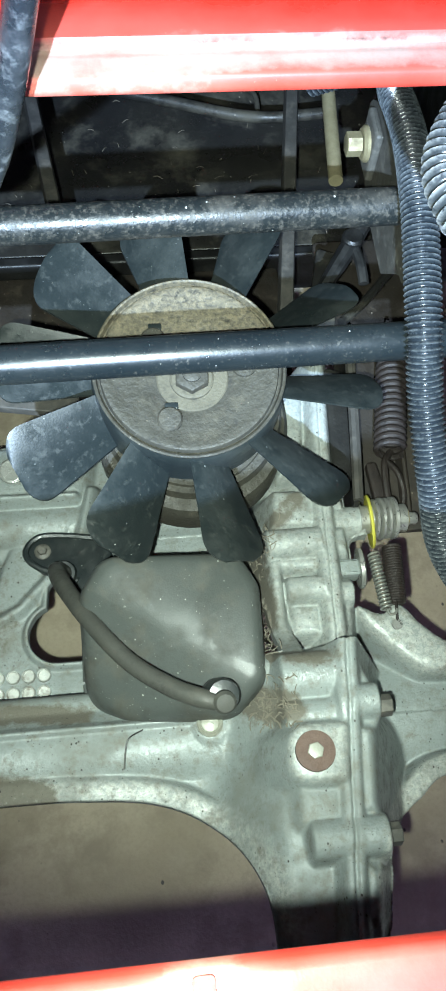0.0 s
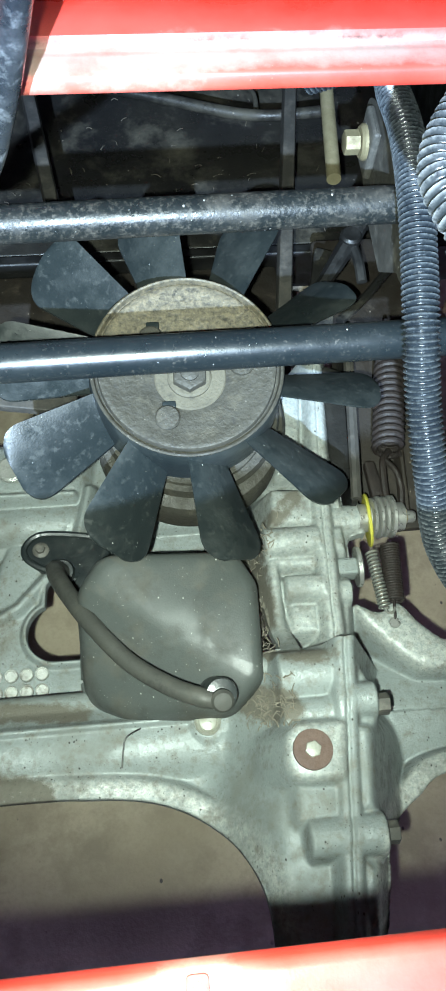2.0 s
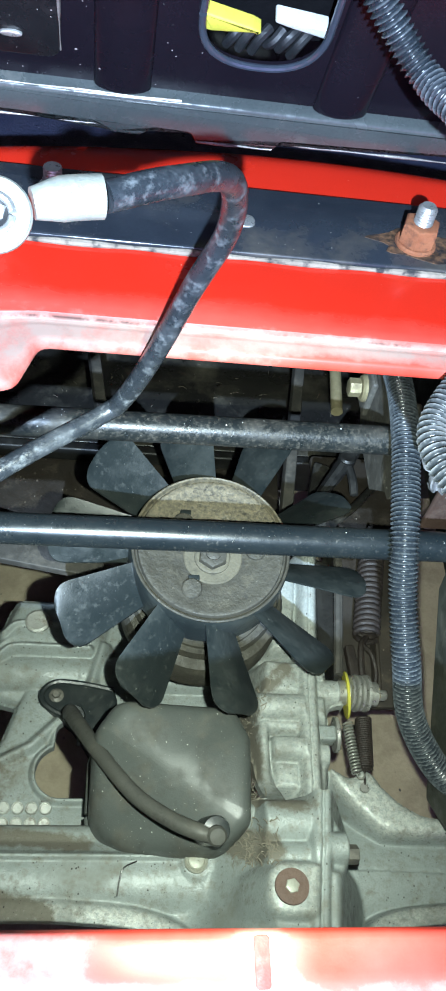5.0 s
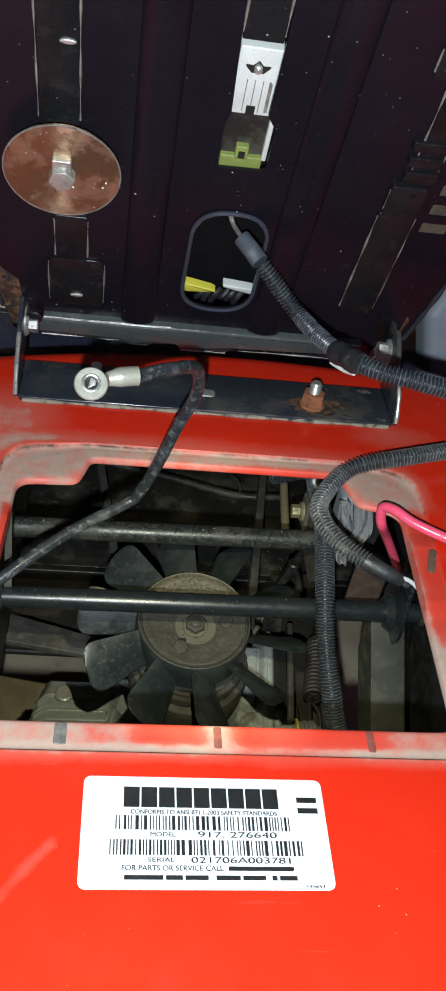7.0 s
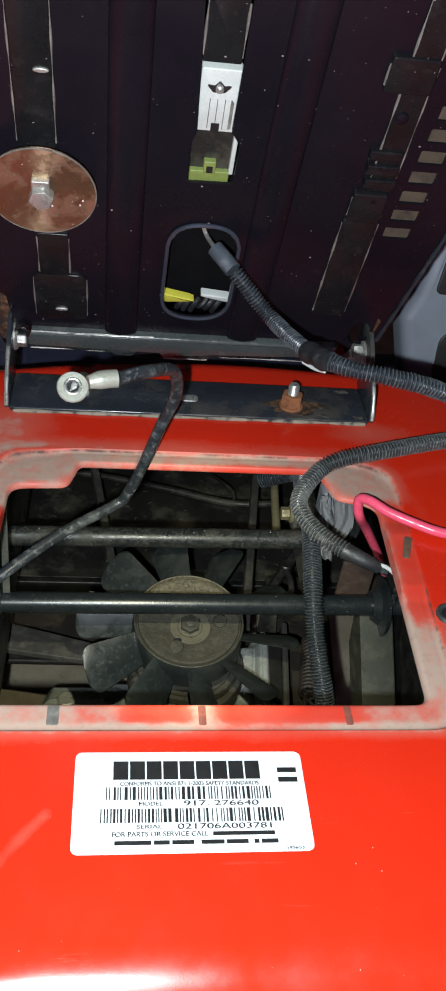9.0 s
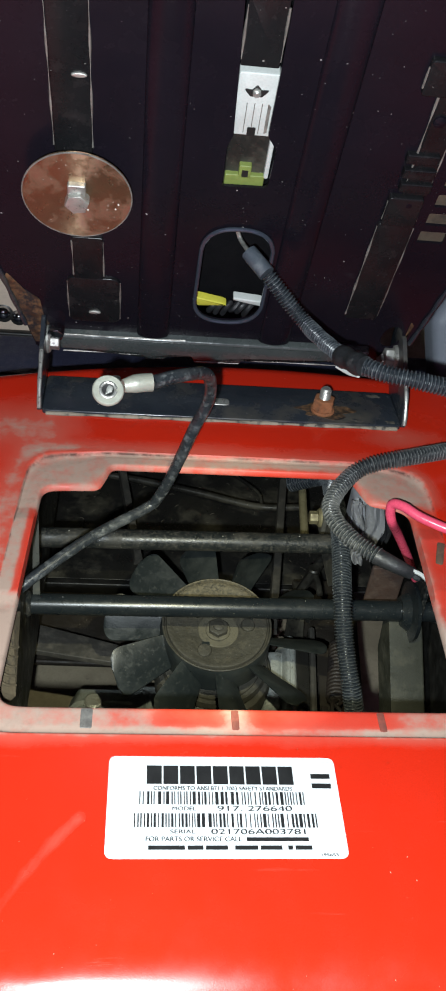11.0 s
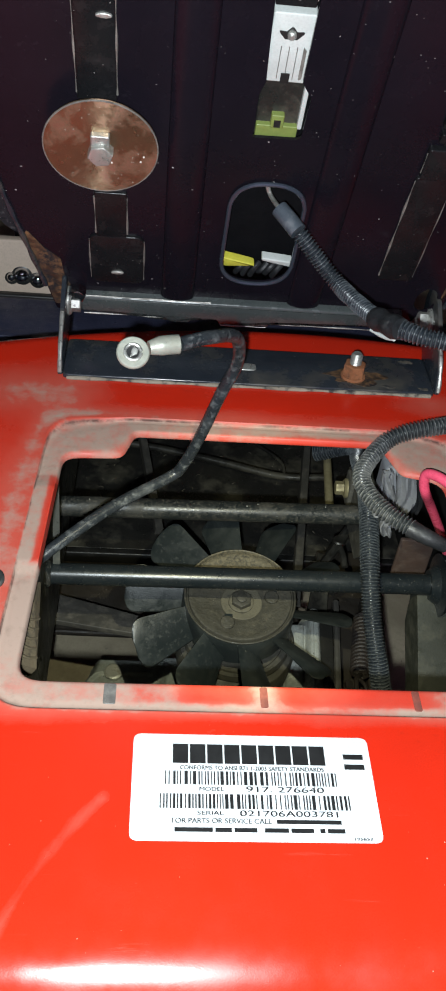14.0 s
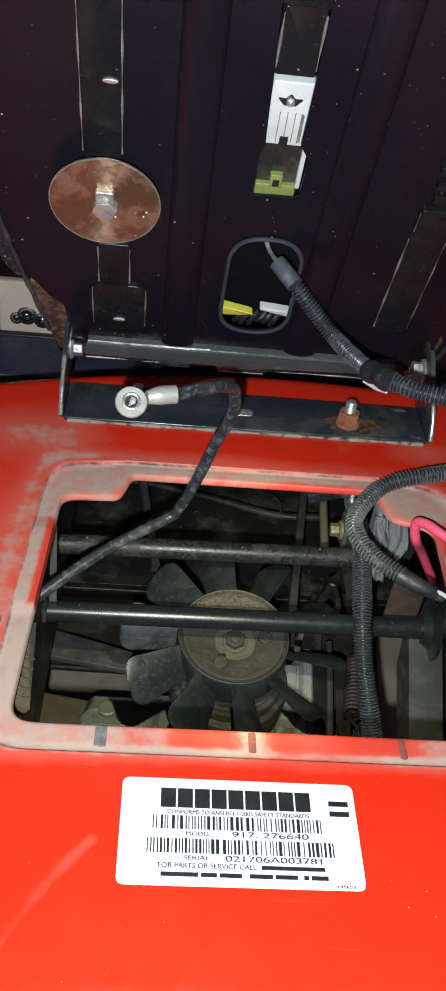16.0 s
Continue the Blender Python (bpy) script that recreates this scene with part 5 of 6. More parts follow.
                    bm.faces.new(q if s == 0 else q[::-1])
        a, b = sheets
        rim = lambda rows: [rows[i][0] for i in range(nr + 1)] + [rows[nr][j] for j in range(1, nc + 1)] + [rows[i][nc] for i in range(nr - 1, -1, -1)] + [rows[0][j] for j in range(nc - 1, 0, -1)]
        ra, rb = rim(a), rim(b)
        for k in range(len(ra)):
            bm.faces.new((ra[k - 1], ra[k], rb[k], rb[k - 1]))
        return bm

    for k in range(10):
        m = FAN @ pose(0, 0, 0, 0, 0, -10 - 36 * k)
        bm = blade()
        bm.transform(m)
        part("blade", bm, PLASTIC, fan)


build_fan()


# ---- transaxle casting, one height field cut into its parts ----
STEP = 0.0008
GX, GY = np.meshgrid(np.arange(-0.270, 0.2005, STEP), np.arange(-0.246, 0.0665, STEP), indexing="ij")


def smooth_max(a, b, k=0.004):
    h = np.maximum(k - np.abs(a - b), 0.0) / k
    return np.maximum(a, b) + h * h * k * 0.25


def polygon_distance(points):
    """Signed distance to a closed outline, negative inside."""
    d = np.full(GX.shape, 1e9)
    inside = np.zeros(GX.shape, bool)
    for i in range(len(points)):
        (ax, ay), (bx, by) = points[i - 1][:2], points[i][:2]
        ex, ey = bx - ax, by - ay
        t = np.clip(((GX - ax) * ex + (GY - ay) * ey) / (ex * ex + ey * ey + 1e-15), 0, 1)
        d = np.minimum(d, np.hypot(GX - ax - t * ex, GY - ay - t * ey))
        cross = ((ay > GY) != (by > GY)) & (GX < (bx - ax) * (GY - ay) / (by - ay + 1e-15) + ax)
        inside ^= cross
    return np.where(inside, -d, d)


def line_distance(points):
    d = np.full(GX.shape, 1e9)
    for (ax, ay), (bx, by) in zip(points, points[1:]):
        ex, ey = bx - ax, by - ay
        t = np.clip(((GX - ax) * ex + (GY - ay) * ey) / (ex * ex + ey * ey + 1e-15), 0, 1)
        d = np.minimum(d, np.hypot(GX - ax - t * ex, GY - ay - t * ey))
    return d


def shelf(d, top, slope, soft=0.0015):
    """Flat inside, rounded over its edge, falling away outside."""
    return top - slope * 0.5 * (np.sqrt(d * d + soft * soft) + d)


def across(x0, x1, y, r, z, end=5.0):
    """A round barrel lying along x."""
    dx = np.maximum(np.maximum(x0 - GX, GX - x1), 0.0)
    dy = np.abs(GY - y)
    return z + np.where(dy < r * 0.94, np.sqrt(np.maximum(r * r - dy * dy, 0)), r * 0.341 - 4.0 * (dy - r * 0.94)) - end * dx


def soft_line(points, step=0.003):
    return [(p.x, p.y) for p in curve_of([(x, y, 0) for x, y in points], step)]


ARCH_LEFT = soft_line([(-0.270, -0.1670), (-0.10, -0.1670), (-0.060, -0.1685), (-0.034, -0.1715), (-0.014, -0.1785), (0.002, -0.190), (0.012, -0.204), (0.018, -0.222), (0.019, -0.246)])
ARCH_RIGHT = soft_line([(0.066, -0.246), (0.0745, -0.210), (0.0870, -0.1935), (0.1030, -0.1810), (0.1240, -0.1700), (0.1990, -0.1650)])
HORN_TOP = soft_line([(0.1990, -0.1080), (0.150, -0.1100), (0.1320, -0.1040), (0.1190, -0.0930), (0.1120, -0.0835), (0.1060, -0.0810), (0.0985, -0.0860), (0.0850, -0.0790)])
SEAM = soft_line([(0.0790, 0.060), (0.0735, 0.000), (0.0702, -0.035), (0.0688, -0.066), (0.0676, -0.090), (0.0668, -0.1040), (0.0636, -0.1150), (0.0610, -0.1400), (0.0575, -0.1680), (0.0545, -0.1950), (0.0515, -0.2200), (0.0490, -0.246)])
left_slab = polygon_distance([(-0.270, -0.112), (0.040, -0.112), (0.044, -0.246)] + ARCH_LEFT[::-1])
right_slab = polygon_distance(ARCH_RIGHT + HORN_TOP + [(0.052, -0.090), (0.045, -0.246)])
case_d = polygon_distance([(0.0325, -0.1165), (0.0665, -0.1090), (0.0690, -0.1350), (0.0700, -0.1530), (0.0655, -0.1890), (0.0640, -0.2040), (0.0595, -0.246), (0.0240, -0.246), (0.0225, -0.2080), (0.0235, -0.1900), (0.0295, -0.1700), (0.0320, -0.1500), (0.0305, -0.1360)])
pump_d = polygon_distance([(0.0370, -0.1200), (0.0640, -0.1140), (0.0760, -0.1000), (0.0825, -0.0820), (0.0850, -0.0710), (0.0850, -0.0580), (0.0855, -0.0475), (0.0940, -0.0465), (0.0940, -0.0295), (0.0850, -0.0275), (0.0870, -0.0150), (0.0930, 0.0640), (0.0500, 0.0640), (0.0415, -0.0040), (0.0330, -0.0400), (0.0305, -0.0620), (0.0345, -0.0840)])
rear_d = polygon_distance([(-0.1160, 0.0520), (-0.1240, 0.0460), (-0.1330, 0.0000), (-0.1290, -0.0200), (-0.1130, -0.0240), (0.0500, -0.0600), (0.0550, 0.0660), (-0.0600, 0.0660), (-0.0820, 0.0530)])
web_d = polygon_distance([(-0.0400, -0.0080), (-0.1050, -0.0080), (-0.1130, -0.0240), (-0.1200, -0.0480), (-0.1340, -0.0680), (-0.270, -0.0780), (-0.270, -0.1250), (-0.0300, -0.1250)])
hole_d = np.minimum(np.hypot(GX + 0.0790, GY + 0.0705) - 0.0170, line_distance([(-0.0790, -0.0640), (-0.0775, -0.0450)]) - 0.0070)
hole_d = np.minimum(hole_d, polygon_distance([(-0.079, -0.0875), (-0.040, -0.0875), (-0.040, -0.055), (-0.079, -0.050)]))

# left axle housing with its seam, rounded top and lip
Z = shelf(left_slab, 0.2790, 16, 0.002)
Z = smooth_max(Z, shelf(line_distance(ARCH_LEFT) - 0.0105, 0.2868, 3.0, 0.0015), 0.003)
Z = smooth_max(Z, np.minimum(across(-0.30, 0.005, -0.1435, 0.021, 0.2668, 0.9), shelf(left_slab, 0.30, 16)), 0.004)
Z = smooth_max(Z, shelf(line_distance([(-0.27, -0.1335), (-0.008, -0.1350)]) - 0.0008, 0.2905, 2.5, 0.0010), 0.002)
Z = smooth_max(Z, shelf(np.hypot(GX - 0.0005, GY + 0.1385) - 0.0080, 0.2905, 2.0), 0.003)
# web plate with its teardrop hole, arm rib and half-round edge
web = shelf(np.maximum(web_d, -hole_d), 0.2355, 16, 0.0015)
web = smooth_max(web, np.minimum(shelf(np.abs(hole_d) - 0.0022, 0.2385, 2.5, 0.001), shelf(web_d, 0.25, 16)), 0.002)
web = smooth_max(web, np.where(hole_d > 0, shelf(line_distance([(-0.1360, -0.0740), (-0.1000, -0.0540), (-0.0800, -0.0330), (-0.0700, -0.0060)]) - 0.0018, 0.2405, 2.2, 0.0015), 0.0), 0.003)
Z = smooth_max(Z, web, 0.005)
# rear case: stepped cover, ridges and a round barrel
rear = shelf(rear_d, 0.2330, 16, 0.002)
rear = smooth_max(rear, shelf(polygon_distance([(-0.1280, 0.0140), (-0.0620, 0.0130), (-0.0560, 0.0480), (-0.1160, 0.0480)]), 0.2450, 2.2, 0.003), 0.003)
rear = smooth_max(rear, shelf(line_distance(soft_line([(-0.1270, 0.0050), (-0.1180, 0.0120), (-0.1000, 0.0125), (-0.0660, 0.0120)])) - 0.0012, 0.2495, 2.5, 0.0012), 0.002)
rear = smooth_max(rear, shelf(line_distance(soft_line([(-0.1250, 0.0220), (-0.1170, 0.0300), (-0.1000, 0.0305), (-0.0660, 0.0310)])) - 0.0012, 0.2480, 2.5, 0.0012), 0.002)
rear = smooth_max(rear, np.minimum(across(-0.128, 0.040, -0.0010, 0.0135, 0.2290, 1.2), shelf(rear_d, 0.26, 16)), 0.003)
rear = smooth_max(rear, shelf(line_distance([(-0.0640, -0.0140), (-0.0570, 0.0160)]) - 0.0020, 0.2465, 2.5, 0.002), 0.003)
Z = smooth_max(Z, rear, 0.004)
# right axle housing
Z = smooth_max(Z, shelf(right_slab, 0.2570, 16, 0.003), 0.004)
Z = smooth_max(Z, np.minimum(across(0.05, 0.30, -0.1370, 0.045, 0.2210, 0.5), shelf(right_slab, 0.29, 16)), 0.006)
Z = smooth_max(Z, shelf(line_distance(ARCH_RIGHT) - 0.0105, 0.2750, 5.0, 0.0015), 0.003)
horn_lip = polygon_distance(HORN_TOP + soft_line([(0.0846, -0.0795), (0.0911, -0.0924), (0.1025, -0.1055), (0.1127, -0.1148), (0.1260, -0.1190), (0.1990, -0.1200)]))
Z = smooth_max(Z, shelf(horn_lip, 0.2800, 5.0, 0.0015), 0.003)
Z = np.where((np.abs(GY + 0.1350 + 0.04 * (GX - 0.08)) < 0.0006) & (GX > 0.074), Z - 0.0015, Z)
# pump body with barrels, pads and bosses
Z = smooth_max(Z, shelf(pump_d, 0.2870, 9, 0.003), 0.004)
for x0, x1, y, r, z in ((0.0375, 0.0660, -0.0510, 0.0080, 0.3020), (0.0460, 0.0655, -0.0765, 0.0066, 0.3020), (0.0705, 0.0800, -0.0790, 0.0060, 0.2985), (0.0720, 0.0930, -0.0380, 0.0085, 0.2940), (0.0715, 0.0800, -0.0270, 0.0040, 0.3020)):
    Z = smooth_max(Z, across(x0, x1, y, r, z, 9.0), 0.003)
for outline, top in (
    # the pad above the upper barrel, the shelf under it and the wall running down to the gearcase
    ([(0.0435, -0.0395), (0.0640, -0.0400), (0.0655, -0.0220), (0.0455, -0.0210)], 0.3040), ([(0.0400, -0.0630), (0.0650, -0.0650), (0.0652, -0.0600), (0.0400, -0.0585)], 0.3030),
    ([(0.0385, -0.1080), (0.0418, -0.1080), (0.0425, -0.0610), (0.0390, -0.0600)], 0.3035), ([(0.0470, -0.0985), (0.0595, -0.0990), (0.0600, -0.0860), (0.0480, -0.0850)], 0.3010),
    ([(0.0500, -0.0100), (0.0620, -0.0100), (0.0690, 0.0500), (0.0560, 0.0500)], 0.3010), ([(0.0770, -0.0150), (0.0850, -0.0150), (0.0880, 0.0500), (0.0800, 0.0500)], 0.2980),
    # stepped lugs beside the joint
    ([(0.0720, -0.0300), (0.0800, -0.0305), (0.0800, -0.0200), (0.0725, -0.0195)], 0.3050), ([(0.0715, -0.0570), (0.0790, -0.0572), (0.0790, -0.0450), (0.0715, -0.0445)], 0.3045),
    ([(0.0705, -0.1000), (0.0755, -0.1000), (0.0800, -0.0720), (0.0705, -0.0700)], 0.2990),
):
    Z = smooth_max(Z, shelf(polygon_distance(outline) - 0.0008, top, 4.0, 0.0014), 0.0025)
# gearcase, proud of the rest, with its flange, barrels, plug boss and pads
Z = smooth_max(Z, np.where(GX < 0.046, shelf(case_d + 0.002, 0.3300, 1.7, 0.004), shelf(case_d, 0.3300, 7, 0.0025)), 0.014)
for x0, x1, y, r, z in ((0.0325, 0.0575, -0.1270, 0.0115, 0.3260), (0.0320, 0.0560, -0.1455, 0.0075, 0.3290), (0.0365, 0.0690, -0.1985, 0.0085, 0.3335), (0.0560, 0.0745, -0.1415, 0.0078, 0.3325)):
    Z = smooth_max(Z, across(x0, x1, y, r, z), 0.005)
# the right half of the joint flange with its two bolt bosses
half = polygon_distance([(p.x, p.y) for p in rounded([(0.0600, -0.1150, 0.003), (0.0690, -0.1200, 0.006), (0.0755, -0.1360, 0.004), (0.0755, -0.1500, 0.003), (0.0730, -0.1545, 0.002), (0.0708, -0.1660, 0.004), (0.0684, -0.1830, 0.003), (0.0684, -0.1895, 0.002), (0.0708, -0.1925, 0.003), (0.0704, -0.2040, 0.003), (0.0660, -0.2085, 0.003), (0.0605, -0.2460, 0.001), (0.0490, -0.2460, 0.001)])])
Z = smooth_max(Z, shelf(half + 0.0004, 0.3325, 5.0, 0.0014), 0.003)
boss_d = polygon_distance([(p.x, p.y) for p in rounded([(0.0290, -0.1750, 0.011), (0.0545, -0.1755, 0.003), (0.0575, -0.1520, 0.003), (0.0320, -0.1510, 0.009)])])
Z = smooth_max(Z, shelf(boss_d, 0.3440, 3, 0.0015), 0.004)
for outline, top in (([(0.0340, -0.1900), (0.0490, -0.1900), (0.0500, -0.1790), (0.0350, -0.1780)], 0.3375), ([(0.0620, -0.1870), (0.0645, -0.1870), (0.0680, -0.1560), (0.0650, -0.1550)], 0.3385), ([(0.0560, -0.2300), (0.0590, -0.2300), (0.0620, -0.2130), (0.0590, -0.2110)], 0.3375)):
    Z = smooth_max(Z, shelf(polygon_distance(outline) - 0.001, top, 2.4, 0.002), 0.004)
flange = line_distance(SEAM)
Z = smooth_max(Z, np.where(GY < -0.113, shelf(flange - 0.0042, 0.3400, 3, 0.0012), shelf(flange - 0.0040, 0.3080, 3, 0.0012)), 0.003)
Z = Z - 0.0022 * np.exp(-((flange / 0.0007) ** 2))
# nothing stands outside the outlines: the edge runs along them exactly
core = polygon_distance([(0.034, -0.260), (0.062, -0.260), (0.066, -0.050), (0.040, -0.050)])
whole = np.minimum(np.minimum(left_slab, right_slab), np.minimum(np.minimum(pump_d, rear_d), np.minimum(core, np.maximum(web_d, -hole_d))))
slope_x, slope_y = np.gradient(whole, STEP)
steep = np.maximum(np.hypot(slope_x, slope_y), 0.3)
snap = np.where(whole > -0.5 * STEP, whole, 0.0) * (whole < 2.6 * STEP) / steep ** 2
PX, PY = GX - snap * slope_x, GY - snap * slope_y
QX, QY = (PX - 0.0011 * slope_x / steep + 0.270) / STEP, (PY - 0.0011 * slope_y / steep + 0.246) / STEP
ni = np.clip(np.floor(QX).astype(int), 0, GX.shape[0] - 2)
nj = np.clip(np.floor(QY).astype(int), 0, GX.shape[1] - 2)
ui, uj = np.clip(QX - ni, 0, 1), np.clip(QY - nj, 0, 1)
rim_z = (Z[ni, nj] * (1 - ui) + Z[ni + 1, nj] * ui) * (1 - uj) + (Z[ni, nj + 1] * (1 - ui) + Z[ni + 1, nj + 1] * ui) * uj
Z = np.where(whole > 0.5 * STEP, rim_z - 0.008, np.where(whole > -0.5 * STEP, rim_z - 0.0006, Z))
# the sand-cast skin
dice = np.random.RandomState(5)
grain = dice.rand(*GX.shape)
for _ in range(2):
    grain = (grain + np.roll(grain, 1, 0) + np.roll(grain, -1, 0) + np.roll(grain, 1, 1) + np.roll(grain, -1, 1)) / 5
Z = Z + 0.0006 * (grain - 0.5)
# where the skin is scraped bright
WEAR = np.clip(1 - np.abs(line_distance(ARCH_LEFT) - 0.005) / 0.009, 0, 1) * (left_slab < 0.006)
WEAR = np.maximum(WEAR, np.clip((0.0115 - line_distance(ARCH_RIGHT)) / 0.002, 0, 1) * (right_slab < 0.006))
WEAR = np.maximum(WEAR, 0.8 * np.clip(1 - horn_lip / 0.002, 0, 1) * (right_slab < 0.006))
WEAR = np.maximum(WEAR, 0.6 * np.clip(1 - boss_d / 0.002, 0, 1))
WEAR = np.maximum(WEAR, 0.5 * np.clip(1 - pump_d / 0.002, 0, 1) * (GY > -0.11))

# soil lying in streaks round the tank, on the web and at the left lip
SOIL = np.zeros(GX.shape)
for line, reach, most in ((((-0.052, -0.050), (0.030, -0.050), (0.033, -0.090)), 0.011, 0.75), (((0.022, -0.134), (0.034, -0.142)), 0.012, 0.75), (((-0.064, -0.126), (-0.110, -0.122)), 0.011, 0.60), (((-0.105, -0.160), (-0.085, -0.166)), 0.018, 0.62), (((0.0305, -0.115), (0.0320, -0.060)), 0.006, 0.7), (((0.0450, -0.036), (0.0560, -0.026)), 0.011, 0.58), (((0.038, -0.118), (0.054, -0.121)), 0.010, 0.56), (((-0.110, -0.060), (-0.125, -0.100)), 0.020, 0.42)):
    SOIL = np.maximum(SOIL, most * np.clip(1.4 * (1 - line_distance(line) / reach), 0, 1))


def build_transaxle():
    t = thing("transaxle", (0.0, -0.05, 0.15), "dusty grey cast aluminium transaxle under the fan", "transaxle")
    mid_x, mid_y = (GX[:-1, :-1] + STEP / 2), (GY[:-1, :-1] + STEP / 2)
    keep = np.maximum(np.maximum(whole[:-1, :-1], whole[1:, :-1]), np.maximum(whole[:-1, 1:], whole[1:, 1:])) < 2.0 * STEP
    outer_cell = np.maximum(np.maximum(whole[:-1, :-1], whole[1:, :-1]), np.maximum(whole[:-1, 1:], whole[1:, 1:]))
    region = np.where(mid_y > -0.0120 - 0.35 * np.clip(mid_x + 0.02, 0, 1), 3, 2)
    region = np.where((mid_y < -0.1180), 1, region)
    region = np.where((mid_x > 0.0700) & (mid_y < -0.0700), 4, region)
    region = np.where((pump_d[:-1, :-1] < 0.004) & (mid_y > -0.1130), 5, region)
    region = np.where((case_d[:-1, :-1] < 0.006) & (mid_y <= -0.1130), 6, region)
    ids = np.arange(GX.size).reshape(GX.shape)
    places = np.stack([PX, PY, Z], -1).reshape(-1, 3) - np.array(ORIGIN[t.name])
    parts = {}
    for k, name in ((1, "left_axle_housing"), (2, "cast_web"), (3, "rear_case"), (4, "right_axle_housing"), (5, "pump_body"), (6, "gearcase")):
        i, j = np.nonzero(keep & (region == k))
        quads = np.stack([ids[i, j], ids[i + 1, j], ids[i + 1, j + 1], ids[i, j + 1]], -1)
        used, back = np.unique(quads, return_inverse=True)
        me = bpy.data.meshes.new(name)
        me.from_pydata(places[used].tolist(), [], back.reshape(quads.shape).tolist())
        layer = me.attributes.new("wear_light", "FLOAT", "POINT")
        layer.data.foreach_set("value", WEAR.reshape(-1)[used].astype(np.float32))
        layer = me.attributes.new("soil", "FLOAT", "POINT")
        layer.data.foreach_set("value", SOIL.reshape(-1)[used].astype(np.float32))
        me.polygons.foreach_set("use_smooth", (outer_cell[i, j] < 0.5 * STEP))
        me.materials.append(CAST)
        ob = new(name, me)
        ob.parent = t
        ORIGIN[ob.name] = ORIGIN[t.name]
        parts[name] = ob
    case, pump, web, rear, horn = parts["gearcase"], parts["pump_body"], parts["cast_web"], parts["rear_case"], parts["left_axle_housing"]
    for x, y in ((0.0760, -0.1435), (0.0705, -0.1985)):
        part("case_bolt", hexagon(0.0050, 0.006, aim((x, y, 0.3275), (1, 0, 0))), PLATE, case)
    part("boss_pin", turned([(0.0066, -0.004), (0.0066, 0.0010), (0.0058, 0.0018), (0.0048, 0.0010), (0.0042, 0.0018), (0.002, 0.0022)], pose(0.0000, -0.1380, 0.2910), 28), LUG, horn)
    part("end_disc", turned([(0.0108, 0), (0.0108, 0.0020), (0.0096, 0.0028)], aim((0.0862, -0.0645, 0.2930), (1, 0, 0.06)), 32), ZINC, pump, "zinc end disc")
    part("square_key", box(0.0735, -0.0695, 0.288, 0.0862, -0.0605, 0.2990, 0.0015, 0.0015), CAST, pump)
    part("input_neck", turned([(0.052, 0), (0.052, 0.020), (0.050, 0.024), (0.043, 0.026), (0.040, 0.036)], pose(0.004, 0.020, 0.292, 6, 0, 0), 56), HUB, t, "dust-caked input neck")
    part("neck_ring", turned([(0.0475, 0), (0.0480, 0.0015), (0.0465, 0.0065), (0.0420, 0.0070)], pose(0.004, 0.020, 0.3195, 6, 0, 0), 56), HUB, t, "dusty seal ring")
    part("shaft", turned([(0.018, 0), (0.018, 0.05)], pose(0.002, 0.016, 0.315, 7, 0, 0), 24), GREASE, t)
    part("cover_bolt", turned([(0.0085, 0), (0.0085, 0.002), (0.0070, 0.0032)], pose(-0.1030, 0.0305, 0.246), 24), EDGE, rear)
    for i in range(6):
        for j in range(2):
            part("cast_dot", turned([(0.0040, -0.001), (0.0039, 0.0016), (0.0034, 0.0022), (0.0030, 0.0022), (0.0028, 0.0012)], pose(-0.0875 - 0.0085 * i, -0.0935 - 0.0093 * j, 0.2352), 20), EDGE, web)
    return t


build_transaxle()
plug = thing("drain_plug", (0.0412, -0.1630, 0.3440), "rust-brown washer with a pale hex plug in the gearcase", "plug")
part("washer", turned([(0.0086, 0), (0.0088, 0.0005), (0.0086, 0.0016), (0.004, 0.0018)], pose(0.0412, -0.1630, 0.3440), 40), PLUG, plug)
part("hex_socket", hexagon(0.0037, 0.0010, pose(0.0412, -0.1630, 0.3456)), LUG, plug, "pale hex centre")

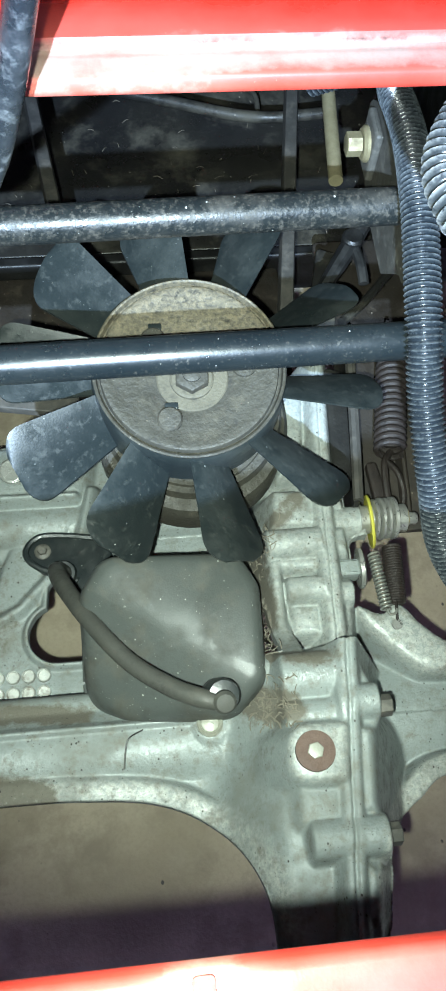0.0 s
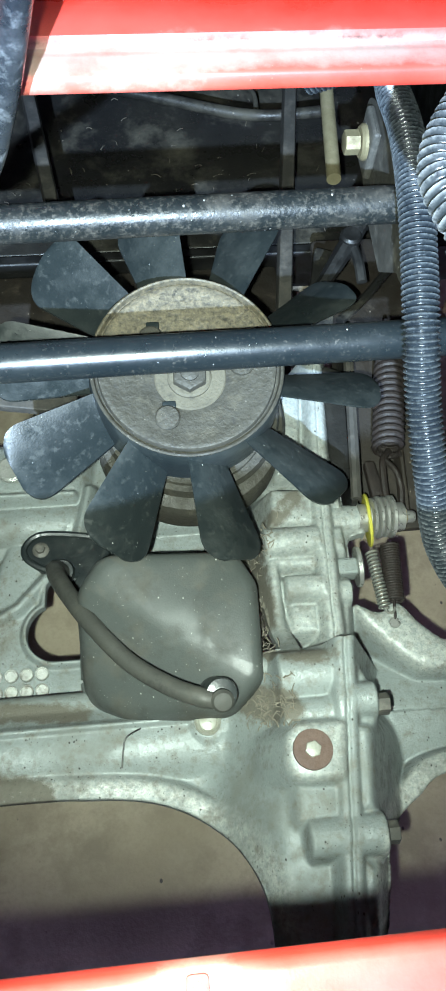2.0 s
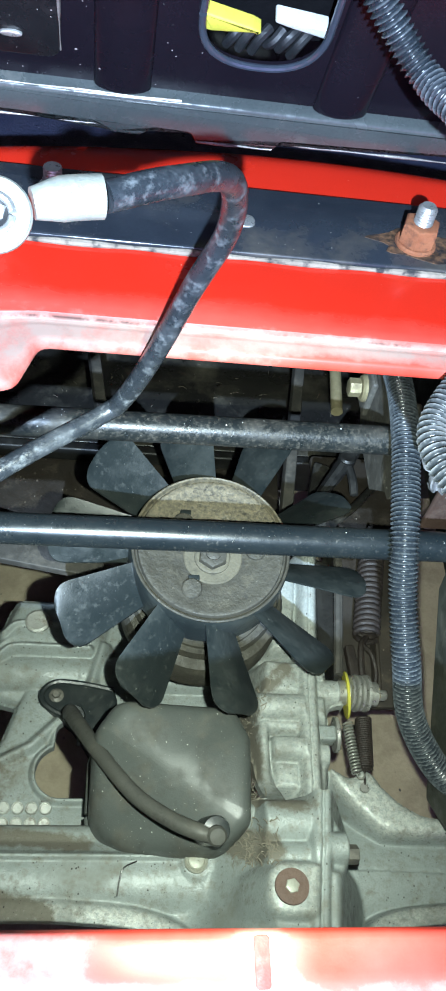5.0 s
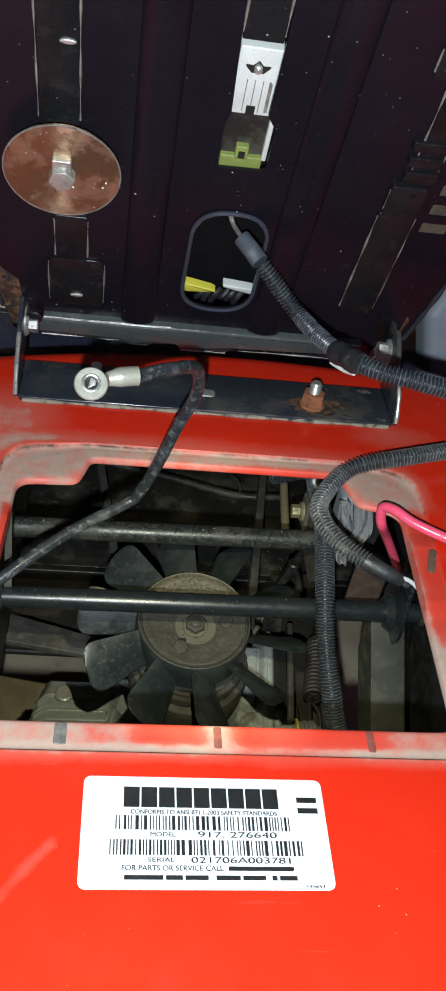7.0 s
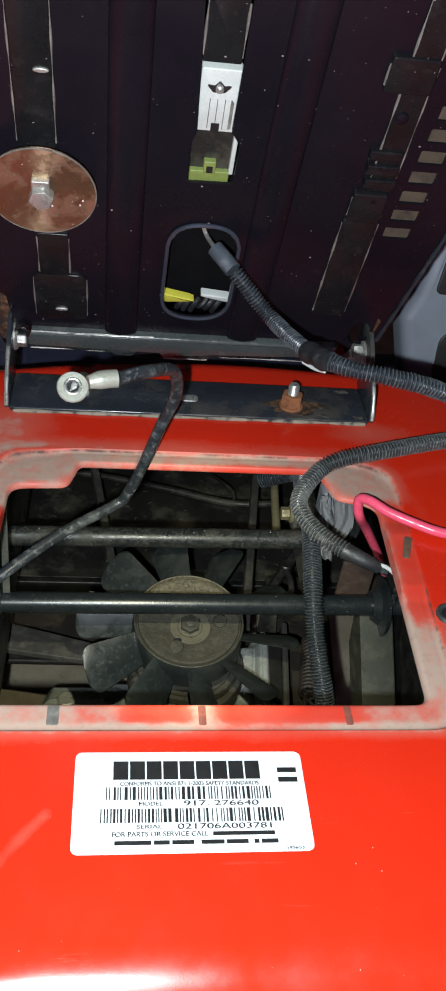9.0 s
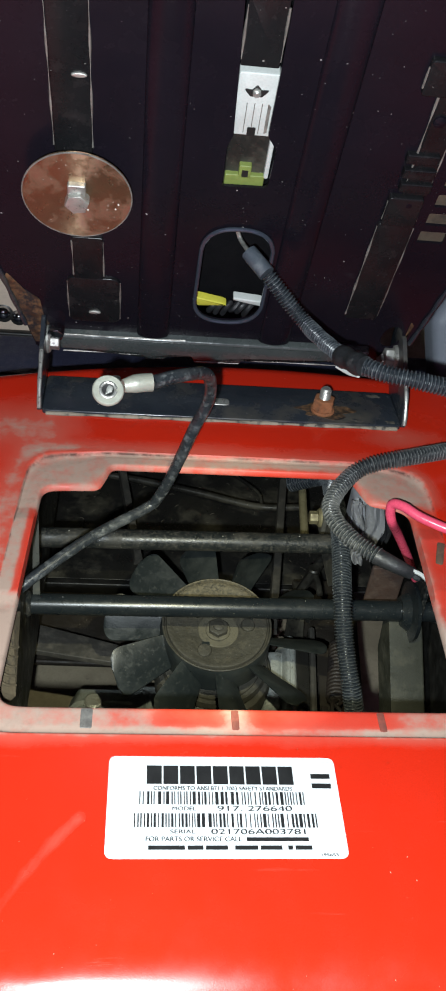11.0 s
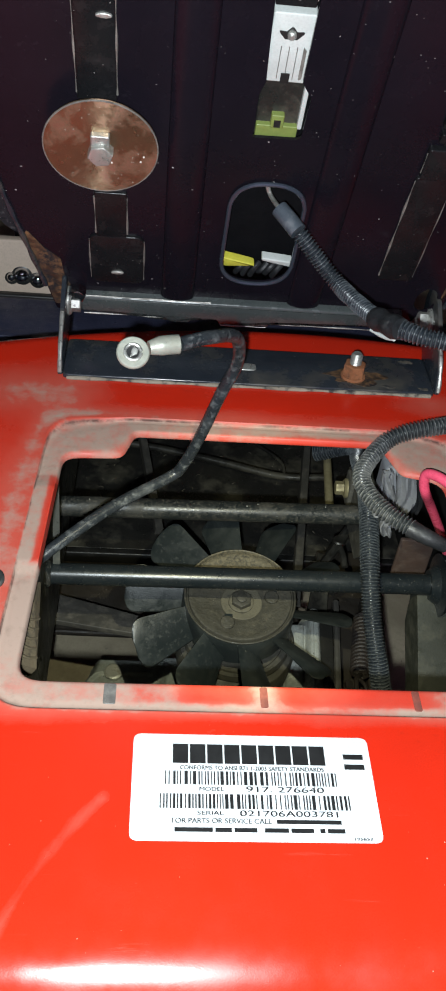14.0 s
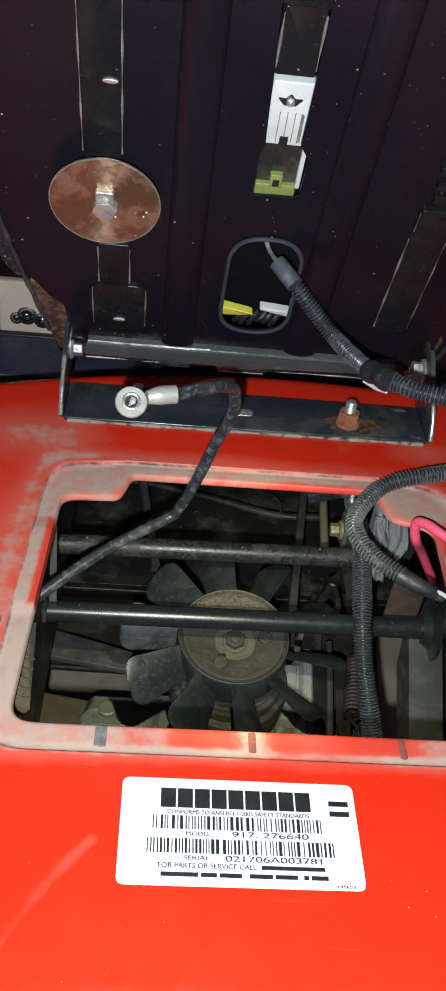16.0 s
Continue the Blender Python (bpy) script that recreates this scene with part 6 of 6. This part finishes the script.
# ---- oil expansion tank ----
def build_tank():
    tank = thing("oil_tank", (-0.015, -0.10, 0.27), "smoky grey plastic oil expansion tank on the transaxle", "tank")
    loop = rounded([(-0.0610, -0.1210, 0.022), (-0.038, -0.1345, 0.026), (0.014, -0.1375, 0.016), (0.0275, -0.1260, 0.010), (0.0295, -0.078, 0.014), (0.021, -0.0600, 0.012), (-0.048, -0.0575, 0.014), (-0.0610, -0.074, 0.012)])
    mid = Vector((-0.014, -0.102))

    def roof(x, y):
        # a gentle upper face, a broad bevel across it and a steep lower face
        u = 0.618 * (x + 0.012) + 0.786 * (y + 0.095)
        over = lambda v: 0.5 * (v + math.sqrt(v * v + 0.000016))
        return 0.326 + 0.26 * u - 0.58 * over(-0.007 - u) - 0.33 * over(u - 0.007)

    bm = bmesh.new()
    rings = []
    for f, fall in ((1.0, None), (1.0, 0.012), (0.985, 0.0065), (0.955, 0.0025), (0.91, 0.0006), (0.84, 0.0), (0.77, 0.0), (0.7, 0.0), (0.62, 0.0), (0.55, 0.0), (0.47, 0.0), (0.4, 0.0), (0.32, 0.0), (0.25, 0.0), (0.17, 0.0), (0.1, 0.0)):
        ring = []
        for p in loop:
            q = mid + (p - mid) * f
            ring.append(bm.verts.new((q.x, q.y, 0.262 if fall is None else roof(q.x, q.y) - fall)))
        rings.append(ring)
    for a, b in zip(rings, rings[1:]):
        for n in range(len(loop)):
            bm.faces.new((a[n - 1], a[n], b[n], b[n - 1]))
    bm.faces.new(rings[0])
    bm.faces.new(rings[-1])
    body = part("body", bm, TANK, tank, sharp=60)
    part("rim", sweep([(p[0] * 1.0, p[1], 0.268) for p in loop] + [(loop[0][0], loop[0][1], 0.268)], 0.0022, 0.004, 8), TANK, body)
    port = part("port", turned([(0.0075, -0.02), (0.0075, 0.010), (0.0068, 0.0125), (0.0040, 0.0130)], aim((0.0040, -0.1325, 0.330), (0.05, -0.25, 1)), 28), PLASTIC, body, "dark rounded filler port")
    part("cap", turned([(0.0052, 0), (0.0052, 0.0030), (0.0040, 0.0046), (0.0015, 0.005)], aim((0.0045, -0.1375, 0.3405), (0.05, -0.5, 1)), 24), HOSE, port)
    part("spout", turned([(0.0055, 0), (0.0055, 0.012)], aim((0.0245, -0.1195, 0.315), (1, 0, 0)), 20), CAST, body)
    # moulded ear with its bolt
    ear = prism(rounded([(-0.0970, -0.0160, 0.006), (-0.0860, -0.0105, 0.005), (-0.0480, -0.0150, 0.004), (-0.0380, -0.0620, 0.004), (-0.0600, -0.0640, 0.006), (-0.0740, -0.0440, 0.006), (-0.0950, -0.0270, 0.008)]), 0.232, 0.2435, 0.002)
    part("mount_ear", ear, PLASTIC, body, "black moulded mounting ear")
    part("ear_rim", sweep([(-0.0660, -0.0420, 0.2440), (-0.0900, -0.0310, 0.2440), (-0.0960, -0.0215, 0.2440), (-0.0880, -0.0130, 0.2440), (-0.0700, -0.0135, 0.2440), (-0.0480, -0.0175, 0.2440)], 0.0020, 0.003, 8), PLASTIC, body)
    bolt = part("ear_bolt", turned([(0.0048, 0), (0.0048, 0.001), (0.0036, 0.0018)], pose(-0.0862, -0.0222, 0.2432), 24), PLATE, body)
    part("bolt_head", hexagon(0.0028, 0.003, pose(-0.0862, -0.0222, 0.2445)), PLATE, bolt)
    return tank


build_tank()
hose = thing("vent_hose", (-0.0735, -0.0385, 0.248), "black rubber vent hose curving over the tank", "hose")
part("hose", sweep([(-0.0735, -0.0385, 0.248), (-0.0755, -0.0440, 0.268), (-0.0690, -0.0620, 0.292), (-0.0550, -0.0880, 0.3135), (-0.0370, -0.1120, 0.3240), (-0.0190, -0.1275, 0.3335), (-0.0045, -0.1355, 0.3395), (0.0030, -0.1370, 0.3385)], lambda s: 0.0053 - 0.0009 * min(1, s / 0.1), 0.002, 16), HOSE, hose)
part("end_collar", turned([(0.0070, 0), (0.0072, 0.0015), (0.0072, 0.0060), (0.0066, 0.0072)], aim((-0.0733, -0.0378, 0.2450), (-0.05, -0.2, 1)), 24), PLASTIC, hose, "moulded collar at the hose end")

# ---- springs and linkage beside the gearcase ----
pulley = thing("idler_spool", (0.095, -0.041, 0.28), "grooved zinc spool with a yellow ring and end nut", "spool")
for x0, x1, r in ((0.0972, 0.1002, 0.0108), (0.1005, 0.1035, 0.0116), (0.1038, 0.1068, 0.0112), (0.1071, 0.1106, 0.0116)):
    part("groove_ring", turned([(r * 0.86, 0), (r, 0.0008), (r, x1 - x0 - 0.0008), (r * 0.86, x1 - x0)], aim((x0, -0.0378, 0.2960), (1, 0, -0.05)), 32), ZINC, pulley)
part("yellow_ring", turned([(0.0143, 0), (0.0149, 0.0008), (0.0143, 0.0016), (0.010, 0.0016)], aim((0.0960, -0.0385, 0.2940), (1, 0, 0.15)), 36), YELLOW, pulley, "bright yellow plastic ring")
part("core", turned([(0.0078, 0), (0.0078, 0.026)], aim((0.0900, -0.0378, 0.2960), (1, 0, -0.05)), 24), ZINC, pulley)
part("end_nut", hexagon(0.0062, 0.0065, aim((0.1110, -0.0380, 0.2950), (1, 0, -0.05))), YELLOWZINC, pulley)
part("stud_tip", turned([(0.0034, 0), (0.0034, 0.005), (0.0027, 0.006)], aim((0.1170, -0.0382, 0.2946), (1, 0, -0.05)), 16), ZINC, pulley)

spring = thing("return_spring", (0.1, -0.07, 0.285), "bright steel return spring hooked to a cast lug", "spring", group="return springs")
part("coil", coil((0.0960, -0.0560, 0.292), (0.0990, -0.0870, 0.289), 0.0029, 0.0007, 16), UPRIGHT, spring)
part("hook", sweep([(0.0990, -0.0870, 0.289), (0.1005, -0.0895, 0.2880), (0.1035, -0.0890, 0.2880), (0.1050, -0.0860, 0.2885)], 0.0007, 0.001, 7), UPRIGHT, spring)
spring = thing("return_spring", (0.108, -0.06, 0.285), "dark brown rusty return spring beside the spool", "spring", group="return springs")
part("coil", coil((0.1085, -0.0510, 0.286), (0.1060, -0.0820, 0.285), 0.0046, 0.0009, 22), SPRING, spring)
part("hook", sweep([(0.1060, -0.0820, 0.285), (0.1050, -0.0860, 0.2860), (0.1045, -0.0905, 0.2862), (0.1040, -0.0935, 0.2855)], 0.0008, 0.001, 7), SPRING, spring)
part("end_loop", turned([(0.0028, 0), (0.0030, 0.0007), (0.0028, 0.0014), (0.0012, 0.0014)], pose(0.1038, -0.0945, 0.2850), 16), ZINC, spring)
spring = thing("torsion_spring", (0.12, 0.03, 0.27), "heavy rust-brown torsion spring beside the belt plate", "spring")
part("coil", coil((0.1300, 0.070, 0.288), (0.1175, 0.0060, 0.288), 0.0078, 0.0019, 15), SPRING, spring)
part("arm", sweep([(0.1190, 0.0080, 0.284), (0.1130, -0.0020, 0.288), (0.1120, -0.0240, 0.286), (0.1165, -0.0290, 0.284)], 0.0022, 0.002, 9), SPRING, spring)
part("link", prism(rounded([(0.1045, 0.004, 0.002), (0.1105, 0.004, 0.002), (0.1140, -0.022, 0.003), (0.1060, -0.024, 0.003)]), 0.276, 0.281, 0.001), SPRING, spring)
part("clip", sweep([(0.1150, 0.0000, 0.288), (0.1190, -0.0080, 0.290), (0.1210, -0.0180, 0.288), (0.1200, -0.0270, 0.286)], 0.0018, 0.002, 8), SPRING, spring)
side = thing("belt_guide", (0.09, 0.0, 0.24), "dark steel belt guide plate with a worn edge", "plate")
part("plate", prism(rounded([(-0.032, 0.225, 0.002), (0.075, 0.225, 0.002), (0.075, 0.305, 0.004), (-0.032, 0.305, 0.004)]), 0, 0.0035, 0.0008, Matrix(((0.10, 0, 1, 0.0905), (1, 0, 0, 0), (0, 1, 0, 0), (0, 0, 0, 1)))), GREASE, side)
part("edge", sweep([(0.0900, -0.030, 0.305), (0.0965, 0.030, 0.306), (0.1010, 0.074, 0.306)], 0.0030, 0.004, 8), BELT, side)
part("flap", prism(rounded([(0.0790, -0.010, 0.003), (0.0880, -0.022, 0.003), (0.0950, 0.050, 0.003), (0.0830, 0.055, 0.003)]), 0.302, 0.306, 0.001), GREASE, side)
corner = thing("inner_side_panel", (-0.15, -0.19, 0.52), "dusty olive-brown side panel below the opening's corner", "panel")
bm = bmesh.new()
top = [bm.verts.new(p) for p in ((-0.1348, -0.1545, 0.5700), (-0.1325, -0.1454, 0.5600), (-0.1300, -0.1913, 0.5450), (-0.1385, -0.1990, 0.5600))]
low = [bm.verts.new(v.co + Vector((-0.004, 0.0, -0.006))) for v in top]
bm.faces.new(top)
bm.faces.new(low[::-1])
for k in range(4):
    bm.faces.new((top[k - 1], top[k], low[k], low[k - 1]))
part("panel", bm, BROWN, corner)
a, b, c, d = [Vector(p) for p in ((-0.1348, -0.1545, 0.5700), (-0.1325, -0.1454, 0.5600), (-0.1300, -0.1913, 0.5450), (-0.1385, -0.1990, 0.5600))]
for k in range(5):
    u = 0.45 + 0.11 * k
    part("ridge", sweep([a.lerp(d, u) + Vector((0, 0, 0.001)), a.lerp(d, u).lerp(b.lerp(c, u), 0.5) + Vector((0, -0.002, 0.0015)), b.lerp(c, u) + Vector((0, 0, 0.001))], 0.0008, 0.002, 6), BROWN, corner)
solo("cross_link", sweep([(0.145, 0.135, 0.30), (0.118, 0.105, 0.30), (0.098, 0.085, 0.305)], 0.003, 0.004, 10), GREASE, "dark steel link rod behind the fan", "rod")
solo("hanger_strap", prism(rounded([(0.0750, 0.070, 0.002), (0.0950, 0.070, 0.002), (0.1080, 0.150, 0.003), (0.0960, 0.155, 0.003)]), 0.285, 0.290, 0.001), GREASE, "dark steel strap behind the fan", "strap")
solo("left_strut", prism(rounded([(-0.175, 0.075, 0.003), (-0.060, 0.055, 0.003), (-0.060, 0.075, 0.003), (-0.175, 0.110, 0.003)]), 0.262, 0.268, 0.001), BELT, "worn grey steel strut behind the fan", "strut")
leg = thing("support_leg_plate", (0.145, -0.05, 0.30), "dusty dark steel frame leg below the cross tube's end", "frame leg")
part("face", prism(rounded([(-0.105, 0.300, 0.003), (-0.006, 0.375, 0.003), (0.002, 0.412, 0.004), (-0.012, 0.414, 0.004), (-0.130, 0.322, 0.004)]), 0.136, 0.164, 0.002, Matrix(((0, 0, 1, 0), (1, 0, 0, 0), (0, 1, 0, 0), (0, 0, 0, 1)))), LEGPAINT, leg)
part("gusset", prism(rounded([(-0.022, 0.380, 0.003), (0.010, 0.400, 0.003), (0.012, 0.470, 0.008), (-0.012, 0.480, 0.008)]), 0.156, 0.160, 0.001, Matrix(((0, 0, 1, 0), (1, 0, 0, 0), (0, 1, 0, 0), (0, 0, 0, 1)))), TUBE, leg)
axle = thing("rear_axle_assembly", (-0.263, -0.15, 0.0), "rear axle end with a dusty black lugged tyre", "axle")
part("hub_shaft", turned([(0.020, 0), (0.020, 0.13), (0.016, 0.134)], aim((-0.29, -0.15, 0.244), (1, 0, 0)), 24), GREASE, axle)
tyre = part("tyre", turned([(0.16, -0.07), (0.215, -0.085), (0.238, -0.06), (0.242, 0.0), (0.238, 0.06), (0.215, 0.085), (0.16, 0.07)], aim((-0.263, -0.15, 0.244), (1, 0, 0)), 60), RUBBER, axle)
for k in range(40):
    m = Matrix.Translation((-0.263, -0.15, 0.244)) @ pose(0, 0, 0, 9 * k, 0, 0)
    part("lug", box(-0.080, -0.009, 0.232, -0.010, 0.009, 0.246, 0.002, 0.003, m @ pose(0, 0, 0, 0, 0, 25)), RUBBER, tyre)
    part("lug", box(0.010, -0.009, 0.232, 0.080, 0.009, 0.246, 0.002, 0.003, m @ pose(0, 0, 0, 4.5, 0, 0) @ pose(0, 0, 0, 0, 0, -25)), RUBBER, tyre)

# bits of dry grass and dirt lodged round the tank
dice = random.Random(23)
bm = bmesh.new()
for k in range(620):
    spot = dice.choice(((0.026, -0.136, 0.011, 0.008), (0.030, -0.143, 0.006, 0.006), (-0.02, -0.051, 0.034, 0.006), (0.010, -0.052, 0.02, 0.006), (0.0325, -0.085, 0.003, 0.03), (0.035, -0.048, 0.006, 0.012)))
    x, y = spot[0] + dice.gauss(0, 0.5) * spot[2], spot[1] + dice.gauss(0, 0.5) * spot[3]
    z = float(Z[int(round((x + 0.270) / STEP)), int(round((y + 0.246) / STEP))])
    a, l = dice.uniform(0, 6.28), dice.uniform(0.0010, 0.0055)
    other = sweep([(x, y, z), (x + 0.5 * l * math.cos(a), y + 0.5 * l * math.sin(a), z + 0.0012), (x + l * math.cos(a + 0.2), y + l * math.sin(a + 0.2), z + dice.uniform(0, 0.002))], dice.uniform(0.00014, 0.00034), 0.0012, 5)
    me = bpy.data.meshes.new("stalk")
    other.to_mesh(me)
    other.free()
    bm.from_mesh(me)
    bpy.data.meshes.remove(me)
solo("grass_clippings", bm, surface("grass_clipping", (0.21, 0.19, 0.145), (0.11, 0.10, 0.075), 0.85), "dry grass clippings and dirt round the oil tank", "grass", kind="stuff")
solo("grass_stalk", sweep([(-0.0330, -0.1380, 0.2905), (-0.0400, -0.1420, 0.2925), (-0.0420, -0.1480, 0.2910), (-0.0430, -0.1560, 0.2895)], 0.0004, 0.001, 6), GREASE, "single dark dry grass stalk on the axle housing", "grass")

# ---- beyond the seat ----
tunnel = thing("tunnel_cover", (0, 0.19, 0.478), "blue-black textured plastic tunnel cover below the seat", "cover")
part("top", prism(rounded([(-0.34, 0.108, 0.02), (0.33, 0.108, 0.02), (0.33, 0.272, 0.02), (-0.34, 0.272, 0.02)]), 0.478, 0.498, 0.012), NAVY, tunnel)
for y in (0.150, 0.172, 0.194):
    part("raised_bar", prism(box_loop(-0.30, y, 0.29, y + 0.010, 0.004), 0.4978, 0.4996, 0.0008), NAVY, tunnel)
board = thing("control_board", (-0.20, 0.28, 0.40), "navy case with a recessed beige panel and chrome knobs", "panel")
part("panel", box(-0.2300, 0.276, 0.478, -0.12, 0.286, 0.548, 0.002, 0.004), BEIGE, board)
part("side_frame", box(-0.2375, 0.262, 0.470, -0.2302, 0.288, 0.556, 0.002, 0.003), INK, board, "black case edge")
part("lower_frame", box(-0.2300, 0.268, 0.470, -0.12, 0.2758, 0.4975, 0.002, 0.002), INK, board, "black case edge")
for x, z, r in ((-0.2030, 0.5150, 0.0062), (-0.1890, 0.5110, 0.0052), (-0.2130, 0.5115, 0.0040)):
    knob = part("knob", turned([(r, 0), (r * 1.1, 0.002), (r * 0.8, 0.005), (r * 0.45, 0.006), (r * 0.4, 0.009), (r * 0.2, 0.0095)], aim((x, 0.276, z), (0.2, -1, 0.6)), 20), CHROME, board, "bright chrome knob")
    part("knob_base", turned([(r * 1.5, 0), (r * 1.5, 0.001), (r * 1.2, 0.002)], aim((x, 0.2765, z - 0.001), (0, -1, 0.1)), 20), INK, knob)
console = thing("grey_console", (0.21, 0.17, 0.50), "smooth grey plastic console beside the tipped seat", "console")
part("shell", prism(rounded([(0.192, 0.482, 0.015), (0.33, 0.482, 0.02), (0.33, 0.66, 0.03), (0.196, 0.66, 0.01), (0.1815, 0.592, 0.006), (0.1710, 0.570, 0.012)]), 0.07, 0.10, 0.010, Matrix(((1, 0, 0, 0), (0, 0.2, -1, 0.15), (0, 1, 0.2, 0), (0, 0, 0, 1)))), GREY, console)
# black raised patches; their colour stands in for the shade inside the recesses
part("lower_recess", prism(rounded([(0.207, 0.515, 0.012), (0.30, 0.515, 0.012), (0.30, 0.560, 0.012), (0.207, 0.560, 0.012)]), 0.095, 0.1012, 0.001, Matrix(((1, 0, 0, 0), (0, 0.2, -1, 0.15), (0, 1, 0.2, 0), (0, 0, 0, 1)))), INK, console, "dark lower recess")
part("recess", prism(rounded([(0.195, 0.592, 0.006), (0.30, 0.592, 0.012), (0.30, 0.645, 0.012), (0.203, 0.645, 0.006)]), 0.095, 0.1015, 0.001, Matrix(((1, 0, 0, 0), (0, 0.2, -1, 0.15), (0, 1, 0.2, 0), (0, 0, 0, 1)))), INK, console, "dark recessed panel")
